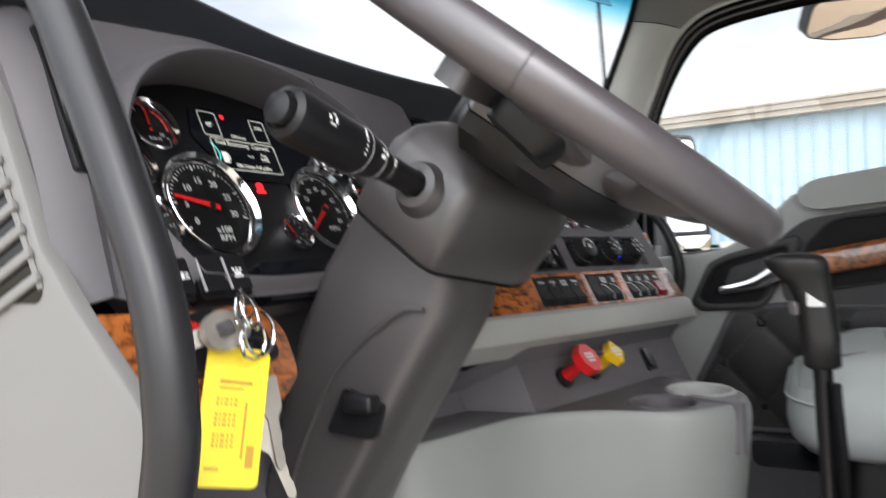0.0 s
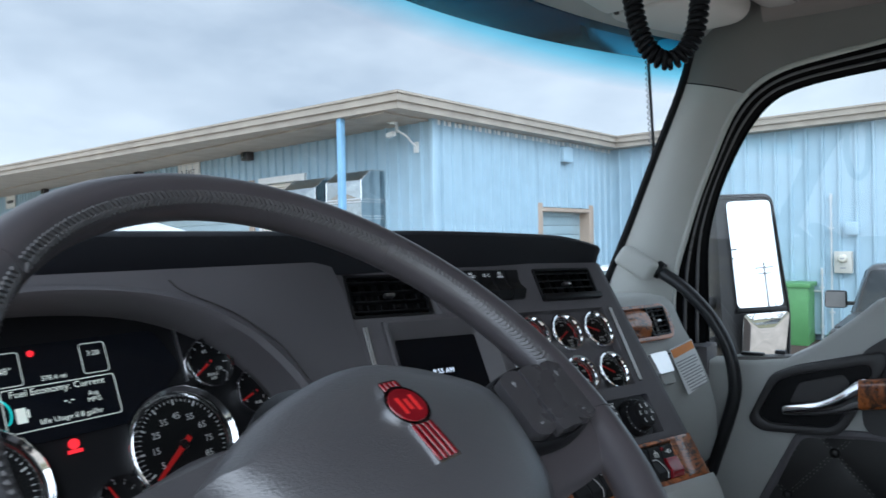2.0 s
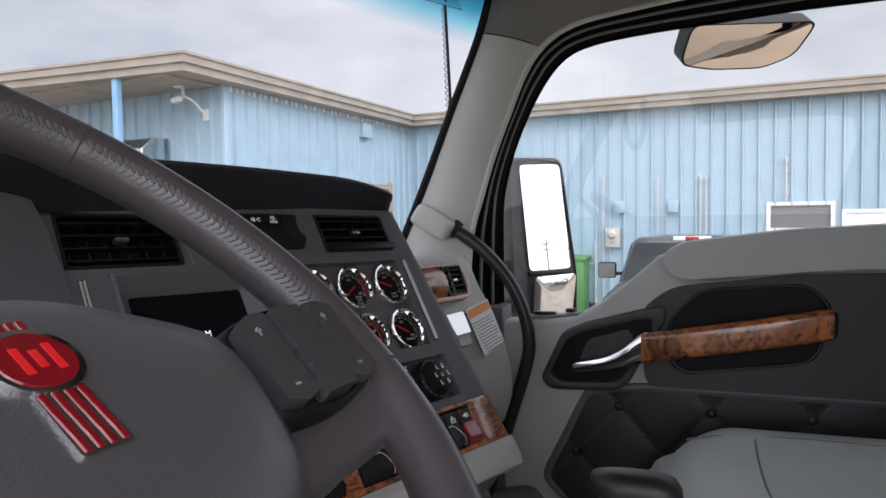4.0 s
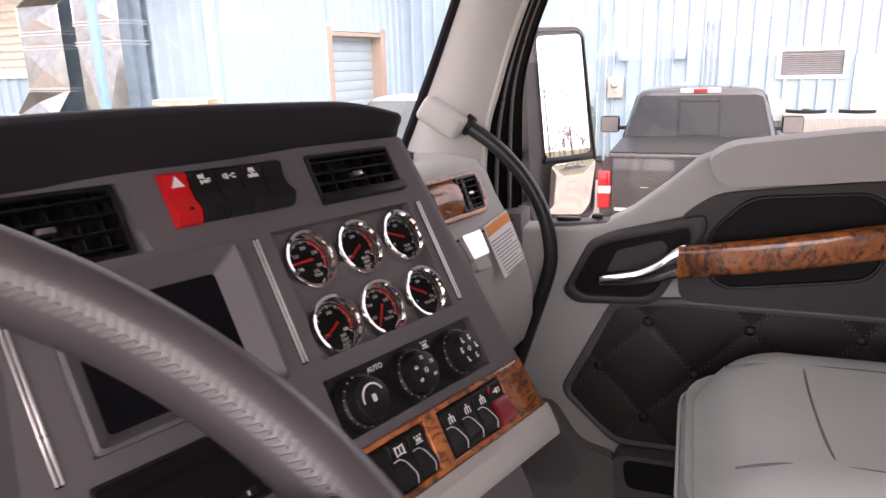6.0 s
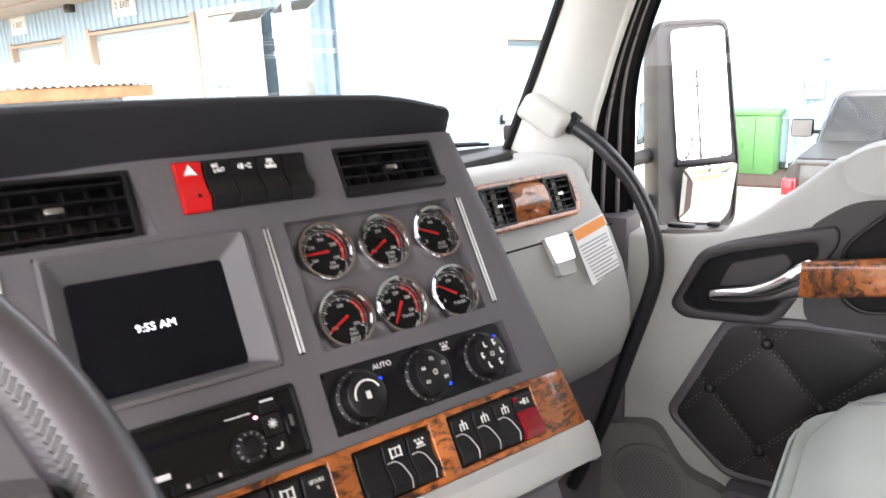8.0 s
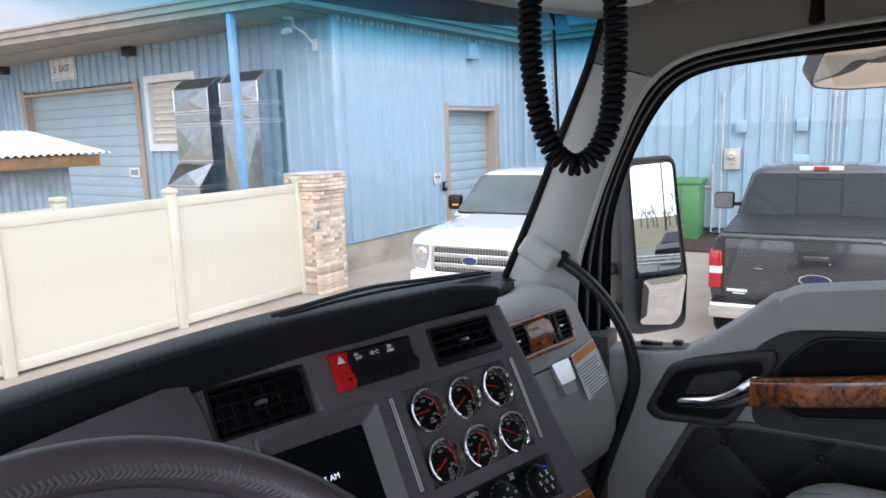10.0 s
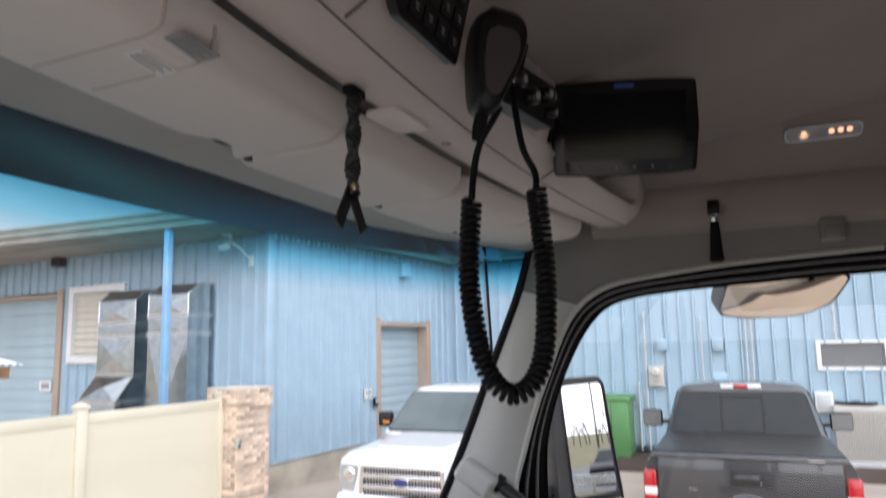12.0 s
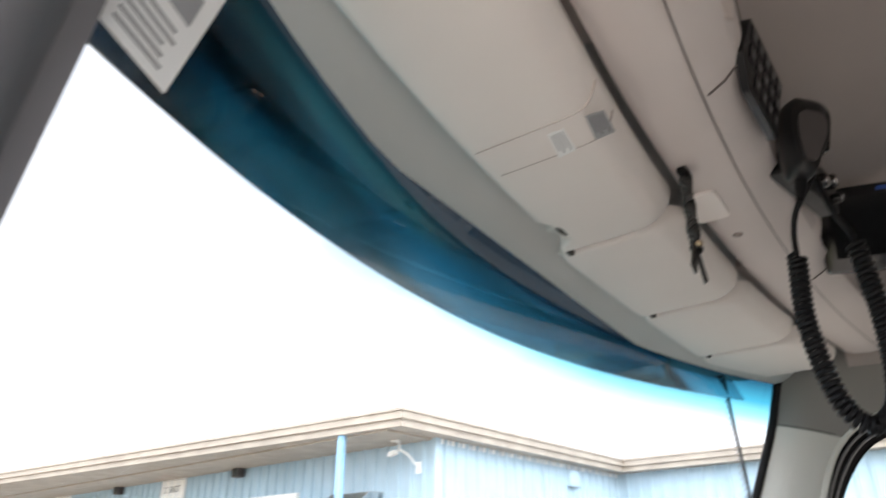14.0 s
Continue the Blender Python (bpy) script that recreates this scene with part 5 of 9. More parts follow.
for side, nm in ((1, "passenger"), (-1, "driver")):
    fr = thing("door_frame", move(0, 0, 0), "pale grey trimmed windshield pillar and door opening frame", "door frame", kind="structure")
    if side > 0:
        part("trim", thicken(side_sheet(side, 1, 2, 1.997, 1.974, 0.02, 6, 0, 25), 0.012), M["pillar"], fr)
        part("trim", thicken(side_sheet(side, 1, 2, 1.997, 1.974, 0.02, 6, 24, 99), 0.012), M["uppertrim"], fr, "beige-grey upper door frame trim")
        part("seal", thicken(side_sheet(side, 0, 1, 2.045, 1.994, 0.0, 4), 0.006), M["seal"], fr, "black rubber door seal")
        part("seam", sweep([Vector((1.985 - 0.023 * t - 0.0205 * math.sin(math.pi * t) - 0.0005, 0.305 + 0.128 * t, 2.485 + 0.037 * t)) for t in [k / 8 for k in range(9)]], 0.0014, 6), M["rubber"], fr, "fine trim joint")
        part("trim_lip", sweep(smooth_path([Vector((1.983, *p[1])) for p in SIDE[:11]], 4), 0.0055, 10), M["pillar"], fr, "rounded trim edge")
        for t in (0.22, 0.62):
            lip = [Vector((2.045 + (1.994 - 2.045) * t - 0.009, p[0][0] + (p[1][0] - p[0][0]) * t, p[0][1] + (p[1][1] - p[0][1]) * t)) for p in SIDE]
            part("seal_lip", sweep(smooth_path(lip, 4), 0.0045, 8), M["seal_lip"], fr, "glossy rubber seal lip, greyed for its highlight")
        part("outer_panel", thicken(side_sheet(side, 0, 2, 2.088, 2.03, 0.0, 2), 0.01), M["seal"], fr)
    else:
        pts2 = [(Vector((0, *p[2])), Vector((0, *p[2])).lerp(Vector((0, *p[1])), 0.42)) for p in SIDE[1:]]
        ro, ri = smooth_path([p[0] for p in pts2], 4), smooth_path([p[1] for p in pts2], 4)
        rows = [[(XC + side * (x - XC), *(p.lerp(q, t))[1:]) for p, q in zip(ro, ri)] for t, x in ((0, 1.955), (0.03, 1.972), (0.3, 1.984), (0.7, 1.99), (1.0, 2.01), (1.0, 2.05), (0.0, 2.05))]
        # trim takes the shaded copy of the pillar grey
        part("trim", thicken(skin(rows), 0.006), M["drivertrim"], fr, "pillar trim with the driver side's shade in its grey")
        part("outer_panel", thicken(side_sheet(side, 0, 2, 2.075, 2.02, 0.0, 2, 36, 99), 0.01), M["black"], fr)
        part("seal", thicken(side_sheet(side, 0, 1, 2.045, 1.975, 0.012, 4, 36, 99), 0.006), M["rubber"], fr, "black rubber door seal")
    edge = [Vector((XC + side * (1.966 - XC), y + 0.010, z)) for y, z in [p[2] for p in SIDE[:8]]]
    part("windshield_seal", sweep(smooth_path(edge, 6), 0.011, 8), M["rubber"], fr)

# passenger window pane
pa = [p[0] for p in SIDE]
bm = bmesh.new()
bm.faces.new([bm.verts.new((2.058, y, z)) for y, z in [(0.45, 1.80)] + pa[1:] + [(-0.7, 1.85)]])
wd = structure("window_1", bm, glass("side_window_glass", ior=1.5), "clear passenger door window glass", "window", smooth=0)
wd.visible_shadow = False
face_to(wd, (-1, 0, 0))

# ---- passenger door ----
DOOR = basis((XR, 0, 0), (0, -1, 0), (0, 0, 1), (-1, 0, 0))
sill = [(-0.47, 1.862), (-0.395, 1.867), (-0.30, 1.873), (-0.233, 1.883), (-0.183, 1.912), (-0.117, 1.965), (-0.06, 2.017), (-0.01, 2.035), (0.188, 2.06), (0.74, 2.09)]
door = thing("door_1", DOOR, "light grey passenger door with quilted black vinyl and burl wood pull", "door", kind="structure")
part("panel", prism([(0.74, 1.17), *reversed(sill), (-0.47, 1.60), (-0.44, 1.17)], -0.07, 0.0, 0.012, 3), M["grey"], door, "light grey grained plastic")
pad = round_poly([(-0.035, 1.985), (-0.05, 2.025), (-0.01, 2.05), (0.19, 2.075), (0.74, 2.105), (0.74, 2.0), (0.30, 2.0), (0.0, 1.975)], 0.02)
part("arm_rest", prism(pad, -0.03, 0.055, 0.022, 4), M["grey"], door, "padded grey elbow rest")
part("panel", prism(round_poly([(-0.085, 1.74), (-0.095, 1.905), (-0.03, 1.955), (0.22, 1.985), (0.74, 2.0), (0.74, 1.74)], 0.03), -0.03, 0.014, 0.008), M["door_dark"], door, "dark grey middle panel")


# ---- dash pad ----
LIP = [(0.284, 0.524), (0.34, 0.535), (0.48, 0.550), (0.60, 0.565), (0.70, 0.571), (0.85, 0.560), (1.0, 0.530), (1.15, 0.482), (1.25, 0.452), (1.33, 0.430), (1.374, 0.414)]


def lip_curve(n=6):
    p = smooth_path([(x, y, 0) for x, y in LIP], n)
    out = []
    for i, v in enumerate(p):
        d = (p[min(i + 1, len(p) - 1)] - p[max(i - 1, 0)]).normalized()
        out.append((v, Vector((d.y, -d.x, 0))))
    return out


dashboard = thing("dashboard", move(0, 0, 0), "dark charcoal wraparound dashboard with burl wood trim", "dashboard")
PROFILE = [(0.03, -0.054), (0.010, -0.054), (0.006, -0.044), (0.001, -0.024), (-0.005, -0.012), (-0.006, -0.005), (-0.002, -0.0005), (0.006, 0.001), (0.02, 0.0), (0.06, -0.010), (0.12, -0.026), (0.24, -0.070)]


def crest(x):
    """Height of the brow's edge."""
    return 2.174 - 0.010 * max(0.0, (x - 1.02) / 0.3) ** 1.5 - 0.012 * max(0.0, (x - 1.28) / 0.094) ** 2 - 0.013 * max(0.0, (0.385 - x) / 0.075) ** 2


rows = []
pts = lip_curve()
for v, nrm in pts:
    k = min(1.0, (1.374 - v.x) / 0.45 + 0.08)
    low = 1.0 - 0.25 * max(0.0, (v.x - 1.28) / 0.094)
    prof = [(a if a < 0.03 else 0.03 + (a - 0.03) * k, b * low if a < 0.03 else b) for a, b in PROFILE]
    rows.append([(v.x - nrm.x * a, min(v.y - nrm.y * a, glass_at(v.x - nrm.x * a, 2.14) - 0.02), crest(v.x) + b) for a, b in prof])
part("pad", thicken(skin(rows), 0.012), M["hood"], dashboard, "soft slate-grey brow over the instruments")
# rounded end on the passenger's side
v, nrm = pts[-1]
tang = Vector((-nrm.y, nrm.x, 0))
end = [(a, b) for a, b in prof[:-1]]
ca, cb2 = 0.018, -0.021
rows = []
for q in (-8, 0, 15, 30, 45, 60, 72, 82):
    s, t = math.cos(radians(max(0, q))), 0.020 * math.sin(radians(q))
    rows.append([tuple(Vector((v.x, v.y, crest(v.x) + cb2 + (b - cb2) * s)) - nrm * (ca + (a - ca) * s) + tang * t) for a, b in end])
part("pad_end", skin(rows, True, True), M["hood"], dashboard, "rounded end of the brow")

# centre stack frame: x right along the panel, y up it, z out of it
PF = basis((1.19238518, 0.43901968, 2.02001511), (0.94404331, -0.32916312, -0.02082954), (0.1821938, 0.46780587, 0.86484859), (-0.27493208, -0.82024954, 0.50160048))
S = 0.020


def stack_warp(x, y, z):
    """Leans the outer edges and rounds the passenger's side back."""
    if x > 0.15:
        x += (0.105 - y) * 0.115 * (x - 0.15) / 0.03
    return x, y, z


holes = [(-0.289, -0.1545, 0.0335, 0.0950), (0.032, 0.156, 0.043, 0.098), (-0.130, -0.004, 0.048, 0.096), (-0.252, -0.082, -0.104, 0.027), (-0.042, 0.152, -0.102, 0.027), (-0.262, -0.079, -0.183, -0.121), (-0.052, 0.160, -0.179, -0.120)]
bm = grid_plate(-0.335, 0.18, -0.19, 0.108, holes, S - 0.012, S, stack_warp)
bm.transform(PF)
part("centre_panel", bm, M["dash"], dashboard, "charcoal centre panel angled to the driver", smooth=30)
# side return of the stack towards the passenger
rows = []
for y in (0.108, 0.06, 0.0, -0.06, -0.12, -0.19):
    x = stack_warp(0.18, y, 0)[0]
    rows.append([tuple(PF @ Vector((x + a, y, S + b))) for a, b in ((-0.004, 0.0), (0.006, -0.0012), (0.015, -0.006), (0.022, -0.015), (0.026, -0.028), (0.029, -0.06), (0.032, -0.16))])
part("side_panel", thicken(skin(rows), 0.004), M["dash"], dashboard)
# E: wood trim and lower parts follow


# ---- steering wheel and column ----
WC = Vector((0.607, 0.2205, 2.0586))
wz = Vector((0.019, -0.6285, 0.7777)).normalized()
wx = Vector((1, 0, 0.0)) - wz * wz.x
wx.normalize()
WF = basis(WC, wx, wz.cross(wx), wz)
wheel = thing("steering_wheel", WF, "dark leather-wrapped steering wheel with a red badge", "steering wheel")
R, r = 0.2164, 0.0165
sec = [(math.cos(2 * math.pi * k / 16) * 1.0, math.sin(2 * math.pi * k / 16) * 1.08) for k in range(16)]
ring = [(R * math.cos(2 * math.pi * k / 96), R * math.sin(2 * math.pi * k / 96), 0) for k in range(96)]
part("rim", sweep(ring, r, closed=True, section=sec), M["wheel"], wheel, "stitched dark leather rim")
HUB = [(-0.130, -0.012), (-0.080, 0.017), (-0.022, 0.034), (0.03, 0.034), (0.080, 0.014), (0.120, -0.014), (0.116, -0.055), (0.088, -0.105), (0.03, -0.128), (-0.03, -0.128), (-0.088, -0.105), (-0.112, -0.055)]
hub = [(v.x, v.y) for v in smooth_path([(x, y, 0) for x, y in HUB + HUB[:1]], 4)[:-1]]
rows = [[(x * f, -0.04 + (y + 0.04) * f, z) for x, y in hub] for f, z in ((0.96, -0.055), (1.0, -0.045), (1.0, -0.020), (0.975, -0.006), (0.92, 0.004), (0.80, 0.0125), (0.6, 0.0175), (0.35, 0.0195), (0.1, 0.020))]
part("airbag_cover", skin(rows, True, True), M["hub"], wheel, "grained charcoal airbag cover")
rows = [[(x * f, -0.04 + (y + 0.04) * f, z) for x, y in hub] for f, z in ((0.9, -0.075), (1.015, -0.06), (1.015, -0.046), (0.99, -0.044))]
part("hub_back", skin(rows, True, True), M["black"], wheel)


def spoke(pts, widths, thick, material, name="spoke", label=""):
    """A flattened arm along a path in the wheel's plane."""
    rows = []
    p = smooth_path(pts, 5)
    for i, v in enumerate(p):
        d = (p[min(i + 1, len(p) - 1)] - p[max(i - 1, 0)]).normalized()
        s = Vector((0, 0, 1)).cross(d).normalized()
        t = i / (len(p) - 1) * (len(widths) - 1)
        k = min(int(t), len(widths) - 2)
        w = widths[k] + (widths[k + 1] - widths[k]) * (t - k)
        rows.append([tuple(v + s * (w * math.cos(2 * math.pi * q / 14)) + Vector((0, 0, thick * math.sin(2 * math.pi * q / 14)))) for q in range(14)])
    return part(name, skin(rows, True, True), material, wheel, label)


for s in (-1, 1):
    spoke([(s * 0.085, -0.075, -0.03), (s * 0.14, -0.078, -0.022), (s * 0.20, -0.072, -0.003)], [0.026, 0.022, 0.030], 0.013, M["wheel"], "spoke", "leather-wrapped spoke")
    spoke([(s * 0.05, -0.11, -0.035), (s * 0.085, -0.150, -0.025), (s * 0.125, -0.178, -0.004)], [0.022, 0.018, 0.026], 0.012, M["column"], "spoke", "dark lower spoke")
    wing = [(0.075, 0.010), (0.115, 0.002), (0.160, -0.004), (0.202, -0.010), (0.206, -0.036), (0.165, -0.036), (0.120, -0.034), (0.075, -0.034)]
    bm = prism(round_poly([(s * x, y) for x, y in wing], 0.008), -0.034, -0.010 if s < 0 else -0.018, 0.007, 3)
    part("spoke_cover", bm, M["hub"], wheel, "upper spoke cover running to the rim")
    pm = (move(0.154, -0.038, 0.001) @ pose(0, 0, 0, 6, -8, -6)) if s > 0 else (move(-0.136, -0.064, -0.014) @ pose(0, 0, 0, 8, 10, 14) @ Matrix.Scale(0.9, 4))
    pod_o = round_poly([(-0.046, -0.030), (-0.046, 0.024), (0.0, 0.034), (0.044, 0.024), (0.044, -0.026), (0.0, -0.036)], 0.016, 5)
    bm = skin([[(x * k, y * k, z) for x, y in pod_o] for k, z in ((0.9, -0.034), (1.02, -0.022), (1.04, -0.002), (1.0, 0.005), (0.95, 0.007), (0.93, 0.005))], True, True)
    bm.transform(pm)
    podo = part("switch_pod", bm, M["black"], wheel, "black thumb switch pod", smooth=60)
    for c in range(3):
        for r2 in range(2 if s < 0 else 1):
            h = 0.0255 if s < 0 else 0.053
            y0 = -0.0275 + r2 * 0.0275
            xa = -0.0375 + c * 0.0255
            top, bot = (0.0, -0.004, 0.004)[c], (0.002, -0.003, 0.002)[c]
            out_b = [(xa, y0 + bot), (xa + 0.012, y0 - 0.002), (xa + 0.0238, y0 + bot), (xa + 0.0238, y0 + h - 0.004 * (c == 2)), (xa + 0.012, y0 + h + 0.001), (xa, y0 + h - 0.004 * (c == 0))]
            bm = prism(round_poly(out_b, 0.003), 0.002, 0.0118, 0.0022, 3)
            for v in bm.verts:
                if v.co.z > 0.006:
                    v.co.z += 0.0022 * math.cos((v.co.y - y0) / h * 2 * math.pi) + 0.0012 * (1 - abs(c - 1))
            bm.transform(pm)
            bt = part("button", bm, M["podkey"], podo, "smooth black rocker key")
            xm = xa + 0.0118
            bm = bmesh.new()
            for x0, x1, q0, q1 in (((-0.0032, 0.0032, 0.80, 0.84), (-0.0009, 0.0009, 0.75, 0.89), (-0.003, 0.003, 0.14, 0.18)), ((-0.004, 0.004, 0.84, 0.88), (-0.004, -0.002, 0.76, 0.84), (0.001, 0.003, 0.74, 0.82), (-0.004, 0.002, 0.16, 0.20), (-0.002, 0.003, 0.09, 0.13)), ((-0.0009, 0.0009, 0.74, 0.88), (-0.003, 0.003, 0.79, 0.83), (-0.003, 0.003, 0.13, 0.17)))[c]:
                box(bm, xm + x0 * 0.6, xm + x1 * 0.6, y0 + h * q0, y0 + h * (q0 + (q1 - q0) * 0.7), 0.0130, 0.0142)
            bm.transform(pm)
            part("symbol", bm, M["bargrey"], bt, smooth=0)["kind"] = "stuff"
# seams and stitching of the leather
for a in (45, 141, -18, 198):
    t = radians(a)
    c = Vector((R * math.cos(t), R * math.sin(t), 0))
    loop = [c + Vector((math.cos(t), math.sin(t), 0)) * (r * 1.005 * math.cos(q)) + Vector((0, 0, r * 1.085 * math.sin(q))) for q in [2 * math.pi * k / 24 for k in range(24)]]
    part("seam", sweep(loop, 0.0006, 5, True), M["column"], wheel)
bm = bmesh.new()
k = 0
for a0, a1 in ((46, 140), (-17, 44), (142, 197)):
    n = int(abs(a1 - a0) * 0.85)
    for i in range(n):
        t = radians(a0 + (a1 - a0) * (i + 0.5) / n)
        for q, tilt in ((2.40, 0.65), (2.66, -0.65)):
            f = Matrix.Rotation(t, 4, "Z") @ move(R + r * 1.02 * math.cos(q), 0, r * 1.09 * math.sin(q)) @ Matrix.Rotation(-(q - math.pi / 2), 4, "Y") @ Matrix.Rotation(tilt, 4, "Z")
            box(bm, -0.0028, 0.0028, -0.0009, 0.0009, -0.0008, 0.0012, f)
st = part("stitching", bm, mat("grey_thread", (0.105, 0.10, 0.10), 0.45), wheel, "grey cross stitching", smooth=0)
st["kind"] = "stuff"
# badge of plain shapes
def hub_z(x, y):
    d = math.hypot(x / 0.12, (y + 0.04) / 0.085)
    return 0.0200 - 0.0085 * d * d


BM = move(-0.002, -0.018, hub_z(0, -0.02) + 0.0004)
prof = [(0.0135 * math.sin(radians(a)) * 1.25, 0.0145 * math.cos(radians(a))) for a in range(0, 360, 12)]
bdg = part("badge", prism(prof, -0.003, 0.0022, 0.0008, 2, BM), M["chrome"], wheel, "chrome-edged red badge")
part("badge_fill", prism([(x * 0.84, y * 0.84) for x, y in prof], 0.0, 0.0027, 0.0004, 1, BM), M["darkred"], bdg, "red enamel disc")
part("badge_tail", prism(round_poly([(-0.0095, -0.0125), (-0.0105, -0.040), (0.0105, -0.040), (0.0095, -0.0125)], 0.002), -0.006, 0.0012, 0.0006, 1, BM), M["chrome"], bdg, "striped red and chrome tail")
for i in range(4):
    x = -0.0075 + i * 0.005
    part("stripe", bbox(x - 0.0014, x + 0.0014, -0.0385, -0.0135, 0.0, 0.0018, 0.0003, 1, BM), M["darkred"], bdg)
part("badge_crown", prism(round_poly([(-0.010, 0.010), (-0.008, 0.020), (0.008, 0.020), (0.010, 0.010)], 0.002), -0.004, 0.0012, 0.0006, 1, BM), M["chrome"], bdg)
for i in range(4):
    x = -0.006 + i * 0.004
    part("stripe", bbox(x - 0.0013, x + 0.0013, 0.011, 0.019, 0.0, 0.0018, 0.0003, 1, BM), M["darkred"], bdg)
bm = bmesh.new()
for x0, x1, y0, y1 in ((-0.007, -0.004, -0.006, 0.006), (-0.001, 0.002, -0.004, 0.004), (0.005, 0.008, -0.006, 0.006)):
    box(bm, x0, x1, y0, y1, 0.0026, 0.0030)
bm.transform(BM)
part("badge_mark", bm, M["needle"], bdg, smooth=0)
column = thing("steering_column", WF, "charcoal plastic steering column shroud with stalks", "steering column")
rows = []
for z, xl, xr, yl, yr, yb in ((-0.066, -0.052, 0.052, -0.012, -0.036, 0.034), (-0.076, -0.076, 0.064, -0.022, -0.052, 0.047), (-0.088, -0.094, 0.073, -0.032, -0.064, 0.056), (-0.106, -0.103, 0.078, -0.040, -0.070, 0.061), (-0.140, -0.104, 0.079, -0.044, -0.072, 0.063), (-0.172, -0.101, 0.077, -0.046, -0.072, 0.062), (-0.180, -0.094, 0.072, -0.040, -0.066, 0.056)):
    rows.append([(x, y, z) for x, y in round_poly([(xl, yl), (xl, yb - 0.012), (xl + 0.035, yb), (xr - 0.03, yb), (xr, yb - 0.02), (xr, yr), (xr - 0.045, yr - 0.004)], 0.014, 4)])
part("shroud", skin(rows, True, True), M["column"], column, "upper clamshell of the column", smooth=50)
rows = []
for (yf, zf), (yb, zb), w in (((0.285, 1.915), (0.380, 1.975), 0.060), ((0.300, 1.850), (0.432, 1.902), 0.064), ((0.335, 1.795), (0.465, 1.837), 0.066), ((0.408, 1.683), (0.508, 1.70), 0.066), ((0.50, 1.52), (0.585, 1.52), 0.064), ((0.60, 1.33), (0.66, 1.33), 0.06)):
    rows.append([(0.603 + u * w, yf + (yb - yf) * (v + 1) / 2, zf + (zb - zf) * (v + 1) / 2) for u, v in round_poly([(-1, -0.86), (-1, 1), (1, 1), (1, -0.86), (0.55, -1), (-0.55, -1)], 0.22, 4)])
bm = skin(rows, True, True)
bm.transform(WF.inverted())
part("lower_shroud", bm, M["column"], column, "long lower column cover", smooth=50)
arch = smooth_path([(0.5345, 0.318, 1.862), (0.5345, 0.345, 1.858), (0.5345, 0.405, 1.815), (0.5345, 0.445, 1.755), (0.535, 0.475, 1.69), (0.536, 0.505, 1.60)], 6)
bm = sweep(arch, 0.0024, 8)
bm.transform(WF.inverted())
part("ridge", bm, M["column"], column, "raised arch on the column side")
part("collar", lathe([(0.042, -0.035), (0.060, -0.045), (0.060, -0.078), (0.050, -0.092)], 32), M["black"], column)
loop = [Vector((x, y, -0.1765)) for x, y in round_poly([(-0.0985, -0.044), (-0.0985, 0.048), (-0.066, 0.0595), (0.045, 0.0595), (0.075, 0.042), (0.075, -0.070), (0.03, -0.074)], 0.014, 4)]
part("seam", sweep(loop, 0.0014, 5, True), M["rubber"], column)


def stalk(base, tip, rad, label):
    """A control stalk: thin at the column, thick at the outer end, with marks and an end button."""
    b, t = Vector(base), Vector(tip)
    d = t - b
    f = facing(b, d, (0, 1, 0))
    L = d.length
    st = part("stalk", lathe([(rad * 0.52, -0.03), (rad * 0.55, 0), (rad * 0.62, L * 0.30), (rad * 0.95, L * 0.48), (rad * 1.0, L * 0.52), (rad * 1.02, L * 0.93), (rad * 0.95, L * 0.98), (rad * 0.72, L), (rad * 0.68, L * 0.985), (rad * 0.62, L * 0.985), (rad * 0.58, L * 1.03), (rad * 0.3, L * 1.045), (0, L * 1.047)], 32, f), M["black"], column, label)
    for k, q in ((0.53, 1.0), (0.40, 0.84), (0.30, 0.62)):
        part("ring", lathe([(rad * q, L * k), (rad * (q + 0.018), L * (k + 0.003)), (rad * q, L * (k + 0.006))], 28, f), M["bargrey"], st)
    # printed marks turned to the driver's eye
    e = f.inverted().to_3x3() @ Vector((0.12, -0.72, 0.70))
    a0 = math.atan2(e.y, e.x)
    bm = bmesh.new()
    for a, z0, w, h in ((0.05, 0.84, 0.0022, 0.004), (0.05, 0.80, 0.0035, 0.003), (-0.16, 0.82, 0.001, 0.009), (0.24, 0.81, 0.0012, 0.005), (-0.55, 0.58, 0.0012, 0.002), (-0.38, 0.58, 0.0012, 0.002), (-0.2, 0.58, 0.0012, 0.002), (0.0, 0.58, 0.0012, 0.002), (0.2, 0.585, 0.003, 0.003), (0.45, 0.58, 0.0022, 0.002), (-0.25, 0.44, 0.0026, 0.006), (0.05, 0.40, 0.003, 0.003), (0.05, 0.44, 0.0018, 0.003), (-0.1, 0.30, 0.003, 0.004), (0.2, 0.29, 0.002, 0.004)):
        k = 1.02 if z0 > 0.5 else 0.93 if z0 > 0.42 else 0.84 if z0 > 0.36 else 0.63
        box(bm, rad * (k - 0.03), rad * (k + 0.012), -w * 0.55, w * 0.55, L * z0 - h * 0.3, L * z0 + h * 0.3, f @ Matrix.Rotation(a0 + a, 4, "Z"))
    part("marking", bm, M["white"], st, smooth=0)


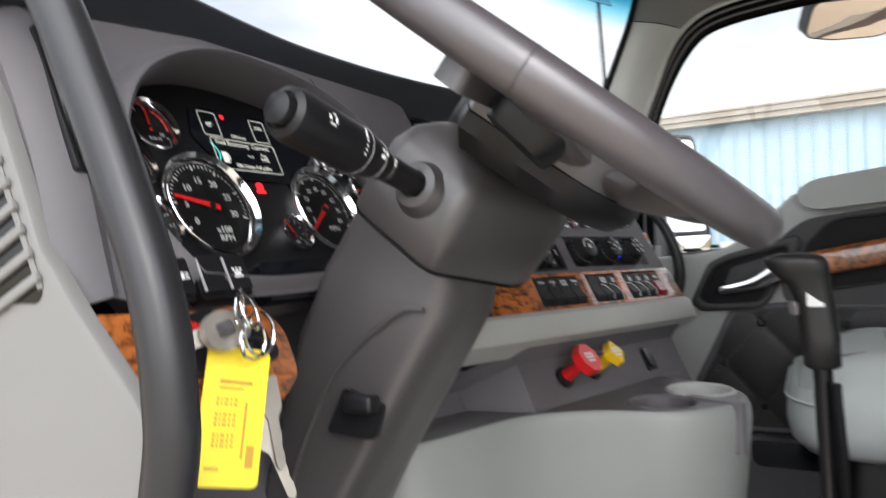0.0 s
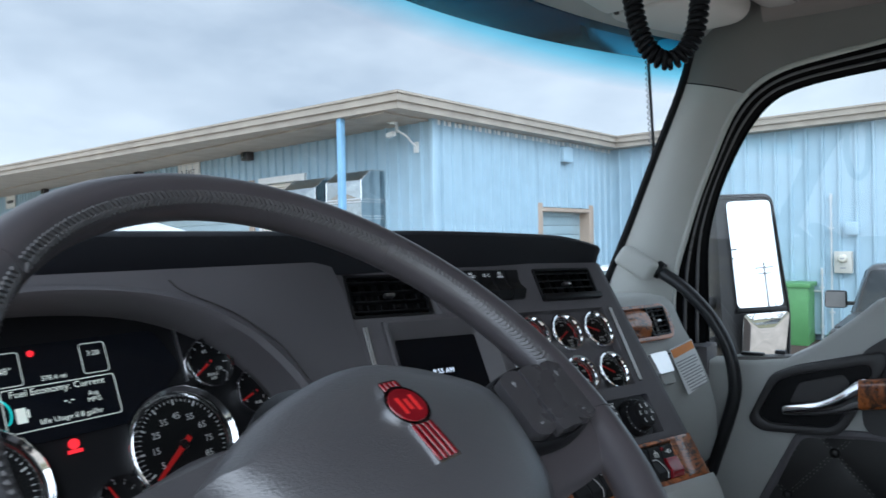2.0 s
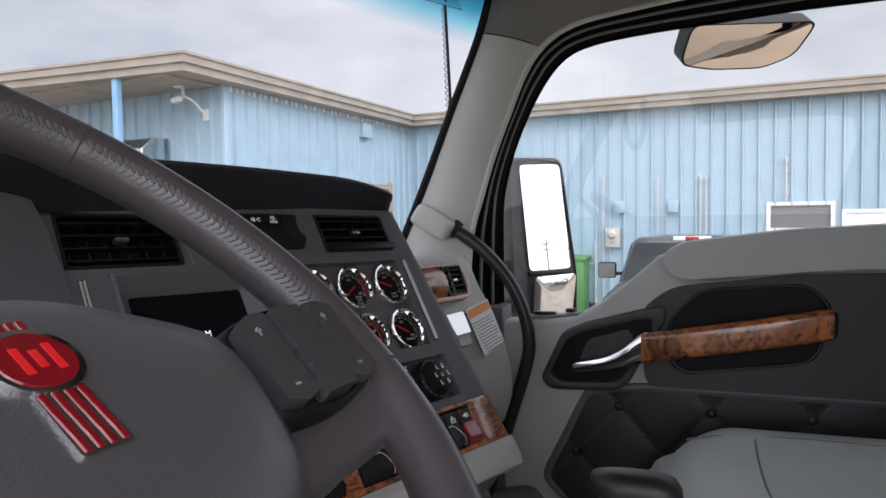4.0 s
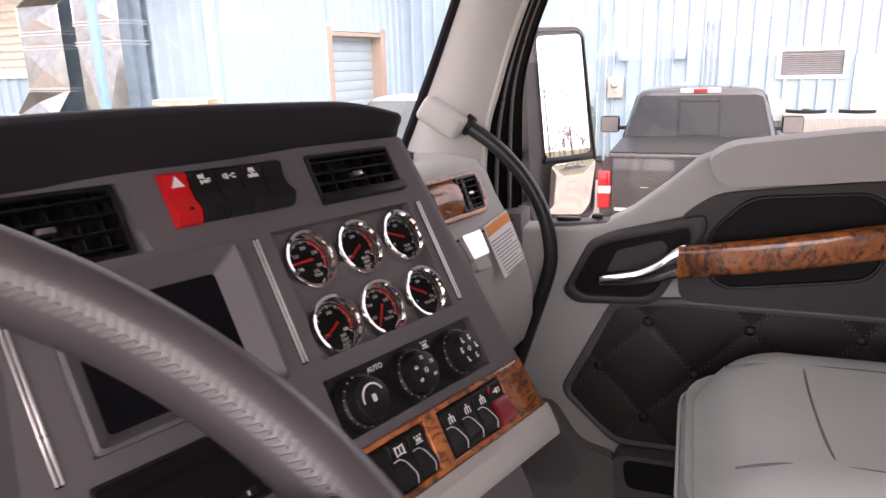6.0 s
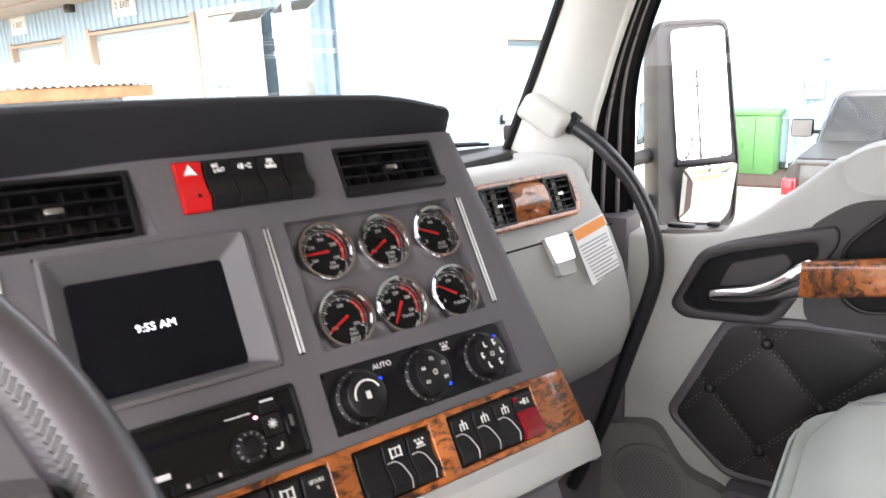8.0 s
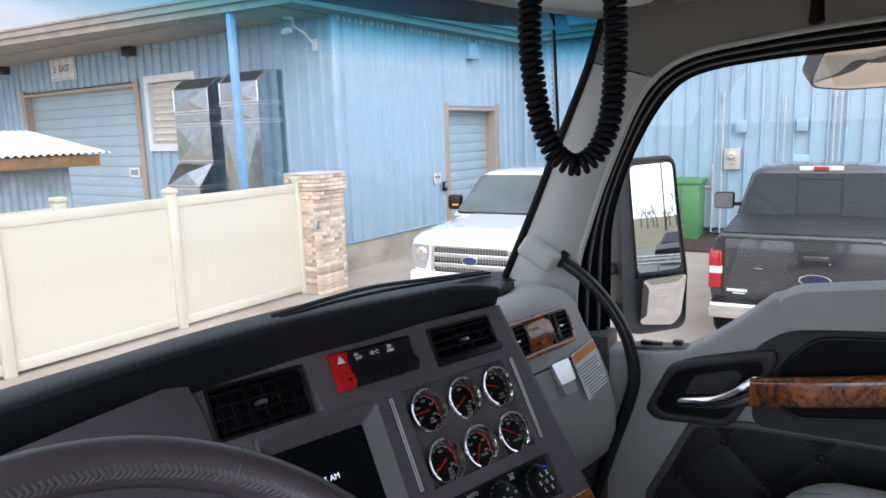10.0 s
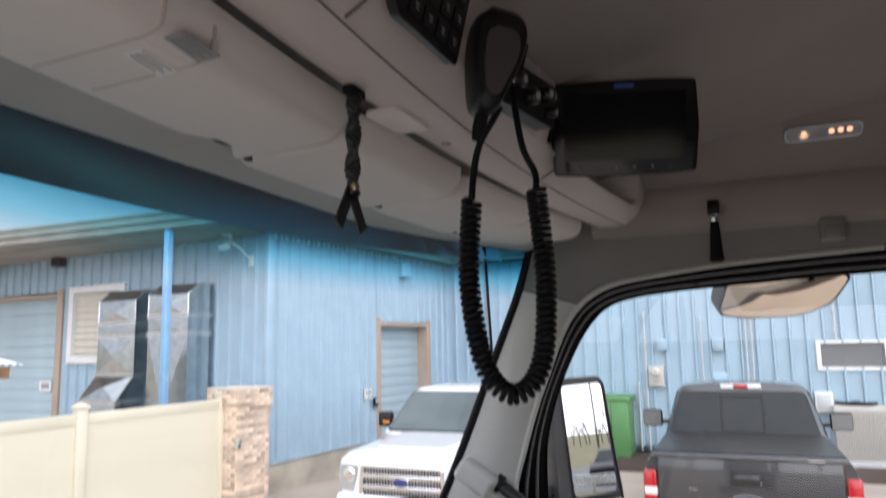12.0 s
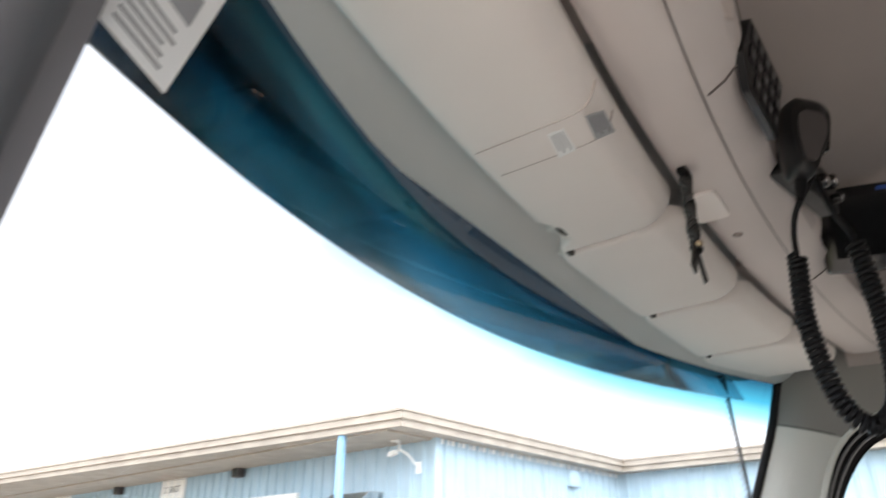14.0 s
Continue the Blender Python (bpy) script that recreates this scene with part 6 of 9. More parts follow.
part("stalk_boss", lathe([(0.030, -0.03), (0.026, 0.0), (0.019, 0.012), (0.012, 0.014)], 24, facing((-0.098, 0.002, -0.124), (-1, 0.17, 0.14))), M["column"], column)
stalk((-0.108, 0.004, -0.122), (-0.264, 0.030, -0.099), 0.0180, "black turn signal stalk")
stalk((0.068, -0.005, -0.125), (0.245, 0.005, -0.095), 0.019, "black gear selector stalk")
bm = prism(round_poly([(-0.030, -0.018), (0.022, -0.022), (0.030, 0.010), (-0.012, 0.024)], 0.006), 0.0, 0.008, 0.003, 2, facing((0.536, 0.392, 1.765), (-1, -0.05, 0.1)))
merge(bm, bbox(-0.006, 0.024, -0.006, 0.010, 0.006, 0.026, 0.004, 3, facing((0.536, 0.388, 1.775), (-1, -0.05, 0.1))))
bm.transform(WF.inverted())
part("tilt_lever", bm, M["black"], column, "small tilt lever")



# ---- centre stack: gauges, vents, switches, screen, radio, climate ----
def ticks(r0, r1, a0, a1, n, w, z):
    """Radial marks on a dial; angles in degrees, clockwise from the top."""
    bm = bmesh.new()
    for k in range(n):
        a = radians(90 - (a0 + (a1 - a0) * k / max(1, n - 1)))
        box(bm, r0, r1, -w / 2, w / 2, 0, 0.0004, move(0, 0, z) @ Matrix.Rotation(a, 4, "Z"))
    return bm


def arc_band(r0, r1, a0, a1, z, n=14):
    bm = bmesh.new()
    rows = []
    for k in range(n + 1):
        a = radians(90 - (a0 + (a1 - a0) * k / n))
        rows.append([(r0 * math.cos(a), r0 * math.sin(a), z), (r1 * math.cos(a), r1 * math.sin(a), z)])
    return thicken(skin(rows, bm=bm), 0.0003)


def gauge(m, r, needle, words, label, numbers=(), span=(-120, 120), red=None, n_ticks=9, minor=0, group="round gauges", bezel_h=0.012, word_y=-0.42, num_size=0.2):
    """A round dial: bezel, dial, marks, needle, glass. The frame's z is out of the dash."""
    g = thing("gauge", m, label, "gauge", group)
    small = group == "round gauges"
    d, c = (0.76, 0.92) if small else (0.84, 1.03)
    part("bezel", lathe([(r * (d - 0.02), 0.003), (r * d, bezel_h * 0.45), (r * (d + 0.06), bezel_h * 0.72), (r * (d + 0.10), bezel_h * 0.95), (r * 0.95, bezel_h), (r * 0.985, bezel_h * 0.86), (r, bezel_h * 0.5), (r, -0.006)], 40), M["chrome"], g, "bright chrome bezel")
    part("dial", lathe([(0, 0.002), (r * (d + 0.02), 0.002), (r * (d + 0.02), -0.004)], 32), M["dial"], g, "black dial face")
    q = r * c
    bm = ticks(q * (0.64 if small else 0.67), q * 0.76, *span, n_ticks, q * (0.045 if small else 0.030), 0.0022)
    if minor:
        merge(bm, ticks(q * (0.69 if small else 0.715), q * 0.76, *span, minor, q * (0.022 if small else 0.014), 0.0022))
    part("marks", bm, M["white"], g, "white scale marks", smooth=0)
    if red:
        part("red_band", arc_band(q * 0.66, q * 0.75, red[0], red[1], 0.0026), M["needle"], g, "red warning band", smooth=0)
    bm = None
    for k, s in enumerate(numbers):
        a = radians(90 - (span[0] + (span[1] - span[0]) * k / max(1, len(numbers) - 1)))
        t = text_bm(s, q * num_size * (0.85 if small else 1.0), 0.0002, m=move(q * 0.48 * math.cos(a), q * 0.48 * math.sin(a), 0.0022))
        bm = t if bm is None else merge(bm, t)
    for i, wd in enumerate(words):
        t = text_bm(wd, q * 0.165, 0.0002, m=move(q * (0.22 if small else 0.12), q * (word_y - 0.155 * i), 0.0022))
        bm = t if bm is None else merge(bm, t)
    if bm is not None:
        part("lettering", bm, M["white"], g, smooth=0)
    bm = bmesh.new()
    L = q * 0.72
    vs = [bm.verts.new(p) for p in ((-q * 0.05, -q * 0.16, 0.0045), (q * 0.05, -q * 0.16, 0.0045), (q * 0.028, L, 0.0045), (-q * 0.028, L, 0.0045))]
    bm.faces.new(vs)
    thicken(bm, 0.001)
    bm.transform(Matrix.Rotation(radians(-needle), 4, "Z"))
    part("needle", bm, M["needle"], g, "red pointer", smooth=0)
    if not small:
        part("hub", lathe([(0, 0.006), (r * 0.07, 0.0055), (r * 0.09, 0.0035), (r * 0.09, 0.002)], 14), M["black"], g)
    bm = bmesh.new()
    bmesh.ops.create_circle(bm, cap_ends=True, segments=28, radius=r * (d + 0.03))
    bm.transform(move(0, 0, bezel_h * 0.7))
    gl = part("lens", bm, M["clear"], g, "clear lens", smooth=0)
    gl.visible_shadow = False
    face_to(gl, (0, 0, 1))
    return g


GZ = S - 0.012
part("gauge_plate", prism(rrect(-0.0425, 0.1525, -0.1025, 0.0275, 0.004), GZ - 0.004, GZ, 0.0, m=PF), M["panel"], dashboard, "smooth grey gauge plate")
for (u, w, nd, words, red, nums) in (
    (0.0, 0.0, -92, ["OIL", "TEMP"], (25, 120), ["100", "150", "200", "250", "300"]),
    (0.0665, -0.001, -120, ["REAR", "DRV", "AXLE"], (40, 110), ["100", "", "200", "", "300"]),
    (0.1335, -0.001, -68, ["SUSP", "LOAD"], None, ["0", "", "100", "", ""]),
    (-0.001, -0.0685, -118, ["INT", "DRV", "AXLE"], (40, 110), ["100", "", "200", "", "300"]),
    (0.0630, -0.0690, -146, ["TRANS"], (20, 120), ["100", "150", "200", "250", "300"]),
    (0.1305, -0.0690, -58, ["PUSHER"], None, ["0", "", "100", "", "150"]),
):
    gauge(PF @ move(u - 0.006, w - 0.007, GZ), 0.0308, nd, words, "small round chrome-rimmed gauge with a black dial", nums, red=red, minor=33)

for u, w0, w1 in ((-0.062, -0.099, 0.024), (0.1665, -0.099, 0.026), (-0.2775, -0.112, 0.022)):
    strip = part("chrome_strip", bbox(-0.0032, 0.0032, w0, w1, 0, 0.0016, 0.0006, 2, PF @ move(u, 0, S)), M["gloss"], dashboard, "thin dark strip with two chrome rails")
    for e in (-0.0018, 0.0018):
        part("rail", bbox(e - 0.0012, e + 0.0012, w0 + 0.001, w1 - 0.001, 0.0010, 0.0030, 0.0008, 2, PF @ move(u, 0, S)), M["brightwork"], strip)


def vent(m, w, h, cols, rows, label, deep=0.03, body="black", tilt=0.0):
    """A rectangular air outlet with vertical and horizontal blades."""
    v = thing("air_vent", m, label, "air vent", "dash air vents")
    part("frame", ring_frame(rrect(-w / 2, w / 2, -h / 2, h / 2, 0.004), rrect(-w / 2 + 0.004, w / 2 - 0.004, -h / 2 + 0.004, h / 2 - 0.004, 0.003), -0.006, 0.002, 0.0008), M[body], v)
    bm = bmesh.new()
    a, b = w / 2 - 0.003, h / 2 - 0.003
    box(bm, -a, a, -b, b, -deep - 0.002, -deep)
    for x in (-a, a):
        box(bm, x - 0.001, x + 0.001, -b, b, -deep, -0.004)
    for y in (-b, b):
        box(bm, -a, a, y - 0.001, y + 0.001, -deep, -0.004)
    part("duct", bm, M["gloss"], v, "dark duct behind the blades", smooth=0)
    first = None
    for k in range(cols):
        x = -a + 2 * a * (k + 0.5) / cols
        if first is None:
            first = part("blade", bbox(-0.0008, 0.0008, -b, b, -0.022, -0.010, 0.0004, 1), M["black"], v)
            first.location = (x, 0, 0)
        else:
            o = new("blade", first.data)
            o.parent, o.location = v, (x, 0, 0)
    first = None
    for k in range(rows):
        y = -b + 2 * b * (k + 0.5) / rows
        if first is None:
            first = part("louvre", bbox(-a, a, -0.0009, 0.0009, -0.009, 0.0, 0.0004, 1, Matrix.Rotation(radians(tilt), 4, "X")), M["black"], v)
            first.location = (0, y, 0)
        else:
            o = new("louvre", first.data)
            o.parent, o.location = v, (0, y, 0)
    if tilt:
        part("lower_lip", bbox(-w / 2, w / 2, -h / 2 - 0.001, -h / 2 + 0.010, -0.004, 0.009, 0.003, 2), M[body], v)
    part("knob", bbox(-0.007, 0.007, -0.0025, 0.0025, -0.004, 0.004, 0.001, 2), M["satin"], v, "small metal slider")
    return v


vent(PF @ move(-0.2285, 0.0642, S - 0.001), 0.121, 0.0615, 6, 4, "black rectangular dash air vent with a metal slider")
bm = skin([[(-0.1680, 0.0950, S - 0.012), (-0.1680, 0.0335, S - 0.012)], [(-0.1645, 0.0952, S + 0.0002), (-0.1550, 0.0338, S + 0.0002)]])
bm.transform(PF)
part("vent_bevel", thicken(bm, 0.002), M["dash"], dashboard, "slanted return beside the vent", smooth=0)
part("vent_filler", prism([(-0.1648, 0.0955), (-0.1552, 0.0335), (-0.1540, 0.0335), (-0.1540, 0.0955)], S - 0.010, S - 0.0004, m=PF), M["dash"], dashboard, smooth=0)
vent(PF @ move(0.094, 0.0705, S), 0.124, 0.055, 5, 4, "black rectangular dash air vent beside the hazard switch", tilt=25)


def bars(m, specs, material, parent, name="marking"):
    """Small flat marks (x0, x1, y0, y1) in a frame."""
    bm = bmesh.new()
    for x0, x1, y0, y1 in specs:
        box(bm, x0, x1, y0, y1, 0, 0.0004)
    bm.transform(m)
    return part(name, bm, material, parent, smooth=0)


def icon(kind):
    """Plain strokes that stand for a switch's symbol, about 10 mm across."""
    if kind == 0:
        return [(-0.004, 0.004, 0.003, 0.0042), (-0.004, 0.004, -0.0042, -0.003), (-0.0006, 0.0006, -0.003, 0.003), (-0.006, -0.0045, -0.005, 0.005), (0.0045, 0.006, -0.005, 0.005)]
    if kind == 1:
        return [(-0.006, -0.002, -0.001, 0.001), (-0.0015, 0.0015, -0.003, 0.003), (0.0025, 0.006, 0.0015, 0.0025), (0.0025, 0.006, -0.0005, 0.0005), (0.0025, 0.006, -0.0025, -0.0015)]
    if kind == 2:
        return [(-0.005, 0.005, -0.004, -0.0028), (-0.0035, 0.0035, -0.002, 0.001), (-0.005, -0.003, 0.002, 0.004), (-0.001, 0.001, 0.002, 0.004), (0.003, 0.005, 0.002, 0.004)]
    if kind == 4:
        return [(-0.0055, -0.001, 0.001, 0.0045), (-0.0005, 0.0005, -0.0005, 0.0055), (-0.0045, -0.003, -0.0045, -0.0005), (-0.002, 0.0015, -0.0035, -0.001), (0.002, 0.003, -0.004, 0.0005), (0.0035, 0.006, -0.0005, 0.0006), (0.0035, 0.0055, -0.0028, -0.0016)]
    if kind == 5:
        return [(-0.0065, -0.0050, -0.002, 0.002), (-0.0042, -0.0012, -0.0027, 0.0027), (0.0002, 0.0030, -0.0007, 0.0007), (0.0030, 0.0065, 0.001, 0.0025), (0.0030, 0.0065, -0.0025, -0.001)]
    if kind == 6:
        return [(-0.003, 0.003, 0.002, 0.005), (-0.0045, 0.0045, 0.0008, 0.0014), (-0.0055, 0.0055, -0.0045, -0.0012), (-0.001, 0.001, -0.0012, 0.0008)]
    return [(-0.0008, 0.0008, -0.005, 0.005), (-0.004, 0.004, 0.0005, 0.002), (-0.0045, -0.003, -0.005, 0.0005), (0.003, 0.0045, -0.005, 0.0005)]


def rocker(m, w, h, label, mark=None, words=(), colour="black", lit=False, tab=True, group="rocker switches", depth=0.012, guard=False):
    """A rocker switch: a body with a dished face, a mark and a stripe for its edge highlight."""
    s = thing("rocker_switch", m, label, "switch", group)
    prof = [(-h / 2, -0.004), (-h / 2, depth * 0.55), (-h * 0.30, depth), (-h * 0.05, depth * 0.62), (h * 0.15, depth * 0.55), (h * 0.42, depth * 0.75), (h / 2, depth * 0.45), (h / 2, -0.004)]
    bm = skin([[(x, y, z) for y, z in prof] for x in (-w / 2, -w / 2 + 0.0015, w / 2 - 0.0015, w / 2)], True, True)
    part("button", bevel(bm, 0.0012, 2, 35), M[colour], s)
    top = move(0, h * 0.26, depth * 0.72)
    if mark is not None:
        bars(top, mark, M["white"], s, "symbol")
    if words:
        bm = None
        for i, t in enumerate(words):
            b2 = text_bm(t, 0.0052, 0.0002, m=move(0, h * 0.30 - 0.0056 * i, depth * 0.74))
            bm = b2 if bm is None else merge(bm, b2)
        part("lettering", bm, M["white"], s, smooth=0)
    if tab:
        # the highlight along the rocker's edge, drawn as a bright raised line
        pth = [(-w * 0.42, h * 0.10, depth * 0.60), (-w * 0.12, h * 0.10, depth * 0.62), (w * 0.10, 0.0, depth * 0.70), (w * 0.20, -h * 0.16, depth * 0.90), (w * 0.25, -h * 0.30, depth * 1.02), (w * 0.28, -h * 0.47, depth * 0.66)]
        part("stripe", sweep(smooth_path(pth, 4), 0.0007, 6), M["brightwork"], s, "edge highlight built as a thin bright line")
    if guard:
        prof = [(-h / 2 - 0.001, 0.0), (-h / 2 - 0.001, depth * 0.8), (-h * 0.36, depth * 1.15), (-h * 0.10, depth * 0.95), (h * 0.08, depth * 0.85), (h * 0.10, depth * 0.5)]
        bm = skin([[(x, y, z) for y, z in prof] for x in (-w / 2 - 0.0006, -w / 2 + 0.0015, w / 2 - 0.0015, w / 2 + 0.0006)], True, True)
        part("guard", bevel(bm, 0.0014, 2, 35), M["darkred"], s, "dark red lower guard")
        part("tab", bbox(-w / 2 - 0.001, -w / 2 + 0.004, h * 0.30, h * 0.42, depth * 0.6, depth * 0.86, 0.001), M["darkred"], s, "small red tab")
    return s


# hazard switch row
WSW = 0.0252
for k in range(5):
    u = -0.130 + WSW * (k + 0.5)
    m = PF @ move(u, 0.072, S - 0.004)
    if k == 0:
        h = rocker(m, WSW - 0.001, 0.050, "bright red hazard warning switch with a white triangle", None, (), "red", tab=False, depth=0.016)
        outer = [(0.0066 * math.sin(radians(a)), 0.0066 * math.cos(radians(a)) + 0.0125) for a in (0, 240, 120)]
        part("triangle", prism(outer, 0.0105, 0.0126), M["white"], h, "white warning triangle", smooth=0)
        part("dot", lathe([(0, 0.0165), (0.0018, 0.0165), (0.0018, 0.010)], 10, move(0.002, -0.013, 0)), M["black"], h)
    else:
        rocker(m, WSW - 0.001, 0.048, "black plastic rocker switch in the upper dash row", icon(3 + k) if k < 4 else None, (), tab=False, depth=0.019)
bm = bbox(-0.131, -0.003, 0.047, 0.097, S - 0.02, S - 0.010)
bm.transform(PF)
part("switch_well", bm, M["gloss"], dashboard)

# display
scr = thing("display_screen", PF @ move(-0.167, -0.0385, S), "dark dash display screen showing a white clock", "screen")
w2, h2 = 0.085, 0.0655
rows = [[(x, y, z) for x, y in rrect(-w2 + d, w2 - e, -h2 + d2, h2 - e2, 0.004, 3)] for d, e, d2, e2, z in ((0, 0, 0, 0, -0.004), (0.0005, 0.0005, 0.0005, 0.0005, 0.004), (0.004, 0.004, 0.004, 0.004, 0.0055), (0.018, 0.024, 0.012, 0.022, -0.010), (0.018, 0.024, 0.012, 0.022, -0.014))]
part("frame", skin(rows, True), M["panel"], scr, "bevelled grey surround")
part("glass", prism(rrect(-w2 + 0.017, w2 - 0.023, -h2 + 0.011, h2 - 0.021, 0.002), -0.016, -0.0105), M["lcd"], scr, "blank dark glass")
M["display"] = glow("display_white", (0.85, 0.9, 1.0), 0.9)
part("lettering", text_bm("9:55 AM", 0.0095, 0.0001, m=move(-0.006, -0.004, -0.0102)), M["display"], scr, "white clock digits", smooth=0)

# radio
rad = thing("radio", PF @ move(-0.1705, -0.152, S), "black single-slot car radio with a round knob", "radio")
part("frame", ring_frame(rrect(-0.092, 0.092, -0.0315, 0.0315, 0.003), rrect(-0.089, 0.089, -0.0285, 0.0285, 0.003), -0.008, 0.0025, 0.0008), M["black"], rad)
part("face", prism(rrect(-0.0892, 0.0892, -0.0287, 0.0287, 0.002), -0.012, -0.002, 0.001), M["gloss"], rad)
part("slot", prism(rrect(-0.080, 0.030, 0.012, 0.0165, 0.001), -0.0025, -0.0012), M["lcd"], rad)
part("knob", lathe([(0, 0.014), (0.007, 0.0135), (0.0085, 0.011), (0.0125, 0.010), (0.0135, 0.007), (0.0138, -0.003)], 28, move(0.040, -0.010, 0)), M["black"], rad, "ribbed volume knob")
bm = ticks(0.0095, 0.0125, -150, 150, 12, 0.0012, 0.0102)
bm.transform(move(0.040, -0.010, 0))
part("marking", bm, M["bargrey"], rad, smooth=0)
for x0, x1, y0, y1 in ((0.058, 0.0735, -0.006, 0.011), (0.058, 0.0735, -0.024, -0.008), (-0.078, -0.056, -0.026, -0.0195), (-0.052, -0.028, -0.026, -0.0195), (-0.024, 0.0, -0.026, -0.0195), (0.004, 0.022, -0.026, -0.0195), (0.058, 0.074, 0.0135, 0.021)):
    part("button", prism(rrect(x0, x1, y0, y1, 0.001), -0.003, 0.0002, 0.0006), M["black"], rad)
bm = ticks(0.0018, 0.0042, 0, 315, 8, 0.0009, 0.0004)
merge(bm, lathe([(0, 0.0008), (0.0022, 0.0008), (0.0022, 0)], 12))
bm.transform(move(0.0655, 0.003, 0))
part("symbol", bm, M["white"], rad, "white sun symbol", smooth=0)
bm = arc_band(0.0022, 0.0040, 60, 230, 0.0008)
bm.transform(move(0.0655, -0.0155, 0))
part("symbol", bm, M["white"], rad, "white moon symbol", smooth=0)
for spec in ((-0.050, -0.022, -0.013, -0.0085), (0.028, 0.050, 0.0165, 0.0175), (0.060, 0.072, 0.0225, 0.0245)):
    bars(move(0, 0, -0.0018), [spec], M["white"], rad)
for spec in ((-0.068, -0.063, -0.0235, -0.022), (-0.042, -0.036, -0.0235, -0.0222), (-0.013, -0.0105, -0.0245, -0.021), (0.0125, 0.0145, -0.0245, -0.021)):
    bars(move(0, 0, 0.0004), [spec], M["white"], rad)
M["led"] = glow("pink_led", (1.0, 0.35, 0.6), 1.5)
part("led", lathe([(0, 0.001), (0.0014, 0.0006), (0.0014, -0.002)], 10, move(0.053, 0.012, 0)), M["led"], rad, "small lit pink lamp")
part("usb_port", bbox(0.077, 0.086, -0.010, 0.014, -0.003, 0.0012, 0.0005), M["lcd"], rad)
bars(move(0, 0, 0.0013), [(0.080, 0.083, -0.004, 0.006)], M["satin"], rad)

# climate controls
cl = thing("climate_panel", PF @ move(0.054, -0.1495, S), "black climate control panel with three round knobs", "climate control")
part("plate", prism(round_poly([(-0.105, -0.0295), (0.099, -0.0295), (0.108, 0.030), (-0.105, 0.030)], 0.011), -0.012, -0.003, 0.001), M["black"], cl)
M["blue_led"] = glow("blue_led", (0.0, 0.03, 1.0), 1.4)
for k, (u, w) in enumerate(((-0.0762, -0.002), (-0.0018, -0.0015), (0.0698, -0.002))):
    b = part("collar", lathe([(0.0225, 0.010), (0.0255, 0.008), (0.0275, -0.002), (0.0275, -0.006)], 36, move(u, w, 0)), M["black"], cl)
    kn = part("knob", lathe([(0, 0.022), (0.0165, 0.022), (0.0195, 0.0205), (0.0205, 0.014), (0.0225, 0.006), (0.0228, -0.004)], 36, move(u, w, 0)), M["black"], cl, "round black knob with white marks")
    bm = ticks(0.0012, 0.0030, 0, 300, 6, 0.0009, 0.0222)
    if k == 0:
        merge(bm, arc_band(0.0120, 0.0138, -100, 70, 0.0226))
        box(bm, -0.002, 0.0025, -0.004, 0.003, 0.0222, 0.0226)
    elif k == 1:
        for i, s in enumerate(("60", "66", "72", "78", "84")):
            t = radians(215 - 62.5 * i)
            merge(bm, text_bm(s, 0.0052, 0.0002, m=move(0.0128 * math.cos(t), 0.0128 * math.sin(t), 0.0222)))
    else:
        for i in range(6):
            t = radians(235 - 58 * i)
            f = move(0.0122 * math.cos(t), 0.0122 * math.sin(t), 0.0222)
            merge(bm, lathe([(0, 0.0004), (0.0011, 0.0004), (0.0011, 0)], 8, f @ move(-0.0008, 0.0022)))
            box(bm, -0.0016, 0.0004, -0.003, 0.001, 0, 0.0004, f @ Matrix.Rotation(0.3, 4, "Z"))
            box(bm, 0.0002, 0.0026, -0.003 + 0.0012 * (i % 2), -0.0016 + 0.0012 * (i % 2), 0, 0.0004, f)
            if i % 2:
                box(bm, 0.0012, 0.003, 0.001, 0.0022, 0, 0.0004, f @ Matrix.Rotation(0.6, 4, "Z"))
    bm.transform(move(u, w, 0))
    part("marking", bm, M["white"], kn, smooth=0)
    bm = ticks(0.0236, 0.0252, 190, 350, 9, 0.0012, 0.0088)
    bm.transform(move(u, w, 0))
    part("scale", bm, M["bargrey"], cl, smooth=0)
    a = radians((25, -35, 40)[k])
    part("led", lathe([(0, 0.0095), (0.0016, 0.009), (0.0016, 0.004)], 8, move(u + 0.0258 * math.cos(a), w + 0.0258 * math.sin(a), 0)), M["blue_led"], cl, "small lit blue lamp")
part("lettering", text_bm("AUTO", 0.0075, 0.0002, m=move(-0.041, 0.021, -0.0028)), M["white"], cl, smooth=0)
bars(move(0.034, 0.021, -0.0028), icon(2), M["white"], cl, "symbol")

# wood strip and the switches in it
WZ = S + 0.004
hole3 = [(-0.1795, -0.0705, -0.2455, -0.1955), (-0.0465, 0.0375, -0.2455, -0.1955), (0.0585, 0.1700, -0.2455, -0.1955)]
bm = grid_plate(-0.275, 0.212, -0.2525, -0.1895, hole3, S - 0.014, WZ, lambda x, y, z: (x + (0.0 if x < 0.19 else (-0.19 - y) * 0.12), y, z), 0.002)
bm.transform(PF)
part("wood_strip", bm, M["wood"], dashboard, "glossy burl wood switch strip")
rows = []
for y in (-0.1895, -0.205, -0.22, -0.235, -0.2525):
    x = 0.2105 + (-0.19 - y) * 0.12
    rows.append([tuple(PF @ Vector((x + a, y, WZ + b))) for a, b in ((0.0, -0.0003), (0.007, -0.0015), (0.014, -0.005), (0.020, -0.011), (0.024, -0.019), (0.026, -0.03), (0.028, -0.08))])
part("wood_end", thicken(skin(rows), 0.003), M["wood"], dashboard, "rounded burl wood end", smooth=60)
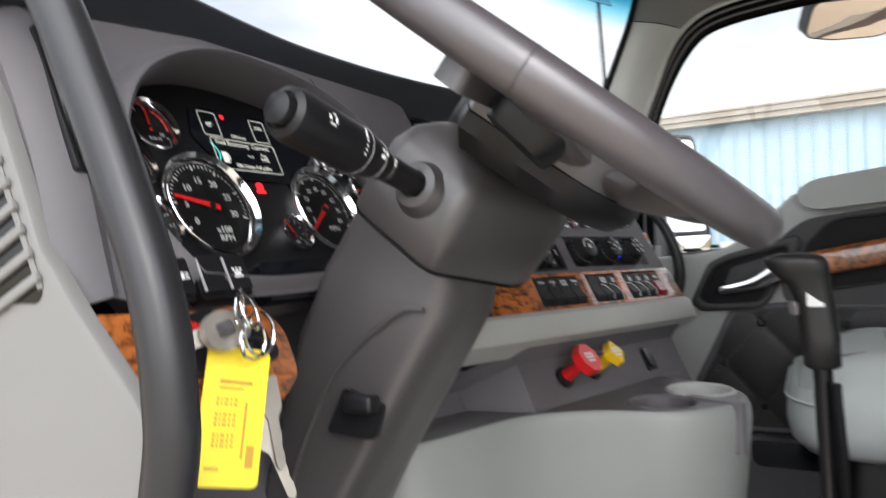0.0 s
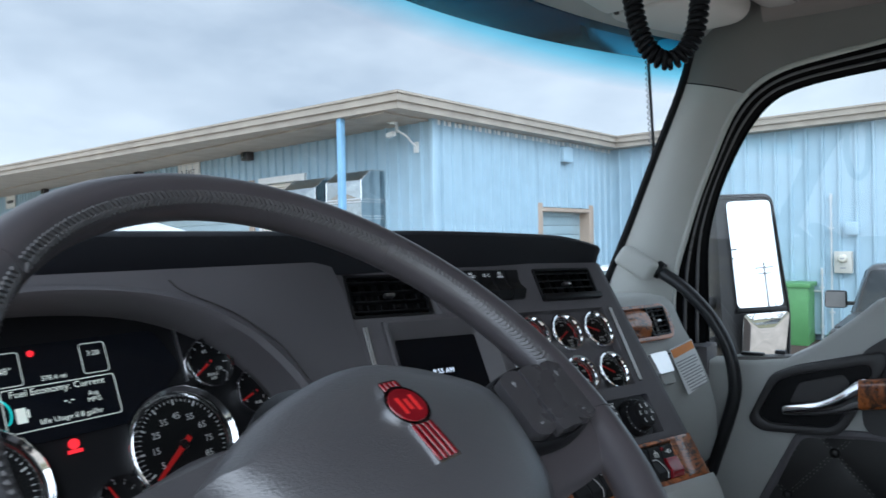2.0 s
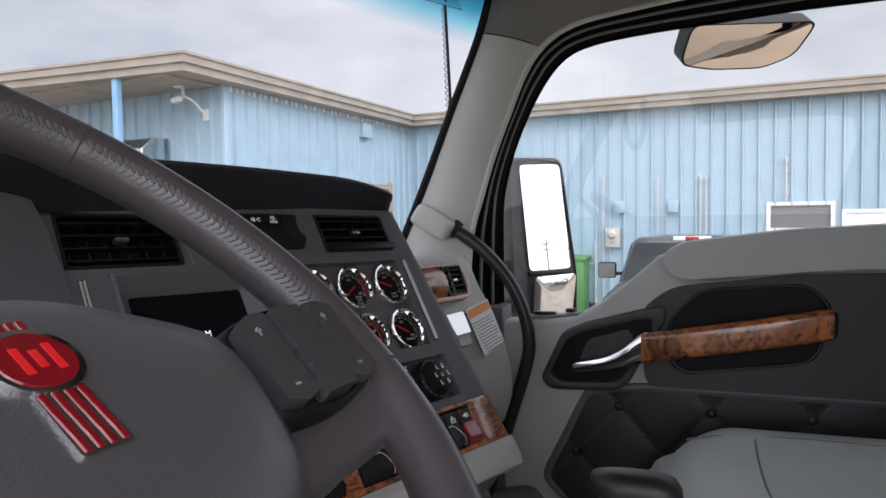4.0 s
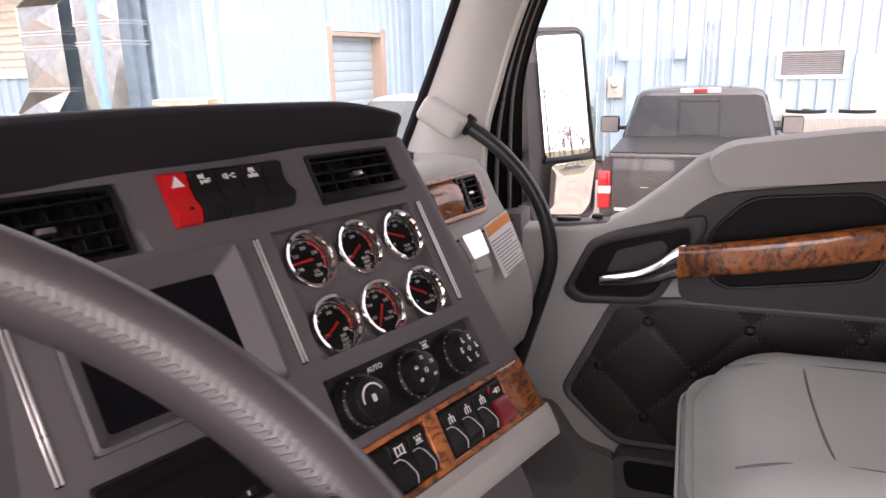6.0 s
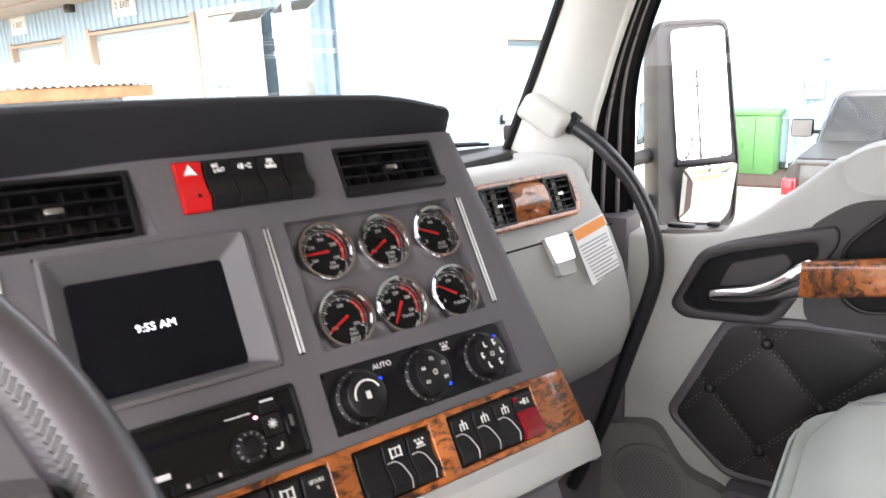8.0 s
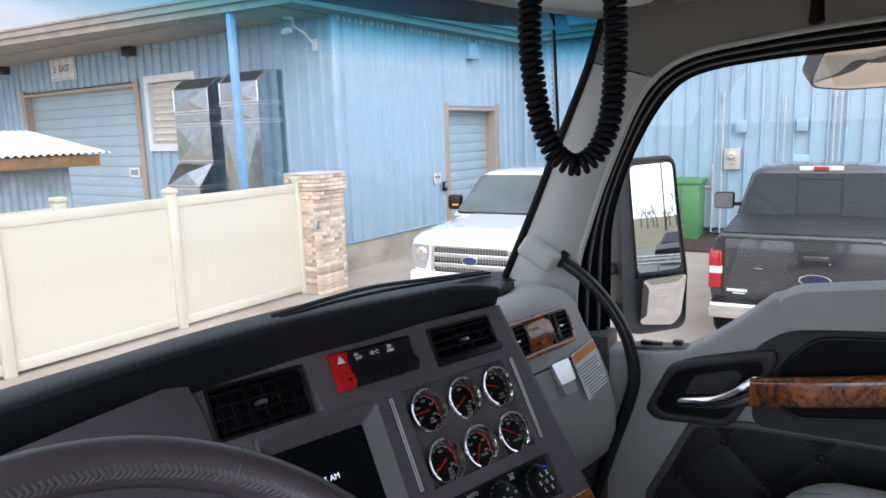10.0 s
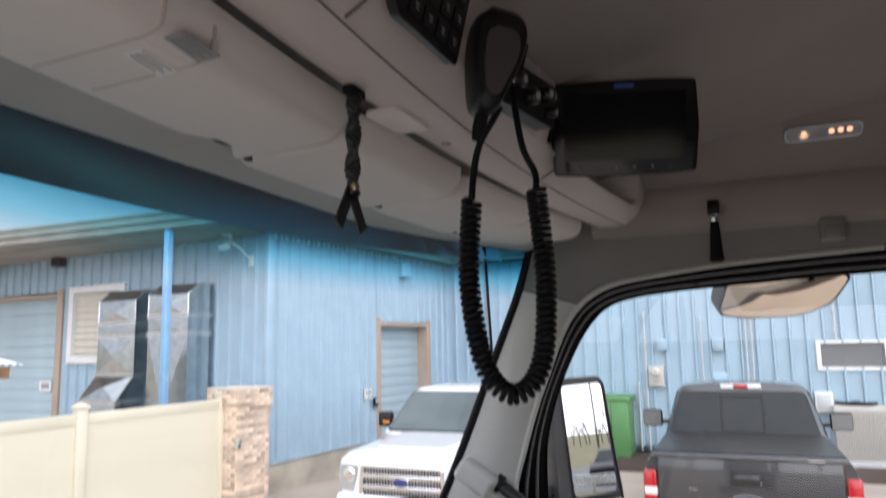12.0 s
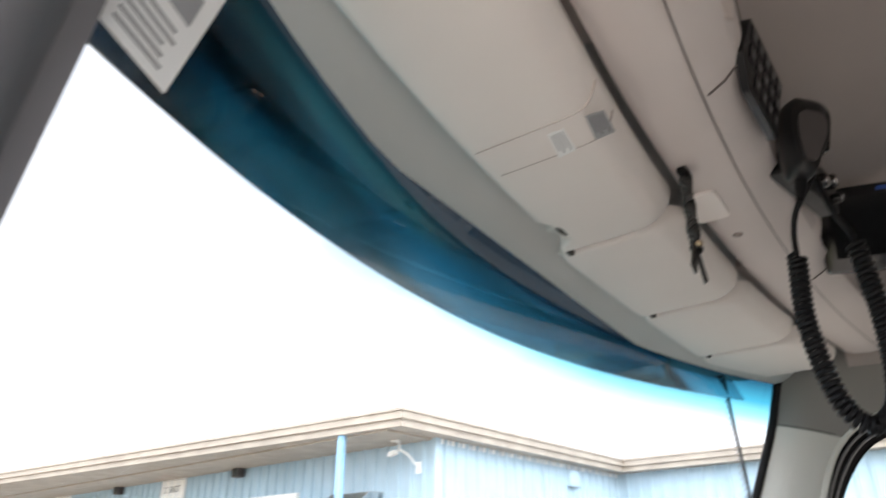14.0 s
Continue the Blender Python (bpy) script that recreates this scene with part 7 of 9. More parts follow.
part("switch_well", bbox(-0.18, 0.171, -0.246, -0.195, S - 0.016, S - 0.008, m=PF), M["gloss"], dashboard)
WR = 0.0268
words1 = [["SPARE"], ["SPARE", "3"], None, ["SPARE", "4"]]
for k in range(4):
    rocker(PF @ move(-0.1780 + WR * (k + 0.5), -0.2205, WZ - 0.008), WR - 0.0016, 0.048, "black rocker switch with white marking in the wood strip", None if words1[k] else icon(0), words1[k] or (), tab=False)
for k in range(3):
    rocker(PF @ move(-0.0452 + WR * (k + 0.5), -0.2205, WZ - 0.008), WR - 0.0016, 0.048, "black rocker switch with white marking in the wood strip", (None, icon(0), icon(2))[k], tab=k > 0)
for k in range(4):
    rocker(PF @ move(0.0602 + 0.0272 * (k + 0.5), -0.2205, WZ - 0.008), 0.0256, 0.048, "black rocker switch with white marking in the wood strip" if k < 3 else "red guarded rocker switch at the strip's end", icon(3) if k < 3 else icon(1), (), "black", tab=k < 3, guard=k == 3)
# grey ledge below the strip
prof = [(-0.2525, S - 0.02), (-0.2525, S + 0.006), (-0.262, S + 0.014), (-0.280, S + 0.012), (-0.292, S + 0.0), (-0.296, S - 0.05)]
rows = []
for x, k in ((-0.44, 1.0), (-0.15, 1.0), (0.0, 1.0), (0.15, 1.0), (0.205, 0.95), (0.225, 0.7), (0.236, 0.2), (0.240, -0.9)):
    rows.append([tuple(PF @ Vector((x, y, S + (z - S) * k if k > 0 else S - 0.05))) for y, z in prof])
part("ledge", thicken(skin(rows), 0.003), M["grey"], dashboard, "light grey ledge")


# ---- instrument cluster and driver's fascia ----
FN = Vector((0, -1, 0.45)).normalized()
FA = basis((0.6, 0.51, 2.036), (1, 0, 0), Vector((0, 0.45, 1)).normalized(), FN)
CF = math.sqrt(1 + 0.45 ** 2)


def fa(x, z):
    """Fascia coordinates of a point given by its world x and z."""
    return (x - 0.6, (z - 2.036) * CF)


RIM = [(0.400, 1.898), (0.372, 1.945), (0.372, 2.0), (0.392, 2.046), (0.432, 2.084), (0.50, 2.113), (0.575, 2.119), (0.67, 2.106), (0.745, 2.070), (0.793, 2.015), (0.81, 1.965), (0.80, 1.918), (0.75, 1.898), (0.60, 1.892), (0.48, 1.890)]
rim = [(v.x, v.y) for v in smooth_path([(*fa(x, z), 0) for x, z in RIM + RIM[:1]], 4)[:-1]]
cx0, cy0 = 0.58 - 0.6, (2.0 - 2.036) * CF


def outer_pt(p):
    """The fascia's outer edge straight out from a rim point."""
    d = Vector((p[0] - cx0, p[1] - cy0))
    k = min((0.333 if d.x > 0 else 0.262) / max(1e-6, abs(d.x)), (0.152 if d.y > 0 else 0.125) / max(1e-6, abs(d.y)))
    return (cx0 + d.x * k, cy0 + d.y * k)


def scaled(o, f, z):
    return [(cx0 + (x - cx0) * f, cy0 + (y - cy0) * f, z) for x, y in o]


rows = [[(*outer_pt(p), -0.004) for p in rim], scaled(rim, 1.10, 0.0), scaled(rim, 1.06, 0.003), scaled(rim, 1.03, 0.012), scaled(rim, 1.0, 0.014), scaled(rim, 0.975, 0.008), scaled(rim, 1.02, -0.045), scaled(rim, 1.05, -0.075)]
bm = skin(rows, True)
bm.transform(FA)
part("fascia", thicken(bm, 0.003), M["dash"], dashboard, "charcoal fascia round the instrument cluster")
jn = smooth_path([(0.668, 0.529, 2.1285), (0.682, 0.5245, 2.116), (0.734, 0.513, 2.090), (0.778, 0.4965, 2.053), (0.800, 0.4795, 2.016)], 6)
part("joint", sweep([v + Vector((0.012, 0.019, -0.0015)) for v in jn], 0.0010, 6), M["column"], dashboard, "fine joint in the dash facing")
DZ = -0.058
bm = prism([(x, y) for x, y, z in scaled(rim, 1.04, 0)], DZ - 0.006, DZ)
bm.transform(FA)
cluster = thing("instrument_cluster", FA, "dark instrument cluster with chrome-rimmed dials", "instrument cluster")
bm.transform(FA.inverted())
part("backing", bm, M["dial"], cluster, "black cluster backing")
part("message_panel", prism(round_poly([(-0.085, 0.030), (-0.074, 0.068), (0.085, 0.068), (0.106, 0.026), (0.055, -0.018), (-0.045, -0.018)], 0.008), DZ, DZ + 0.003, 0.001), M["lcd"], cluster)


def cl_at(x, z):
    """A frame on the dial plane at a world x and z."""
    return FA @ move(x - 0.6, 0.0261 + (z - 2.036) * CF, DZ)


gauge(cl_at(0.465, 2.041), 0.0285, 0, ["VOLTS"], "small round voltmeter with chrome rim", ["", "", "", "18"], red=(20, 95), group="cluster gauges")
gauge(cl_at(0.422, 1.999), 0.0285, -62, ["OIL"], "small round oil pressure gauge with chrome rim", ["0", "40", "60", "80", "100"], group="cluster gauges")
gauge(cl_at(0.428, 1.944), 0.0285, -85, ["TRANS"], "small round temperature gauge with chrome rim", ["100", "200", "300"], group="cluster gauges")
gauge(cl_at(0.506, 1.964), 0.0590, -78, ["x100", "RPM"], "large round tachometer with chrome rim", ["0", "5", "10", "15", "20", "25", "30"], span=(-125, 105), n_ticks=7, minor=37, group="cluster gauges", num_size=0.17)
gauge(cl_at(0.687, 1.966), 0.0580, -128, ["MPH"], "large round speedometer with chrome rim", ["5", "15", "25", "35", "45", "55", "65", "75", "85"], span=(-120, 120), n_ticks=9, minor=41, group="cluster gauges", num_size=0.15)
gauge(cl_at(0.614, 1.936), 0.0220, -25, ["DEF"], "small round fluid gauge with chrome rim", ["E", "", "F"], group="cluster gauges")
gauge(cl_at(0.737, 2.034), 0.0275, -122, ["BRAKE", "APP"], "small round air gauge with chrome rim", ["0", "60", "120"], group="cluster gauges")
gauge(cl_at(0.783, 1.997), 0.0262, -110, ["FUEL"], "small round fuel gauge with chrome rim", ["E", "", "F"], group="cluster gauges")

M["lcdtext"] = glow("pale_display_text", (0.80, 0.82, 0.72), 0.22)
M["teal"] = glow("teal_display", (0.05, 0.55, 0.50), 0.5)
M["warn"] = glow("red_warning_lamp", (0.9, 0.02, 0.03), 0.8)
M["greenlamp"] = glow("green_lamp", (0.05, 0.8, 0.2), 0.8)
LZ = DZ + 0.0034
UP = 0.027


def line_box(x0, x1, y0, y1, t=0.0007, r=0.003):
    return ring_frame(rrect(x0, x1, y0, y1, r), rrect(x0 + t, x1 - t, y0 + t, y1 - t, r - t), LZ, LZ + 0.0003, 0, move(0, UP, 0))


bm = line_box(-0.066, -0.041, 0.006, 0.036)
merge(bm, line_box(0.010, 0.034, 0.007, 0.036))
merge(bm, line_box(-0.061, 0.036, -0.034, 0.004))
part("display_frame", bm, M["lcdtext"], cluster, "thin pale display outlines", smooth=0)
for words, size, x, y in (("Fuel Economy: Current", 0.0085, -0.014, -0.001), ("Avg", 0.0062, 0.014, -0.011), ("MPG", 0.0062, 0.014, -0.017), ("-.-", 0.011, -0.008, -0.013), ("Idle Usage 0.8 gal/hr", 0.0066, -0.008, -0.028), ("578.4 mi", 0.0062, -0.016, 0.009), ("3:28", 0.0068, 0.022, 0.026), ("48°", 0.008, -0.054, 0.02)):
    part("lettering", text_bm(words, size, 0.0001, m=move(x, y + UP, LZ)), M["lcdtext"], cluster, "pale display lettering", smooth=0)
bm = bmesh.new()
box(bm, -0.052, -0.044, -0.026, -0.013, LZ, LZ + 0.0003)
box(bm, -0.043, -0.0415, -0.022, -0.015, LZ, LZ + 0.0003)
bm.transform(move(0, UP, 0))
part("symbol", bm, M["lcdtext"], cluster, smooth=0)
bm = arc_band(0.014, 0.0155, 30, 130, LZ)
bm.transform(move(-0.070, -0.016 + UP, 0))
part("economy_arc", bm, M["teal"], cluster, smooth=0)
bm = lathe([(0, 0), (0.0045, 0), (0.0045, -0.002)], 16, move(-0.012, -0.052 + UP, LZ))
box(bm, -0.018, -0.006, -0.060 + UP, -0.057 + UP, LZ - 0.002, LZ)
part("warning_lamp", bm, M["warn"], cluster, "lit red brake warning", smooth=0)
part("warning_lamp", lathe([(0, 0), (0.003, 0), (0.003, -0.002)], 12, move(-0.031, 0.033 + UP, LZ)), M["warn"], cluster, smooth=0)
part("divider", bbox(0.1085, 0.1100, 0.010, 0.066, DZ, DZ + 0.004, 0.0004), M["satin"], cluster)

# driver's left vent, upright and narrow
vent(FA @ move(*fa(0.344, 2.034), 0.008) @ pose(0, 0, 0, 0, 0, 90), 0.124, 0.042, 2, 4, "tall black air vent beside the instrument cluster")
bm = bbox(-0.066, 0.066, -0.0275, -0.0215, -0.004, 0.009, 0.003, 2)
bm.transform(FA @ move(*fa(0.344, 2.034), 0.008) @ pose(0, 0, 0, 0, 0, 90))
part("vent_border", bm, M["panel"], dashboard, "raised grey edge beside the vent")
# switches under the cluster
for x0, x1, k in ((0.345, 0.386, 1), (0.392, 0.446, 2)):
    xm = (x0 + x1) / 2
    w = thing("switch_bezel", FA @ move(*fa(xm, 1.896), 0.006), "black twin switch bezel under the instrument cluster", "switch panel", "lower dash switches")
    part("frame", prism(rrect(-(x1 - x0) / 2, (x1 - x0) / 2, -0.019, 0.019, 0.003), -0.012, 0.003, 0.0012), M["black"], w)
    hw = (x1 - x0) / 4
    for s in (-1, 1):
        part("button", prism(rrect(s * hw - hw + 0.002, s * hw + hw - 0.002, -0.015, 0.015, 0.002), 0.003, 0.0075, 0.0015), M["black"], w)
        part("stripe", bbox(s * hw - hw + 0.0015, s * hw - hw + 0.003, -0.014, 0.014, 0.006, 0.0083, 0.0004), M["bargrey"], w)
    bars(move(hw, 0, 0.0077), icon(k), M["white"], w, "symbol")


# ---- lower dash, valves, tray ----
def px(u, w, n):
    return tuple(PF @ Vector((u, w, n)))


# recessed valve panel under the ledge
rows = [[px(x, y, z - (0.08 if x < -0.25 else 0.0)) for x in (-0.46, -0.27, -0.22, 0.0, 0.15, 0.205)] for y, z in ((-0.285, -0.005), (-0.30, -0.04), (-0.385, -0.045), (-0.388, -0.06))]
part("lower_panel", thicken(skin(rows), 0.01), M["dash"], dashboard, "dark grey panel behind the brake valves")
part("lower_panel", prism(round_poly([(-0.205, -0.375), (-0.165, -0.300), (0.165, -0.300), (0.185, -0.375)], 0.01), -0.044, -0.034, 0.004, 2, PF), M["panel"], dashboard)


def knob_valve(m, paint, label, square):
    v = thing("brake_valve", m, label, "valve knob", "air brake valves")
    part("collar", lathe([(0.013, 0.0), (0.016, 0.002), (0.016, 0.008), (0.010, 0.010)], 20), M["black"], v)
    part("stem", lathe([(0.0095, 0.006), (0.0095, 0.045), (0.012, 0.050)], 18), paint, v)
    if square:
        bm = prism(round_poly([(-0.021, 0), (0, 0.021), (0.021, 0), (0, -0.021)], 0.004), 0.045, 0.058, 0.003, 2)
    else:
        bm = prism([(0.024 * math.cos(radians(a + 22.5)), 0.024 * math.sin(radians(a + 22.5))) for a in range(0, 360, 45)], 0.045, 0.060, 0.004, 3)
    part("knob", bm, paint, v)
    bars(move(0, 0, 0.0602 if not square else 0.0582), [(-0.010, 0.010, 0.004, 0.007), (-0.012, 0.012, -0.001, 0.002), (-0.009, 0.009, -0.007, -0.004)], M["white"], v, "marking")


knob_valve(PF @ move(-0.140, -0.340, -0.034) @ pose(0, 0, 0, -8, 6, 0), M["red"], "red octagonal trailer air supply knob", False)
knob_valve(PF @ move(-0.068, -0.338, -0.034) @ pose(0, 0, 0, -8, 6, 0), M["yellow"], "yellow diamond parking brake knob", True)
sk = thing("rocker_switch", PF @ move(0.10, -0.336, -0.034), "small black rocker switch beside the brake valves", "switch", "rocker switches")
part("frame", prism(rrect(-0.014, 0.014, -0.022, 0.022, 0.003), -0.004, 0.003, 0.001), M["black"], sk)
part("button", prism(rrect(-0.009, 0.009, -0.016, 0.016, 0.003), 0.003, 0.008, 0.002), M["gloss"], sk)

# tray with cup wells
TM = basis((1.13, 0.30, 1.68), (0.945, -0.327, 0), (0.327, 0.945, 0), (0, 0, 1))
outl = round_poly([(-0.46, 0.13), (-0.46, 0.0), (-0.24, -0.004), (-0.15, -0.07), (-0.10, -0.165), (-0.02, -0.200), (0.06, -0.196), (0.118, -0.13), (0.128, 0.0), (0.128, 0.13)], 0.05, 5)


def well(cx, cy, r, n=24):
    return [(cx + r * math.cos(2 * math.pi * k / n), cy + r * math.sin(2 * math.pi * k / n)) for k in range(n)]


tr = part("tray", bmesh.new(), M["traygrey"], dashboard, "light grey storage tray with cup wells")
bm = bmesh.new()
base = skin([[(x * f + (1 - f) * -0.1, y * f + (1 - f) * 0.05, z) for x, y in outl] for f, z in ((0.86, -0.32), (0.97, -0.12), (1.0, -0.03), (0.995, -0.012), (0.975, -0.001), (0.96, 0.0))], True)
base.transform(TM)
bm = merge(bm, base)
bmesh.ops.recalc_face_normals(bm, faces=bm.faces[:])
bm.to_mesh(tr.data)
bm.free()
tr.data.shade_smooth()
# tray top with round wells cut out as rings
top = bmesh.new()
ov = [top.verts.new((x * 0.96 - 0.004, y * 0.96 + 0.002, 0.0)) for x, y in outl]
oe = [top.edges.new((ov[i], ov[(i + 1) % len(ov)])) for i in range(len(ov))]
allw = []
for cx, cy, r in ((0.052, -0.112, 0.046), (-0.062, -0.112, 0.044)):
    iv = [top.verts.new((x, y, 0.0)) for x, y in well(cx, cy, r)]
    allw += [top.edges.new((iv[i], iv[(i + 1) % len(iv)])) for i in range(len(iv))]
bmesh.ops.triangle_fill(top, use_beauty=True, use_dissolve=False, edges=oe + allw)
top.transform(TM)
part("tray_top", top, M["panel"], dashboard, "dark grey tray top")
for cx, cy, r in ((0.052, -0.112, 0.046), (-0.062, -0.112, 0.044)):
    bm = lathe([(r + 0.006, 0.0), (r + 0.003, 0.003), (r, 0.0), (r * 0.94, -0.07), (0, -0.07)], 32, TM @ move(cx, cy, 0))
    part("cup_well", bm, M["grey"] if cx > 0 else M["panel"], dashboard, "round cup well")
part("slot", prism(rrect(-0.012, 0.004, -0.206, -0.12, 0.006), -0.07, 0.003, 0.004, 2, TM), M["panel"], dashboard, "handle notch beside the cup well")
bm = bbox(-0.44, 0.10, 0.02, 0.2, -0.50, -0.31, 0.03, 3, TM)
part("lower_cover", bm, M["midgrey"], dashboard)

# ---- passenger's side of the dash ----
PROFILE_P = [(0.66, 2.010), (0.585, 2.026), (0.53, 2.030), (0.497, 2.024), (0.480, 2.008), (0.462, 1.965), (0.438, 1.922), (0.428, 1.905), (0.405, 1.850), (0.390, 1.79), (0.388, 1.73), (0.405, 1.675), (0.45, 1.63), (0.53, 1.60)]
rows = []
for x in [1.40 + 0.02 * k for k in range(25)] + [1.895, 1.905, 1.915, 1.925, 1.935, 1.945, 1.955]:
    back = max(0.0, x - 1.86)
    rows.append([(x, min(y - 0.278 * (min(x, 1.86) - 1.72) + back * back * 9.0 + back * 0.3, 0.70), z - 0.6 * back * back * (1 if z > 1.9 else -1)) for y, z in PROFILE_P])
part("passenger_panel", thicken(skin(rows), 0.006), M["grey"], dashboard, "light grey passenger side panel")
part("glove_gap", sweep([Vector((1.45 + 0.06 * k, 0.4325 - 0.278 * (1.45 + 0.06 * k - 1.72) - 0.0005, 1.9125)) for k in range(8)], 0.0016, 6), M["rubber"], dashboard, "dark glovebox gap")
part("defroster_strip", bbox(1.47, 1.90, 0.60, 0.66, 2.018, 2.034, 0.004), M["black"], dashboard, "black vent strip at the windshield")
VF = facing((1.715, 0.4555, 1.976), (-0.25, -0.9, 0.35))
part("wood_panel", ring_frame(round_poly([(-0.140, -0.036), (-0.140, 0.043), (0.072, 0.043), (0.092, 0.026), (0.094, -0.018), (0.080, -0.036)], 0.012), [(a, b) for a, b in (round_poly([(-0.130, -0.026), (-0.130, 0.035), (0.068, 0.035), (0.080, 0.022), (0.081, -0.014), (0.070, -0.026)], 0.009))], -0.006, 0.006, 0.0015, VF), M["wood"], dashboard, "burl wood surround of the side vents")
rows = []
for k in range(17):
    q = radians(-42 + 84 * k / 16)
    rows.append([(-0.068 + 0.078 * i / 8, 0.0045 + 0.034 * math.sin(q) / math.sin(radians(42)), -0.004 + 0.017 * (math.cos(q) - 0.743) / 0.257 + 0.002 * math.sin(math.pi * i / 8)) for i in range(9)])
bm = thicken(skin(rows), 0.003)
bm.transform(VF)
part("wood_panel", bm, M["wood"], dashboard, "glossy burl wood infill between the vents")
vent(VF @ move(-0.100, 0.0045, 0.006), 0.064, 0.064, 3, 5, "small black side vent in a wood surround")
vent(VF @ move(0.043, 0.0045, 0.006), 0.066, 0.062, 3, 5, "small black side vent in a wood surround")
SF = facing((1.812, 0.386, 1.893), (-0.25, -0.9, 0.42))
stk = thing("warning_sticker", SF, "white warning sticker with an orange heading on the dash", "sticker")
part("sheet", prism(round_poly([(-0.066, 0.033), (0.026, 0.047), (0.024, -0.048), (-0.060, -0.066)], 0.003), 0.0, 0.0012), M["white"], stk, smooth=0)
bm = prism([(-0.063, 0.030), (0.024, 0.0435), (0.0235, 0.026), (-0.062, 0.012)], 0.0012, 0.0017)
part("heading", bm, M["orange"], stk, "orange heading band", smooth=0)
bm = bmesh.new()
for k in range(11):
    y = 0.010 - k * 0.0062
    box(bm, -0.061 + k * 0.0006, 0.019 - k * 0.0002 - (0.012 if k % 4 == 3 else 0), y - 0.0015, y + 0.0008, 0.0012, 0.0016, Matrix.Rotation(radians(8), 4, "Z"))
part("marking", bm, M["bargrey"], stk, smooth=0)
LF = facing((1.711, 0.4195, 1.901), (-0.32, -0.82, 0.50))
lt = thing("glovebox_latch", LF, "square chrome glovebox latch", "latch")
part("plate", prism(round_poly([(-0.028, 0.020), (0.024, 0.022), (0.022, -0.022), (-0.022, -0.024)], 0.004), -0.004, 0.006, 0.002), M["brightwork"], lt)
part("pull", prism(rrect(-0.018, 0.02, -0.045, -0.022, 0.006), -0.012, 0.001, 0.003), M["grey"], lt)

# ---- driver's lower left: wood, ignition, keys, end panel ----
wp = [fa(x, z) for x, z in ((0.296, 1.877), (0.385, 1.872), (0.448, 1.872), (0.470, 1.848), (0.468, 1.812), (0.44, 1.795), (0.36, 1.80), (0.319, 1.822))]
part("wood_panel", prism(round_poly(wp, 0.010), -0.012, 0.006, 0.005, 3, FA), M["wood"], dashboard, "burl wood ignition panel")
wl_ = skin([[(0.296, 0.446, 1.877), (0.310, 0.437, 1.879)], [(0.297, 0.425, 1.858), (0.312, 0.420, 1.858)], [(0.298, 0.403, 1.840), (0.316, 0.404, 1.838)], [(0.300, 0.388, 1.826), (0.322, 0.394, 1.822)]])
part("wood_panel", thicken(wl_, 0.008), M["wood"], dashboard, "burl wood corner wrapping round the dash end")
ipl = [fa(x, z) for x, z in ((0.334, 1.842), (0.360, 1.868), (0.392, 1.872), (0.428, 1.862), (0.450, 1.834), (0.446, 1.826), (0.417, 1.826), (0.405, 1.822), (0.338, 1.828))]
part("ignition_plate", prism(round_poly(ipl, 0.008), 0.0, 0.011, 0.004, 3, FA), M["black"], dashboard, "black ignition switch plate with printed marks")
for (x, z), mk, c in (((0.373, 1.860), icon(2), M["needle"]), ((0.402, 1.862), icon(1), M["white"]), ((0.425, 1.856), icon(0), M["white"])):
    bars(FA @ move(*fa(x, z), 0.0114) @ Matrix.Rotation(radians(-25), 4, "Z") @ Matrix.Scale(0.8, 4), mk, c, dashboard)
part("cubby", prism(rrect(fa(0.478, 0)[0], fa(0.60, 0)[0], (1.876 - 2.036) * CF, (1.910 - 2.036) * CF, 0.006), -0.02, -0.003, 0, m=FA), M["lcd"], dashboard, "dark storage slot")
part("lower_panel", prism(round_poly([fa(0.31, 1.80), fa(0.31, 1.905), fa(0.91, 1.905), fa(0.91, 1.40), fa(0.40, 1.35)], 0.02), -0.20, -0.15, 0.01, 2, FA), M["dash"], dashboard)
# dark side of the fascia towards the door and the grey end panel
# light grey trim colour darkened here to offset the strong sky light
M["endgrey"] = mat("shaded_grey_end_panel", (0.19, 0.187, 0.178), 0.5, grain=0.45, grain_scale=1300, vary=0.04)
EP = basis((0.291, 0.0, 0.0), (0, 1, 0), (0, 0, 1), (-1, 0, 0))
ep = thing("dash_end_panel", EP, "light grey dash end panel with slotted louvres", "trim panel")
bnd = [(0.560, 2.09), (0.532, 2.055), (0.518, 2.03), (0.495, 1.977), (0.473, 1.925), (0.434, 1.880), (0.383, 1.828), (0.350, 1.78), (0.345, 1.30), (0.72, 1.30), (0.72, 2.09)]
slot = round_poly([(0.522, 2.005), (0.508, 1.972), (0.470, 1.896), (0.476, 1.888), (0.70, 1.888), (0.70, 2.005)], 0.006)
part("panel", prism(bnd, -0.012, 0.0, 0.004), M["endgrey"], ep, "grained grey plastic with shade put into its colour")
part("recess", prism(slot, -0.004, 0.0008), M["gloss"], ep, "dark louvre recess")
for k in range(7):
    bm = bbox(-0.004, 0.26, -0.0036, 0.0036, 0.0, 0.005, 0.0016)
    bm.transform(move(0.474 + 0.0078 * k, 1.905 + k * 0.0165, 0) @ Matrix.Rotation(radians(-24), 4, "Z"))
    part("louvre", bm, M["endgrey"], ep)
part("rim", sweep([(y, z, 0.001) for y, z in slot[:12]], 0.0022, 6), M["endgrey"], ep, "raised slot edge")
edge = smooth_path([(0.300, 0.62, 2.15), (0.312, 0.545, 2.09), (0.318, 0.505, 2.0), (0.312, 0.470, 1.91), (0.310, 0.460, 1.885)], 5)
rows = []
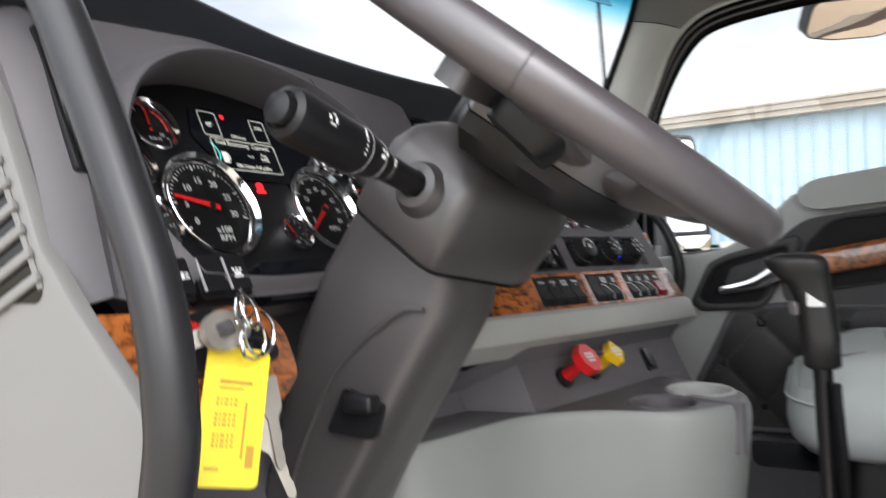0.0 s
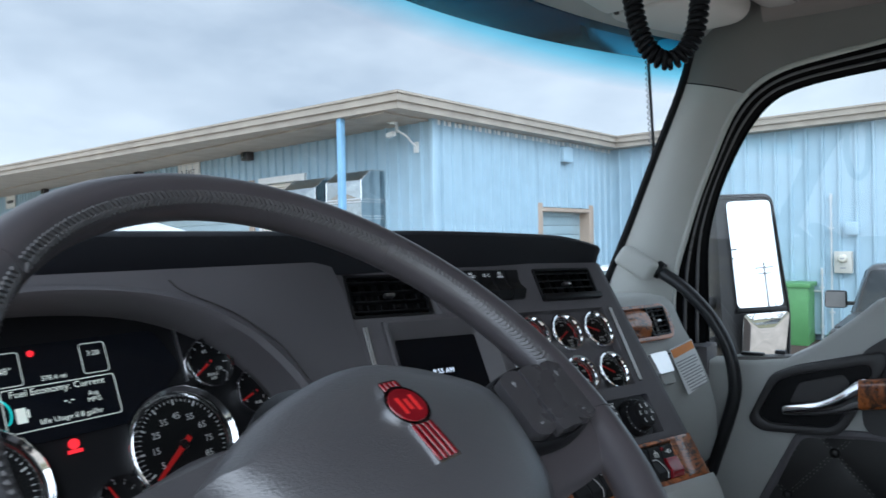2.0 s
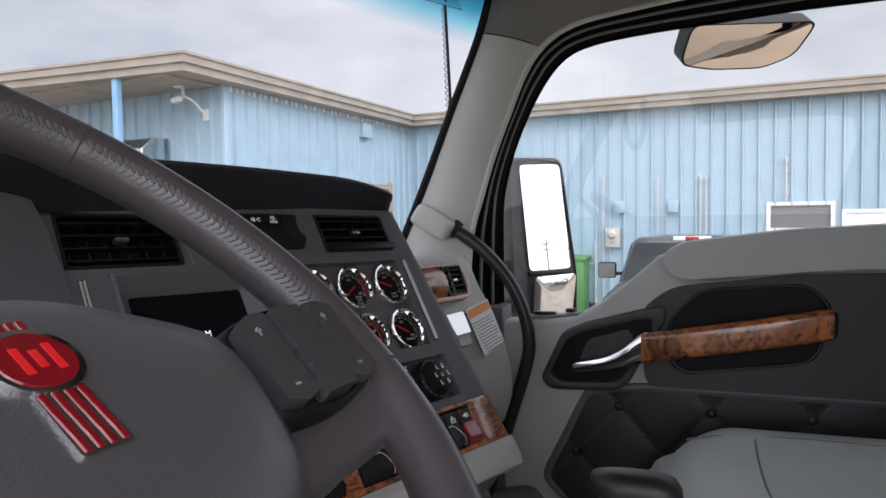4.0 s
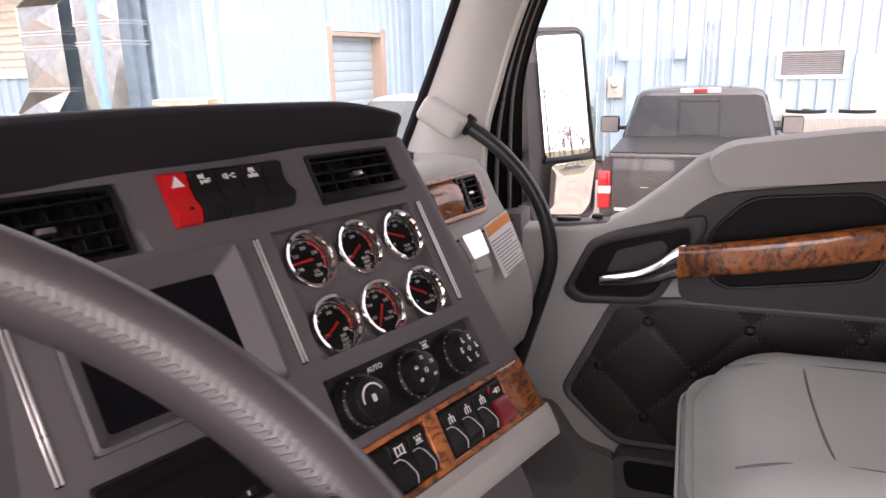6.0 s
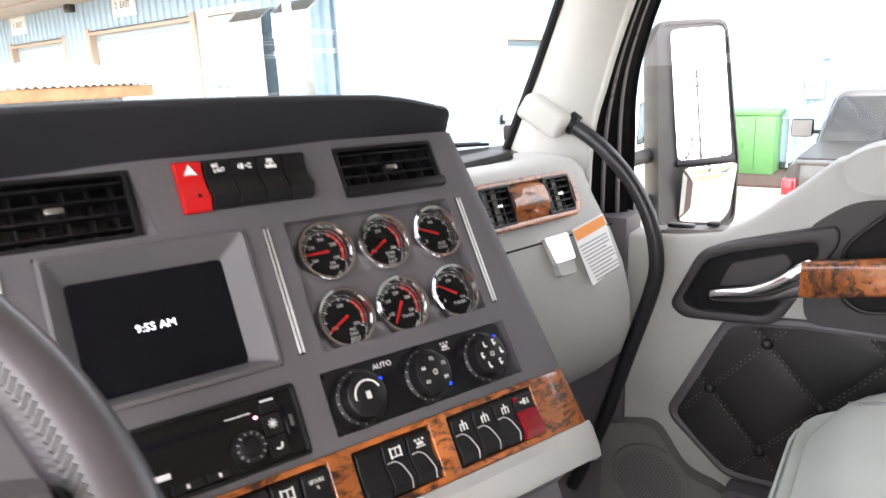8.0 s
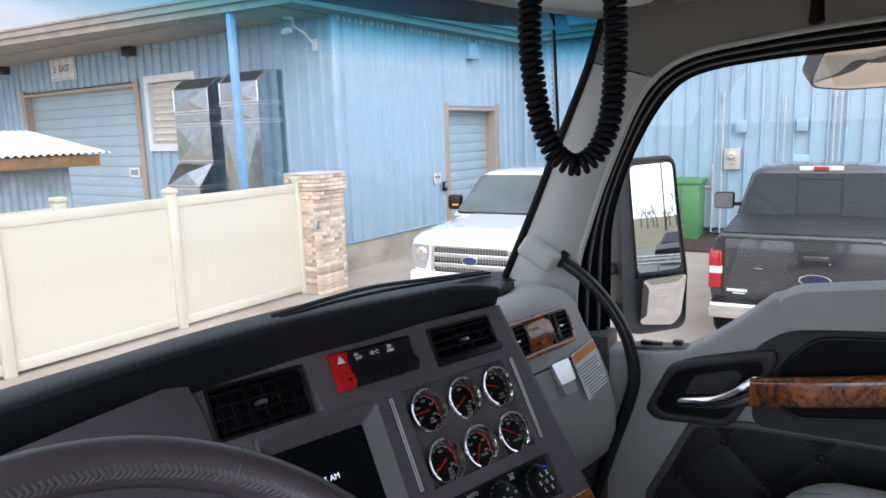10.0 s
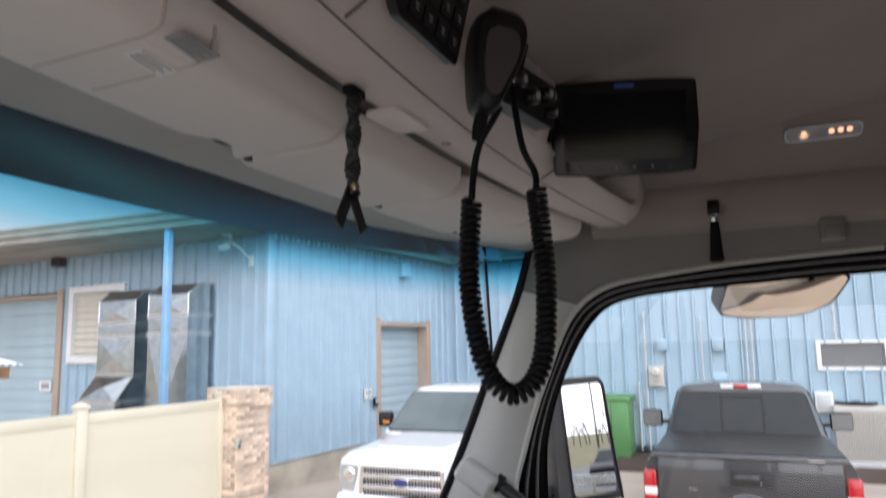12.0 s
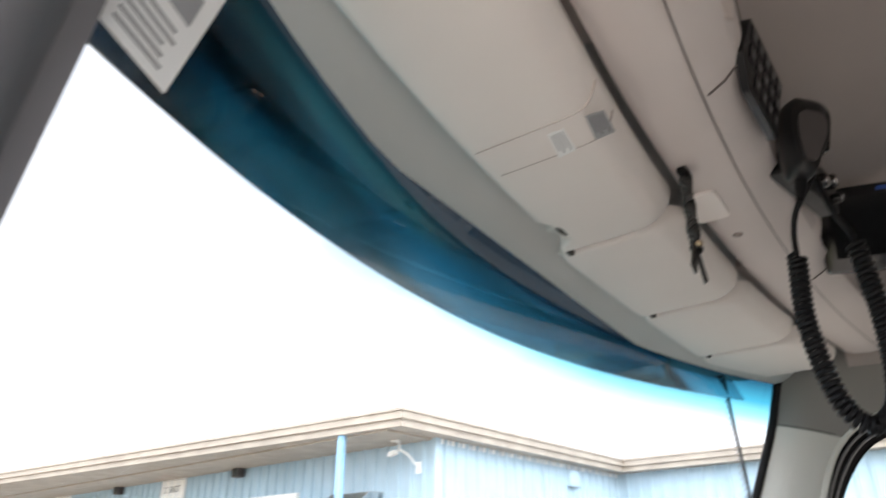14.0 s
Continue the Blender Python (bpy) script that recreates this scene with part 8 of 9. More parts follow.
for v in edge:
    rows.append([tuple(v + Vector(o)) for o in ((0.0, 0.10, 0.0), (-0.012, 0.03, 0), (-0.010, 0.0, 0), (0.0, -0.010, 0), (0.014, -0.012, 0.004), (0.03, -0.002, 0.006), (0.05, 0.0, 0.006))])
part("side_panel", thicken(skin(rows), 0.004), M["dash"], dashboard, "dark rounded side of the fascia")
IG = FA @ move(*fa(0.41, 1.855), 0.006)
ig = thing("ignition_lock", IG, "ignition lock with the key turned in it", "ignition lock")
part("cylinder", lathe([(0.0, 0.012), (0.010, 0.012), (0.013, 0.010), (0.015, 0.0), (0.018, -0.002)], 24), M["satin"], ig)
M["nickel"] = mat("worn_nickel_key", (0.36, 0.33, 0.29), 0.42, metal=0.6, vary=0.12, vary_scale=40)
KF = basis((0.385, 0.396, 1.862), Vector((0.88, -0.46, -0.1)).normalized(), Vector((0.20, 0.17, 0.96)).normalized(), Vector((-0.45, -0.86, 0.25)).normalized())
kb = thing("key_bunch", KF, "bunch of worn keys and fobs on rings in the ignition", "keys")
hd = [(0.017 * math.cos(2 * math.pi * k / 20), 0.015 * math.sin(2 * math.pi * k / 20)) for k in range(20)]
part("key_head", prism([(x - 0.006, y - 0.002) for x, y in hd], -0.003, 0.003, 0.001, 2, pose(-0.006, 0.0, 0.010, 0, 20, 24)), M["nickel"], kb, "round worn key head")
part("key_shaft", prism(round_poly([(-0.034, -0.018), (-0.040, -0.008), (-0.018, 0.002), (-0.012, -0.010)], 0.003), 0.006, 0.010, 0.001, 1), M["nickel"], kb, "key shaft going into the lock")
part("key_mark", prism(rrect(-0.016, -0.002, -0.007, 0.004, 0.003), 0.012, 0.0145, m=pose(-0.006, 0.0, 0.0, 0, 20, 24)), M["column"], kb, "stamped key mark")
for c, r2, rot in (((0.002, 0.012, 0.014), 0.013, (8, 62, 0)), ((0.010, 0.010, 0.012), 0.014, (0, 50, 20)), ((0.012, -0.012, 0.012), 0.013, (10, 30, 0)), ((0.018, -0.006, 0.010), 0.016, (20, 25, 30)), ((0.004, -0.016, 0.014), 0.009, (0, 70, 0))):
    f = pose(*c, *rot)
    part("ring", sweep([f @ Vector((r2 * math.cos(q), r2 * math.sin(q), 0)) for q in [2 * math.pi * k / 24 for k in range(24)]], 0.0012, 6, True), M["chrome"], kb, "steel split ring")
kp_ = [(-0.0085, 0.004), (-0.009, -0.020), (-0.004, -0.027), (-0.0035, -0.062), (0.0, -0.066), (0.0035, -0.062), (0.0042, -0.054), (0.0030, -0.048), (0.0045, -0.042), (0.004, -0.027), (0.009, -0.020), (0.0085, 0.004)]
for x, y, z, rot in ((0.027, -0.040, -0.006, (0, 8, 8)), (0.022, -0.066, -0.008, (4, -8, 22))):
    part("key", prism(round_poly(kp_, 0.0025), -0.0011, 0.0011, 0, m=pose(x, y, z, *rot)), M["nickel"], kb, "worn pale key")
part("fob", bbox(0.014, 0.034, -0.050, -0.006, -0.024, -0.012, 0.006, 3, pose(0, 0, 0, 0, 10, 8)), M["gloss"], kb, "black plastic key fob")
part("fob", bbox(0.012, 0.030, -0.086, -0.046, -0.030, -0.018, 0.006, 3, pose(0, 0, 0, 0, 0, -4)), M["panel"], kb, "grey plastic key fob")
part("fob", bbox(-0.036, -0.010, -0.080, -0.030, -0.030, -0.020, 0.006, 3), M["panel"], kb, "grey plastic key fob")
part("fob_trim", sweep([(-0.034, -0.034, -0.019), (-0.022, -0.029, -0.018), (-0.010, -0.032, -0.019)], 0.0016, 6), M["chrome"], kb)
tagm = basis((0.3737, 0.3868, 1.8008), Vector((0.832, -0.500, -0.238)).normalized(), Vector((0.325, 0.131, 0.936)).normalized(), Vector((-0.45, -0.86, 0.25)).normalized())
kt = thing("key_tag", tagm, "yellow plastic key tag with printed bars", "key tag")
part("tag", prism(rrect(-0.023, 0.023, -0.049, 0.049, 0.005), -0.0008, 0.0008, 0.0004, 1), M["tag"], kt)
bm = bmesh.new()
for x0, x1, y0, y1 in ((-0.012, 0.012, 0.022, 0.025), (-0.012, 0.006, 0.018, 0.020), (0.008, 0.010, -0.030, 0.010), (0.012, 0.018, -0.036, -0.020), (-0.016, -0.006, -0.038, -0.036)):
    box(bm, x0, x1, y0, y1, 0.0008, 0.0011)
for k in range(11):
    x = -0.013
    for w in (0.0022, 0.0014, 0.0030, 0.0018, 0.0026):
        if (k * 7 + int(w * 1e5)) % 4:
            box(bm, x, x + w, -0.026 + k * 0.0036, -0.0238 + k * 0.0036, 0.0008, 0.0011)
        x += w + 0.0011
part("marking", bm, mat("faded_brown_print", (0.42, 0.24, 0.02), 0.6), kt, smooth=0)

# ---- floor shifter and seats ----
sh = thing("gear_lever", move(1.04, 0.035, FLOOR), "black floor gear lever with a large grip", "gear lever")
f = pose(0, 0, 0, 0, 3, 0)
part("stick", sweep(smooth_path([(0.03, -0.03, 0.0), (0.026, -0.032, 0.3), (0.012, -0.026, 0.62)], 6), 0.012, 12), M["gloss"], sh)
part("boot", lathe([(0.09, 0.0), (0.07, 0.03), (0.075, 0.05), (0.05, 0.09), (0.05, 0.11), (0.022, 0.18)], 24, move(0.03, -0.03, 0)), M["rubber"], sh)
rows = []
for a, b, ox, oy, z in ((0.016, 0.017, 0.012, -0.026, 0.618), (0.0205, 0.022, 0.012, -0.026, 0.622), (0.0215, 0.0235, 0.011, -0.024, 0.660), (0.0205, 0.0225, 0.009, -0.020, 0.705), (0.021, 0.026, 0.006, -0.013, 0.730), (0.023, 0.034, 0.003, -0.004, 0.745), (0.024, 0.038, 0.0, 0.001, 0.757), (0.021, 0.035, -0.002, 0.003, 0.766), (0.010, 0.020, -0.003, 0.001, 0.771)):
    rows.append([(x * a + ox, y * b + oy, z) for x, y in rrect(-1, 1, -1, 1, 0.7, 6)])
part("grip", skin(rows, True, True), M["quilt"], sh, "moulded black grip with a forward beak", smooth=70)
part("label", prism(rrect(-0.010, 0.010, -0.011, 0.011, 0.002), 0.0, 0.001, m=facing((-0.0115, -0.020, 0.712), (-1, -0.15, 0.05))), M["white"], sh, "small white label")
part("selector", bbox(-0.006, 0.006, -0.010, 0.008, -0.004, 0.006, 0.003, 2, facing((-0.012, 0.004, 0.700), (-0.9, 0.5, -0.1))), M["satin"], sh, "small metal range switch")
part("cord", sweep(smooth_path([(-0.004, -0.040, 0.60), (0.002, -0.048, 0.42), (0.012, -0.045, 0.1)], 6), 0.0065, 8), M["rubber"], sh, "air line along the stick")


def seat_at(m, label):
    st = thing("seat", m, label, "seat", "cab seats")

    def ring(inset, z, n=6):
        """Rounded cushion outline; the front corners are the roundest."""
        x1, y0, y1 = 0.268 - inset, -0.30 + inset * 0.3, 0.30 - inset
        out = []
        for cx, cy, r, a in ((x1, y1, 0.13, 0), (-x1, y1, 0.13, 90), (-x1, y0, 0.03, 180), (x1, y0, 0.03, 270)):
            r = max(0.012, r - inset * 0.6)
            ox, oy = cx - math.copysign(r, cx), cy - math.copysign(r, cy)
            for k in range(n + 1):
                t = radians(a + 90 * k / n)
                x, y = ox + r * math.cos(t), oy + r * math.sin(t)
                bol = 0.020 * max(0.0, abs(x) / 0.268 - 0.5) * 2 if inset > 0.02 else 0
                out.append((x, y, z + bol - 0.05 * max(0.0, (y - 0.12) / 0.18) ** 2 * (1 if z > 0.48 else 0)))
        return out
    rows = [ring(0.03, 0.34), ring(0.0, 0.375), ring(-0.006, 0.41), ring(-0.004, 0.445), ring(0.004, 0.474), ring(0.016, 0.497), ring(0.032, 0.515), ring(0.054, 0.529), ring(0.082, 0.538), ring(0.115, 0.542), ring(0.15, 0.5405), ring(0.19, 0.538), ring(0.24, 0.537)]
    part("cushion", skin(rows, True, True), M["leather"], st, "stitched grey leather cushion", smooth=60)
    seam = M["seam"]
    part("piping", sweep([Vector(p) for p in ring(-0.006, 0.452)[2:12]], 0.003, 6), M["leather"], st)
    for s in (-1, 1):
        part("seam", sweep(smooth_path([(s * 0.155, -0.24, 0.5425), (s * 0.158, 0.0, 0.5445), (s * 0.157, 0.118, 0.5425), (s * 0.160, 0.19, 0.535), (s * 0.164, 0.235, 0.523)], 5), 0.0020, 5), seam, st)
    part("seam", sweep(smooth_path([(-0.157, 0.116, 0.5425), (-0.08, 0.119, 0.5395), (0, 0.120, 0.5385), (0.08, 0.119, 0.5395), (0.157, 0.116, 0.5425)], 5), 0.0020, 5), seam, st)
    rows = []
    for j in range(13):
        t = j / 12
        y, z = -0.27 - 0.16 * t, 0.50 + 0.75 * t
        w = 0.26 - 0.05 * max(0, t - 0.7) / 0.3
        rows.append([(w * u, y + 0.05 * (abs(u) > 0.6) * (abs(u) - 0.6) / 0.4, z) for u in [-1 + i / 8 for i in range(17)]])
    bm = thicken(skin(rows), 0.09)
    part("backrest", bm, M["leather"], st, "grey leather backrest")
    part("base", bbox(-0.2, 0.2, -0.22, 0.20, 0.0, 0.36, 0.02), M["black"], st, "dark seat base")
    return st


M["seam"] = mat("seam_thread", (0.20, 0.21, 0.21), 0.7)
seat_at(move(1.66, -0.235, FLOOR + 0.035) @ pose(0, 0, 0, 0, 0, 0), "grey leather passenger seat with stitched bolsters")
seat_at(move(0.62, -0.33, FLOOR + 0.0), "grey leather driver seat before the steering wheel")


# ---- overhead console, visors and what hangs there ----
def header_y(x):
    k = (x - XC) / 0.85
    return -0.075 * k * k


oc = thing("overhead_console", move(0, 0, 0), "beige overhead storage console above the windshield", "overhead console")
PROF_C = [(0.332, 2.735), (0.330, 2.672), (0.325, 2.658), (0.308, 2.650), (0.275, 2.648), (0.250, 2.652), (0.232, 2.662), (0.2165, 2.677)]


def console_rows(x0, x1, prof, n):
    return [[(x, y + header_y(x), z) for y, z in prof] for x in [x0 + (x1 - x0) * i / n for i in range(n + 1)]]


part("body", skin(console_rows(XL + 0.02, 1.955, PROF_C, 40)), M["console"], oc, "beige moulded plastic body")


def ease(t):
    t = max(0.0, min(1.0, t))
    return t * t * (3 - 2 * t)


def face_y(z):
    return 0.206 + 0.0105 * max(0.0, (2.712 - z) / 0.035) ** 2 + 0.006 * ease((z - 2.77) / 0.03)


def pocket(x, z, x0, x1):
    """Depth of an open storage pocket with a sloping rounded end."""
    lo, hi = 2.682 + 0.012 * ease((x - x1 + 0.03) / 0.03), 2.757 - 0.022 * ease((x - x1 + 0.035) / 0.035)
    return 0.150 * min(ease((z - lo) / 0.010), ease((hi - z) / 0.014)) * ease((x1 - x) / (0.075 if x1 < 1 else 0.035) + 0.02) * ease((x - x0) / 0.075)


def fascia(x0, x1, pocket_at, step, label=""):
    """The console's face as a fine sheet, with its pocket pressed in."""
    n = int((x1 - x0) / 0.004)
    rows = []
    for i in range(n + 1):
        x = x0 + (x1 - x0) * i / n
        row = []
        for j in range(49):
            z = 2.677 + 0.153 * j / 48
            d = pocket(x, z, *pocket_at) if pocket_at else 0.0
            row.append((x, face_y(z) + header_y(x) + d + step * ease(min(x - x0, x1 - x) / 0.006) * ease((z - 2.677) / 0.012), z))
        rows.append(row)
    return part("fascia", skin(rows), M["console"], oc, label)


fascia(XL + 0.02, 0.830, (0.34, 0.792), 0.0, "moulded fascia with an open storage pocket")
fascia(0.830, 1.29, None, 0.004)
fascia(1.29, 1.955, (1.33, 1.885), 0.0, "moulded fascia with an open storage pocket")
M["shade_line"] = mat("shadow_gap", (0.11, 0.095, 0.09), 0.8)
rib = [(x, 0.2545 + header_y(x), 2.6505) for x in [XL + 0.05 + 1.6 * k / 30 for k in range(31)]]
part("seam", sweep(rib, 0.0008, 6), M["shade_line"], oc, "fine dark seam")
for x in (0.829, 1.42):
    part("seam", sweep([(x, y + header_y(x) - 0.0005, z - 0.0006) for y, z in PROF_C[5:]] + [(x, face_y(z) + header_y(x) - 0.0003, z) for z in (2.684, 2.692, 2.70, 2.72, 2.76, 2.79)], 0.0014, 6), M["shade_line"], oc)
part("cover_plate", prism(rrect(1.02, 1.10, 0.288, 0.330, 0.008), 2.6455, 2.650, 0.001), M["visor"], oc, "blank pale cover plate")
part("screw", lathe([(0, 0.0), (0.006, 0.001), (0.007, 0.003)], 14, move(1.171, 0.297, 2.6465)), M["liner"], oc)

# header trim between visors and glass
rows = []
for i in range(33):
    x = XL - 0.02 + (XR - XL + 0.04) * i / 32
    gy = min(glass_at(x, 2.618) + 0.005, 0.543 + 0.035 * max(0.0, x - 0.7))
    hy = header_y(x)
    mid = min(0.51 + hy * 0.9, gy - 0.045)
    rows.append([(x, gy, 2.618), (x, gy - 0.010, 2.621), (x, gy - 0.028, 2.629), (x, mid, 2.641), (x, min(0.42 + hy, mid - 0.012), 2.654), (x, 0.385 + hy, 2.672), (x, 0.358 + hy, 2.715), (x, 0.340 + hy, 2.728), (x, 0.318 + hy, 2.730)])
ht = structure("header_trim", thicken(skin(rows), 0.006), mat("grey_header_trim", (0.50, 0.505, 0.49), 0.55, grain=0.3, grain_scale=1200, vary=0.04), "pale grey windshield header trim", "trim")

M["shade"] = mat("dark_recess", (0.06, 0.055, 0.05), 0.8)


def cushion(x0, x1, rear, front):
    """A padded visor: a slab lofted along x, soft at its rear edge and crisp in front."""
    back = ((0.0, 0.0), (0.0, 0.008), (0.002, 0.017), (0.007, 0.025), (0.014, 0.0305), (0.023, 0.034), (0.034, 0.0352))
    crisp = ((0.0, 0.0), (0.0, 0.014), (0.0005, 0.028), (0.002, 0.0320), (0.005, 0.0345), (0.010, 0.0352))
    rad = 0.034
    stops = [0.0, 0.0015, 0.005, 0.011, 0.019, 0.027, rad]
    xs = [x0 + e for e in stops] + [x0 + rad + (x1 - x0 - 2 * rad) * k / 14 for k in range(1, 14)] + [x1 - e for e in stops[::-1]]
    rows = []
    for x in xs:
        e = min(x - x0, x1 - x, rad)
        d = rad - math.sqrt(max(0.0, rad * rad - (rad - e) ** 2))
        h = 0.86 + 0.14 * math.sqrt(max(0.0, 1 - (1 - min(1.0, e / 0.010)) ** 2))
        yr, yf = rear(x) + d * 1.2, front(x) - d * 0.25
        ring = [(yr + a, z * h) for a, z in back]
        ring += [(yr + 0.034 + (yf - yr - 0.044) * k / 4, 0.0352 * h) for k in range(1, 4)]
        ring += [(yf - a, z * h) for a, z in crisp[::-1]]
        rows.append([(x, y, 2.6675 - 0.03 * y - z) for y, z in ring])
    return skin(rows, True, True)


def visor_rear(x):
    return 0.338 + 1.15 * header_y(x)


def visor_front(x):
    return 0.494 + 1.25 * header_y(x) + ease((x - 0.99) / 0.05) * (0.018 - 0.95 * header_y(x))


M["visor_seam"] = mat("visor_stitch_line", (0.46, 0.41, 0.385), 0.7)
for x0, x1 in ((0.46, 1.026), (1.036, 1.346), (1.358, 1.652), (1.664, 1.91)):
    v = thing("sun_visor", move(0, 0, 0), "pale beige vinyl sun visor folded up under the header", "sun visor", "sun visors")
    corner = x1 if x1 < 1.1 else 9.0
    bm = cushion(x0, x1, visor_rear, lambda x: visor_front(x) - 0.020 * ease((x - corner + 0.085) / 0.02) * ease((corner - 0.012 - x) / 0.03))
    part("pad", bm, M["visor"], v)
    cx = x1 - 0.045 if x1 < 1.1 else x0 + 0.02
    yv = visor_front(cx) - 0.006
    part("pivot", sweep([(cx - 0.024, yv - 0.002, 2.634), (cx - 0.004, yv - 0.005, 2.628), (cx + 0.016, yv - 0.007, 2.627)], 0.004, 10), M["visor"], v, "visor pivot arm")
    part("clip", bbox(cx - 0.018, cx - 0.006, yv - 0.004, yv + 0.010, 2.627, 2.650, 0.004), M["pillar"], v)
    part("notch", lathe([(0.0, -0.0005), (0.006, -0.0008), (0.009, 0.001), (0.010, 0.004)], 16, move(cx - 0.016, yv - 0.013, 2.6195) @ Matrix.Diagonal((1.8, 0.6, 1.0, 1.0))), M["shade"], v, "shadowed clip notch")
    if x1 < 1.1:
        bm = prism([(0.742, 0.355), (0.742, 0.455), (0.795, 0.458), (0.795, 0.355)], 0.0, 0.0012)
        bm.transform(Matrix(((1, 0, 0, 0), (0, 1, 0, 0), (0, -0.03, -1, 2.6332), (0, 0, 0, 1))))
        part("strap", bm, M["visor"], v, smooth=0)
        for xa in (0.742, 0.796):
            y0 = visor_rear(xa)
            ln = [(xa - 0.014, y0 - 0.001, 0.018), (xa - 0.009, y0 + 0.005, 0.009), (xa - 0.002, y0 + 0.016, 0.003), (xa, y0 + 0.034, 0.0), (xa, 0.40, 0.0), (xa - 0.001, 0.462, 0.0)]
            part("seam", sweep(smooth_path([(x, y, 2.6675 - 0.03 * y - 0.0350 + dz) for x, y, dz in ln], 6), 0.0012, 6), M["visor_seam"], v)
        for quad, c in ((((0.755, 0.384), (0.756, 0.366), (0.798, 0.372), (0.801, 0.394)), M["white"]), (((0.750, 0.340), (0.752, 0.321), (0.7925, 0.326), (0.794, 0.348)), M["bargrey"])):
            bm = prism(quad, 0.0, 0.0006)
            bm.transform(Matrix(((1, 0, 0, 0), (0, 1, 0, 0), (0, -0.03, -1, 2.6318), (0, 0, 0, 1))))
            lb = part("label", bm, c, v, "printed visor label", smooth=0)
            bm = bmesh.new()
            for k in range(4):
                t0 = 0.16 + 0.2 * k
                p, q = Vector(quad[1]).lerp(Vector(quad[0]), t0), Vector(quad[2]).lerp(Vector(quad[3]), t0)
                p, q = p.lerp(q, 0.08), p.lerp(q, 0.9 - 0.15 * (k % 2))
                n = (Vector(quad[0]) - Vector(quad[1])) * 0.08
                lo = [bm.verts.new((w.x, w.y, 2.6310 - 0.03 * w.y)) for w in (p, q, q + n, p + n)]
                bm.faces.new(lo)
            part("marking", thicken(bm, 0.0002), M["bargrey"] if c is M["white"] else M["column"], lb, smooth=0)["kind"] = "stuff"

# switch keypad on the console face
KP = facing((0.890, 0.196, 2.690), (-0.02, -0.95, -0.25)) @ Matrix.Diagonal((0.74, 0.80, 1.0, 1.0))
kp = thing("keypad", KP, "black keypad with white legends on the console", "keypad")
part("plate", prism(round_poly([(-0.085, 0.045), (-0.098, -0.012), (-0.055, -0.045), (0.098, -0.045), (0.095, 0.045)], 0.008), -0.006, 0.003, 0.002), M["black"], kp)
for i in range(5):
    for j in range(3):
        x, y = -0.062 + i * 0.034, 0.028 - j * 0.026
        if i == 0 and j == 2:
            continue
        b = part("key", prism(rrect(x - 0.014, x + 0.014, y - 0.010, y + 0.010, 0.002), 0.003, 0.005, 0.001, 1), M["black"], kp)
        bars(move(x, y, 0.0052), [(-0.005, 0.004, 0.001, 0.003), (-0.003, 0.005, -0.003, -0.0015)], M["bargrey"], b, "symbol")

# hand microphone on its clip
MM = facing((1.007, 0.179, 2.669), (-0.75, -0.65, -0.05)) @ pose(0, 0, 0, 0, 0, -14) @ Matrix.Diagonal((0.92, 0.80, 0.9, 1.0))
mic = thing("hand_microphone", MM, "black hand microphone clipped to the console", "microphone")
pr = [(-0.020, 0.066), (0.012, 0.068), (0.026, 0.050), (0.027, 0.012), (0.018, -0.030), (0.010, -0.062), (-0.010, -0.064), (-0.022, -0.030), (-0.030, 0.010), (-0.031, 0.048)]
mp = [(v.x, v.y) for v in smooth_path([(x, y, 0) for x, y in pr + pr[:1]], 4)[:-1]]
rows = [[(x * f, 0.002 + (y - 0.002) * f, z) for x, y in mp] for f, z in ((0.8, -0.022), (0.97, -0.015), (1.0, 0.0), (0.97, 0.012), (0.85, 0.019), (0.5, 0.022), (0.1, 0.0225))]
part("body", skin(rows, True, True), M["black"], mic)
part("face", prism([(x * 0.62, y * 0.62 - 0.004) for x, y in mp], 0.018, 0.0235, 0.002, 2), M["column"], mic, "grey front panel")
part("talk_key", bbox(0.020, 0.032, -0.008, 0.040, -0.008, 0.008, 0.004, 2), M["gloss"], mic)
part("strain_relief", lathe([(0.0075, 0.0), (0.007, -0.02), (0.0045, -0.035)], 14, basis((0.0, -0.062, 0), (1, 0, 0), (0, 0, 1), (0, 1, 0))), M["rubber"], mic)

# citizens' band set behind, in black
cb = thing("two_way_radio", facing((1.135, 0.190, 2.690), (-0.2, -0.95, -0.1)), "black two-way radio mounted in the console", "radio")
part("body", prism(rrect(-0.085, 0.085, -0.026, 0.026, 0.004), -0.02, 0.004, 0.003), M["black"], cb)
for x, y, r2 in ((-0.02, 0.004, 0.009), (0.012, -0.006, 0.010), (0.045, 0.006, 0.010), (0.062, -0.012, 0.007)):
    part("knob", lathe([(0, 0.018), (r2 * 0.8, 0.018), (r2, 0.015), (r2, 0.003)], 18, move(x, y, 0)), M["gloss"], cb)
    part("cap", lathe([(0, 0.0192), (r2 * 0.5, 0.0188), (r2 * 0.55, 0.017)], 14, move(x, y, 0)), M["chrome"], cb)

# coiled cord, hanging in a loop
def coil(path, r, wire, pitch):
    """A helix round a path."""
    p = smooth_path(path, 14)
    acc, out = 0.0, []
    for i in range(len(p) - 1):
        d = p[i + 1] - p[i]
        steps = max(1, int(d.length / pitch * 14))
        for k in range(steps):
            t = k / steps
            c = p[i].lerp(p[i + 1], t)
            a = 2 * math.pi * acc / pitch
            acc += d.length / steps
            s = d.cross(Vector((0.4, -0.9, 0))).normalized()
            w = d.cross(s).normalized()
            out.append(c + r * (math.cos(a) * s + math.sin(a) * w))
    return sweep(out, wire, 7)


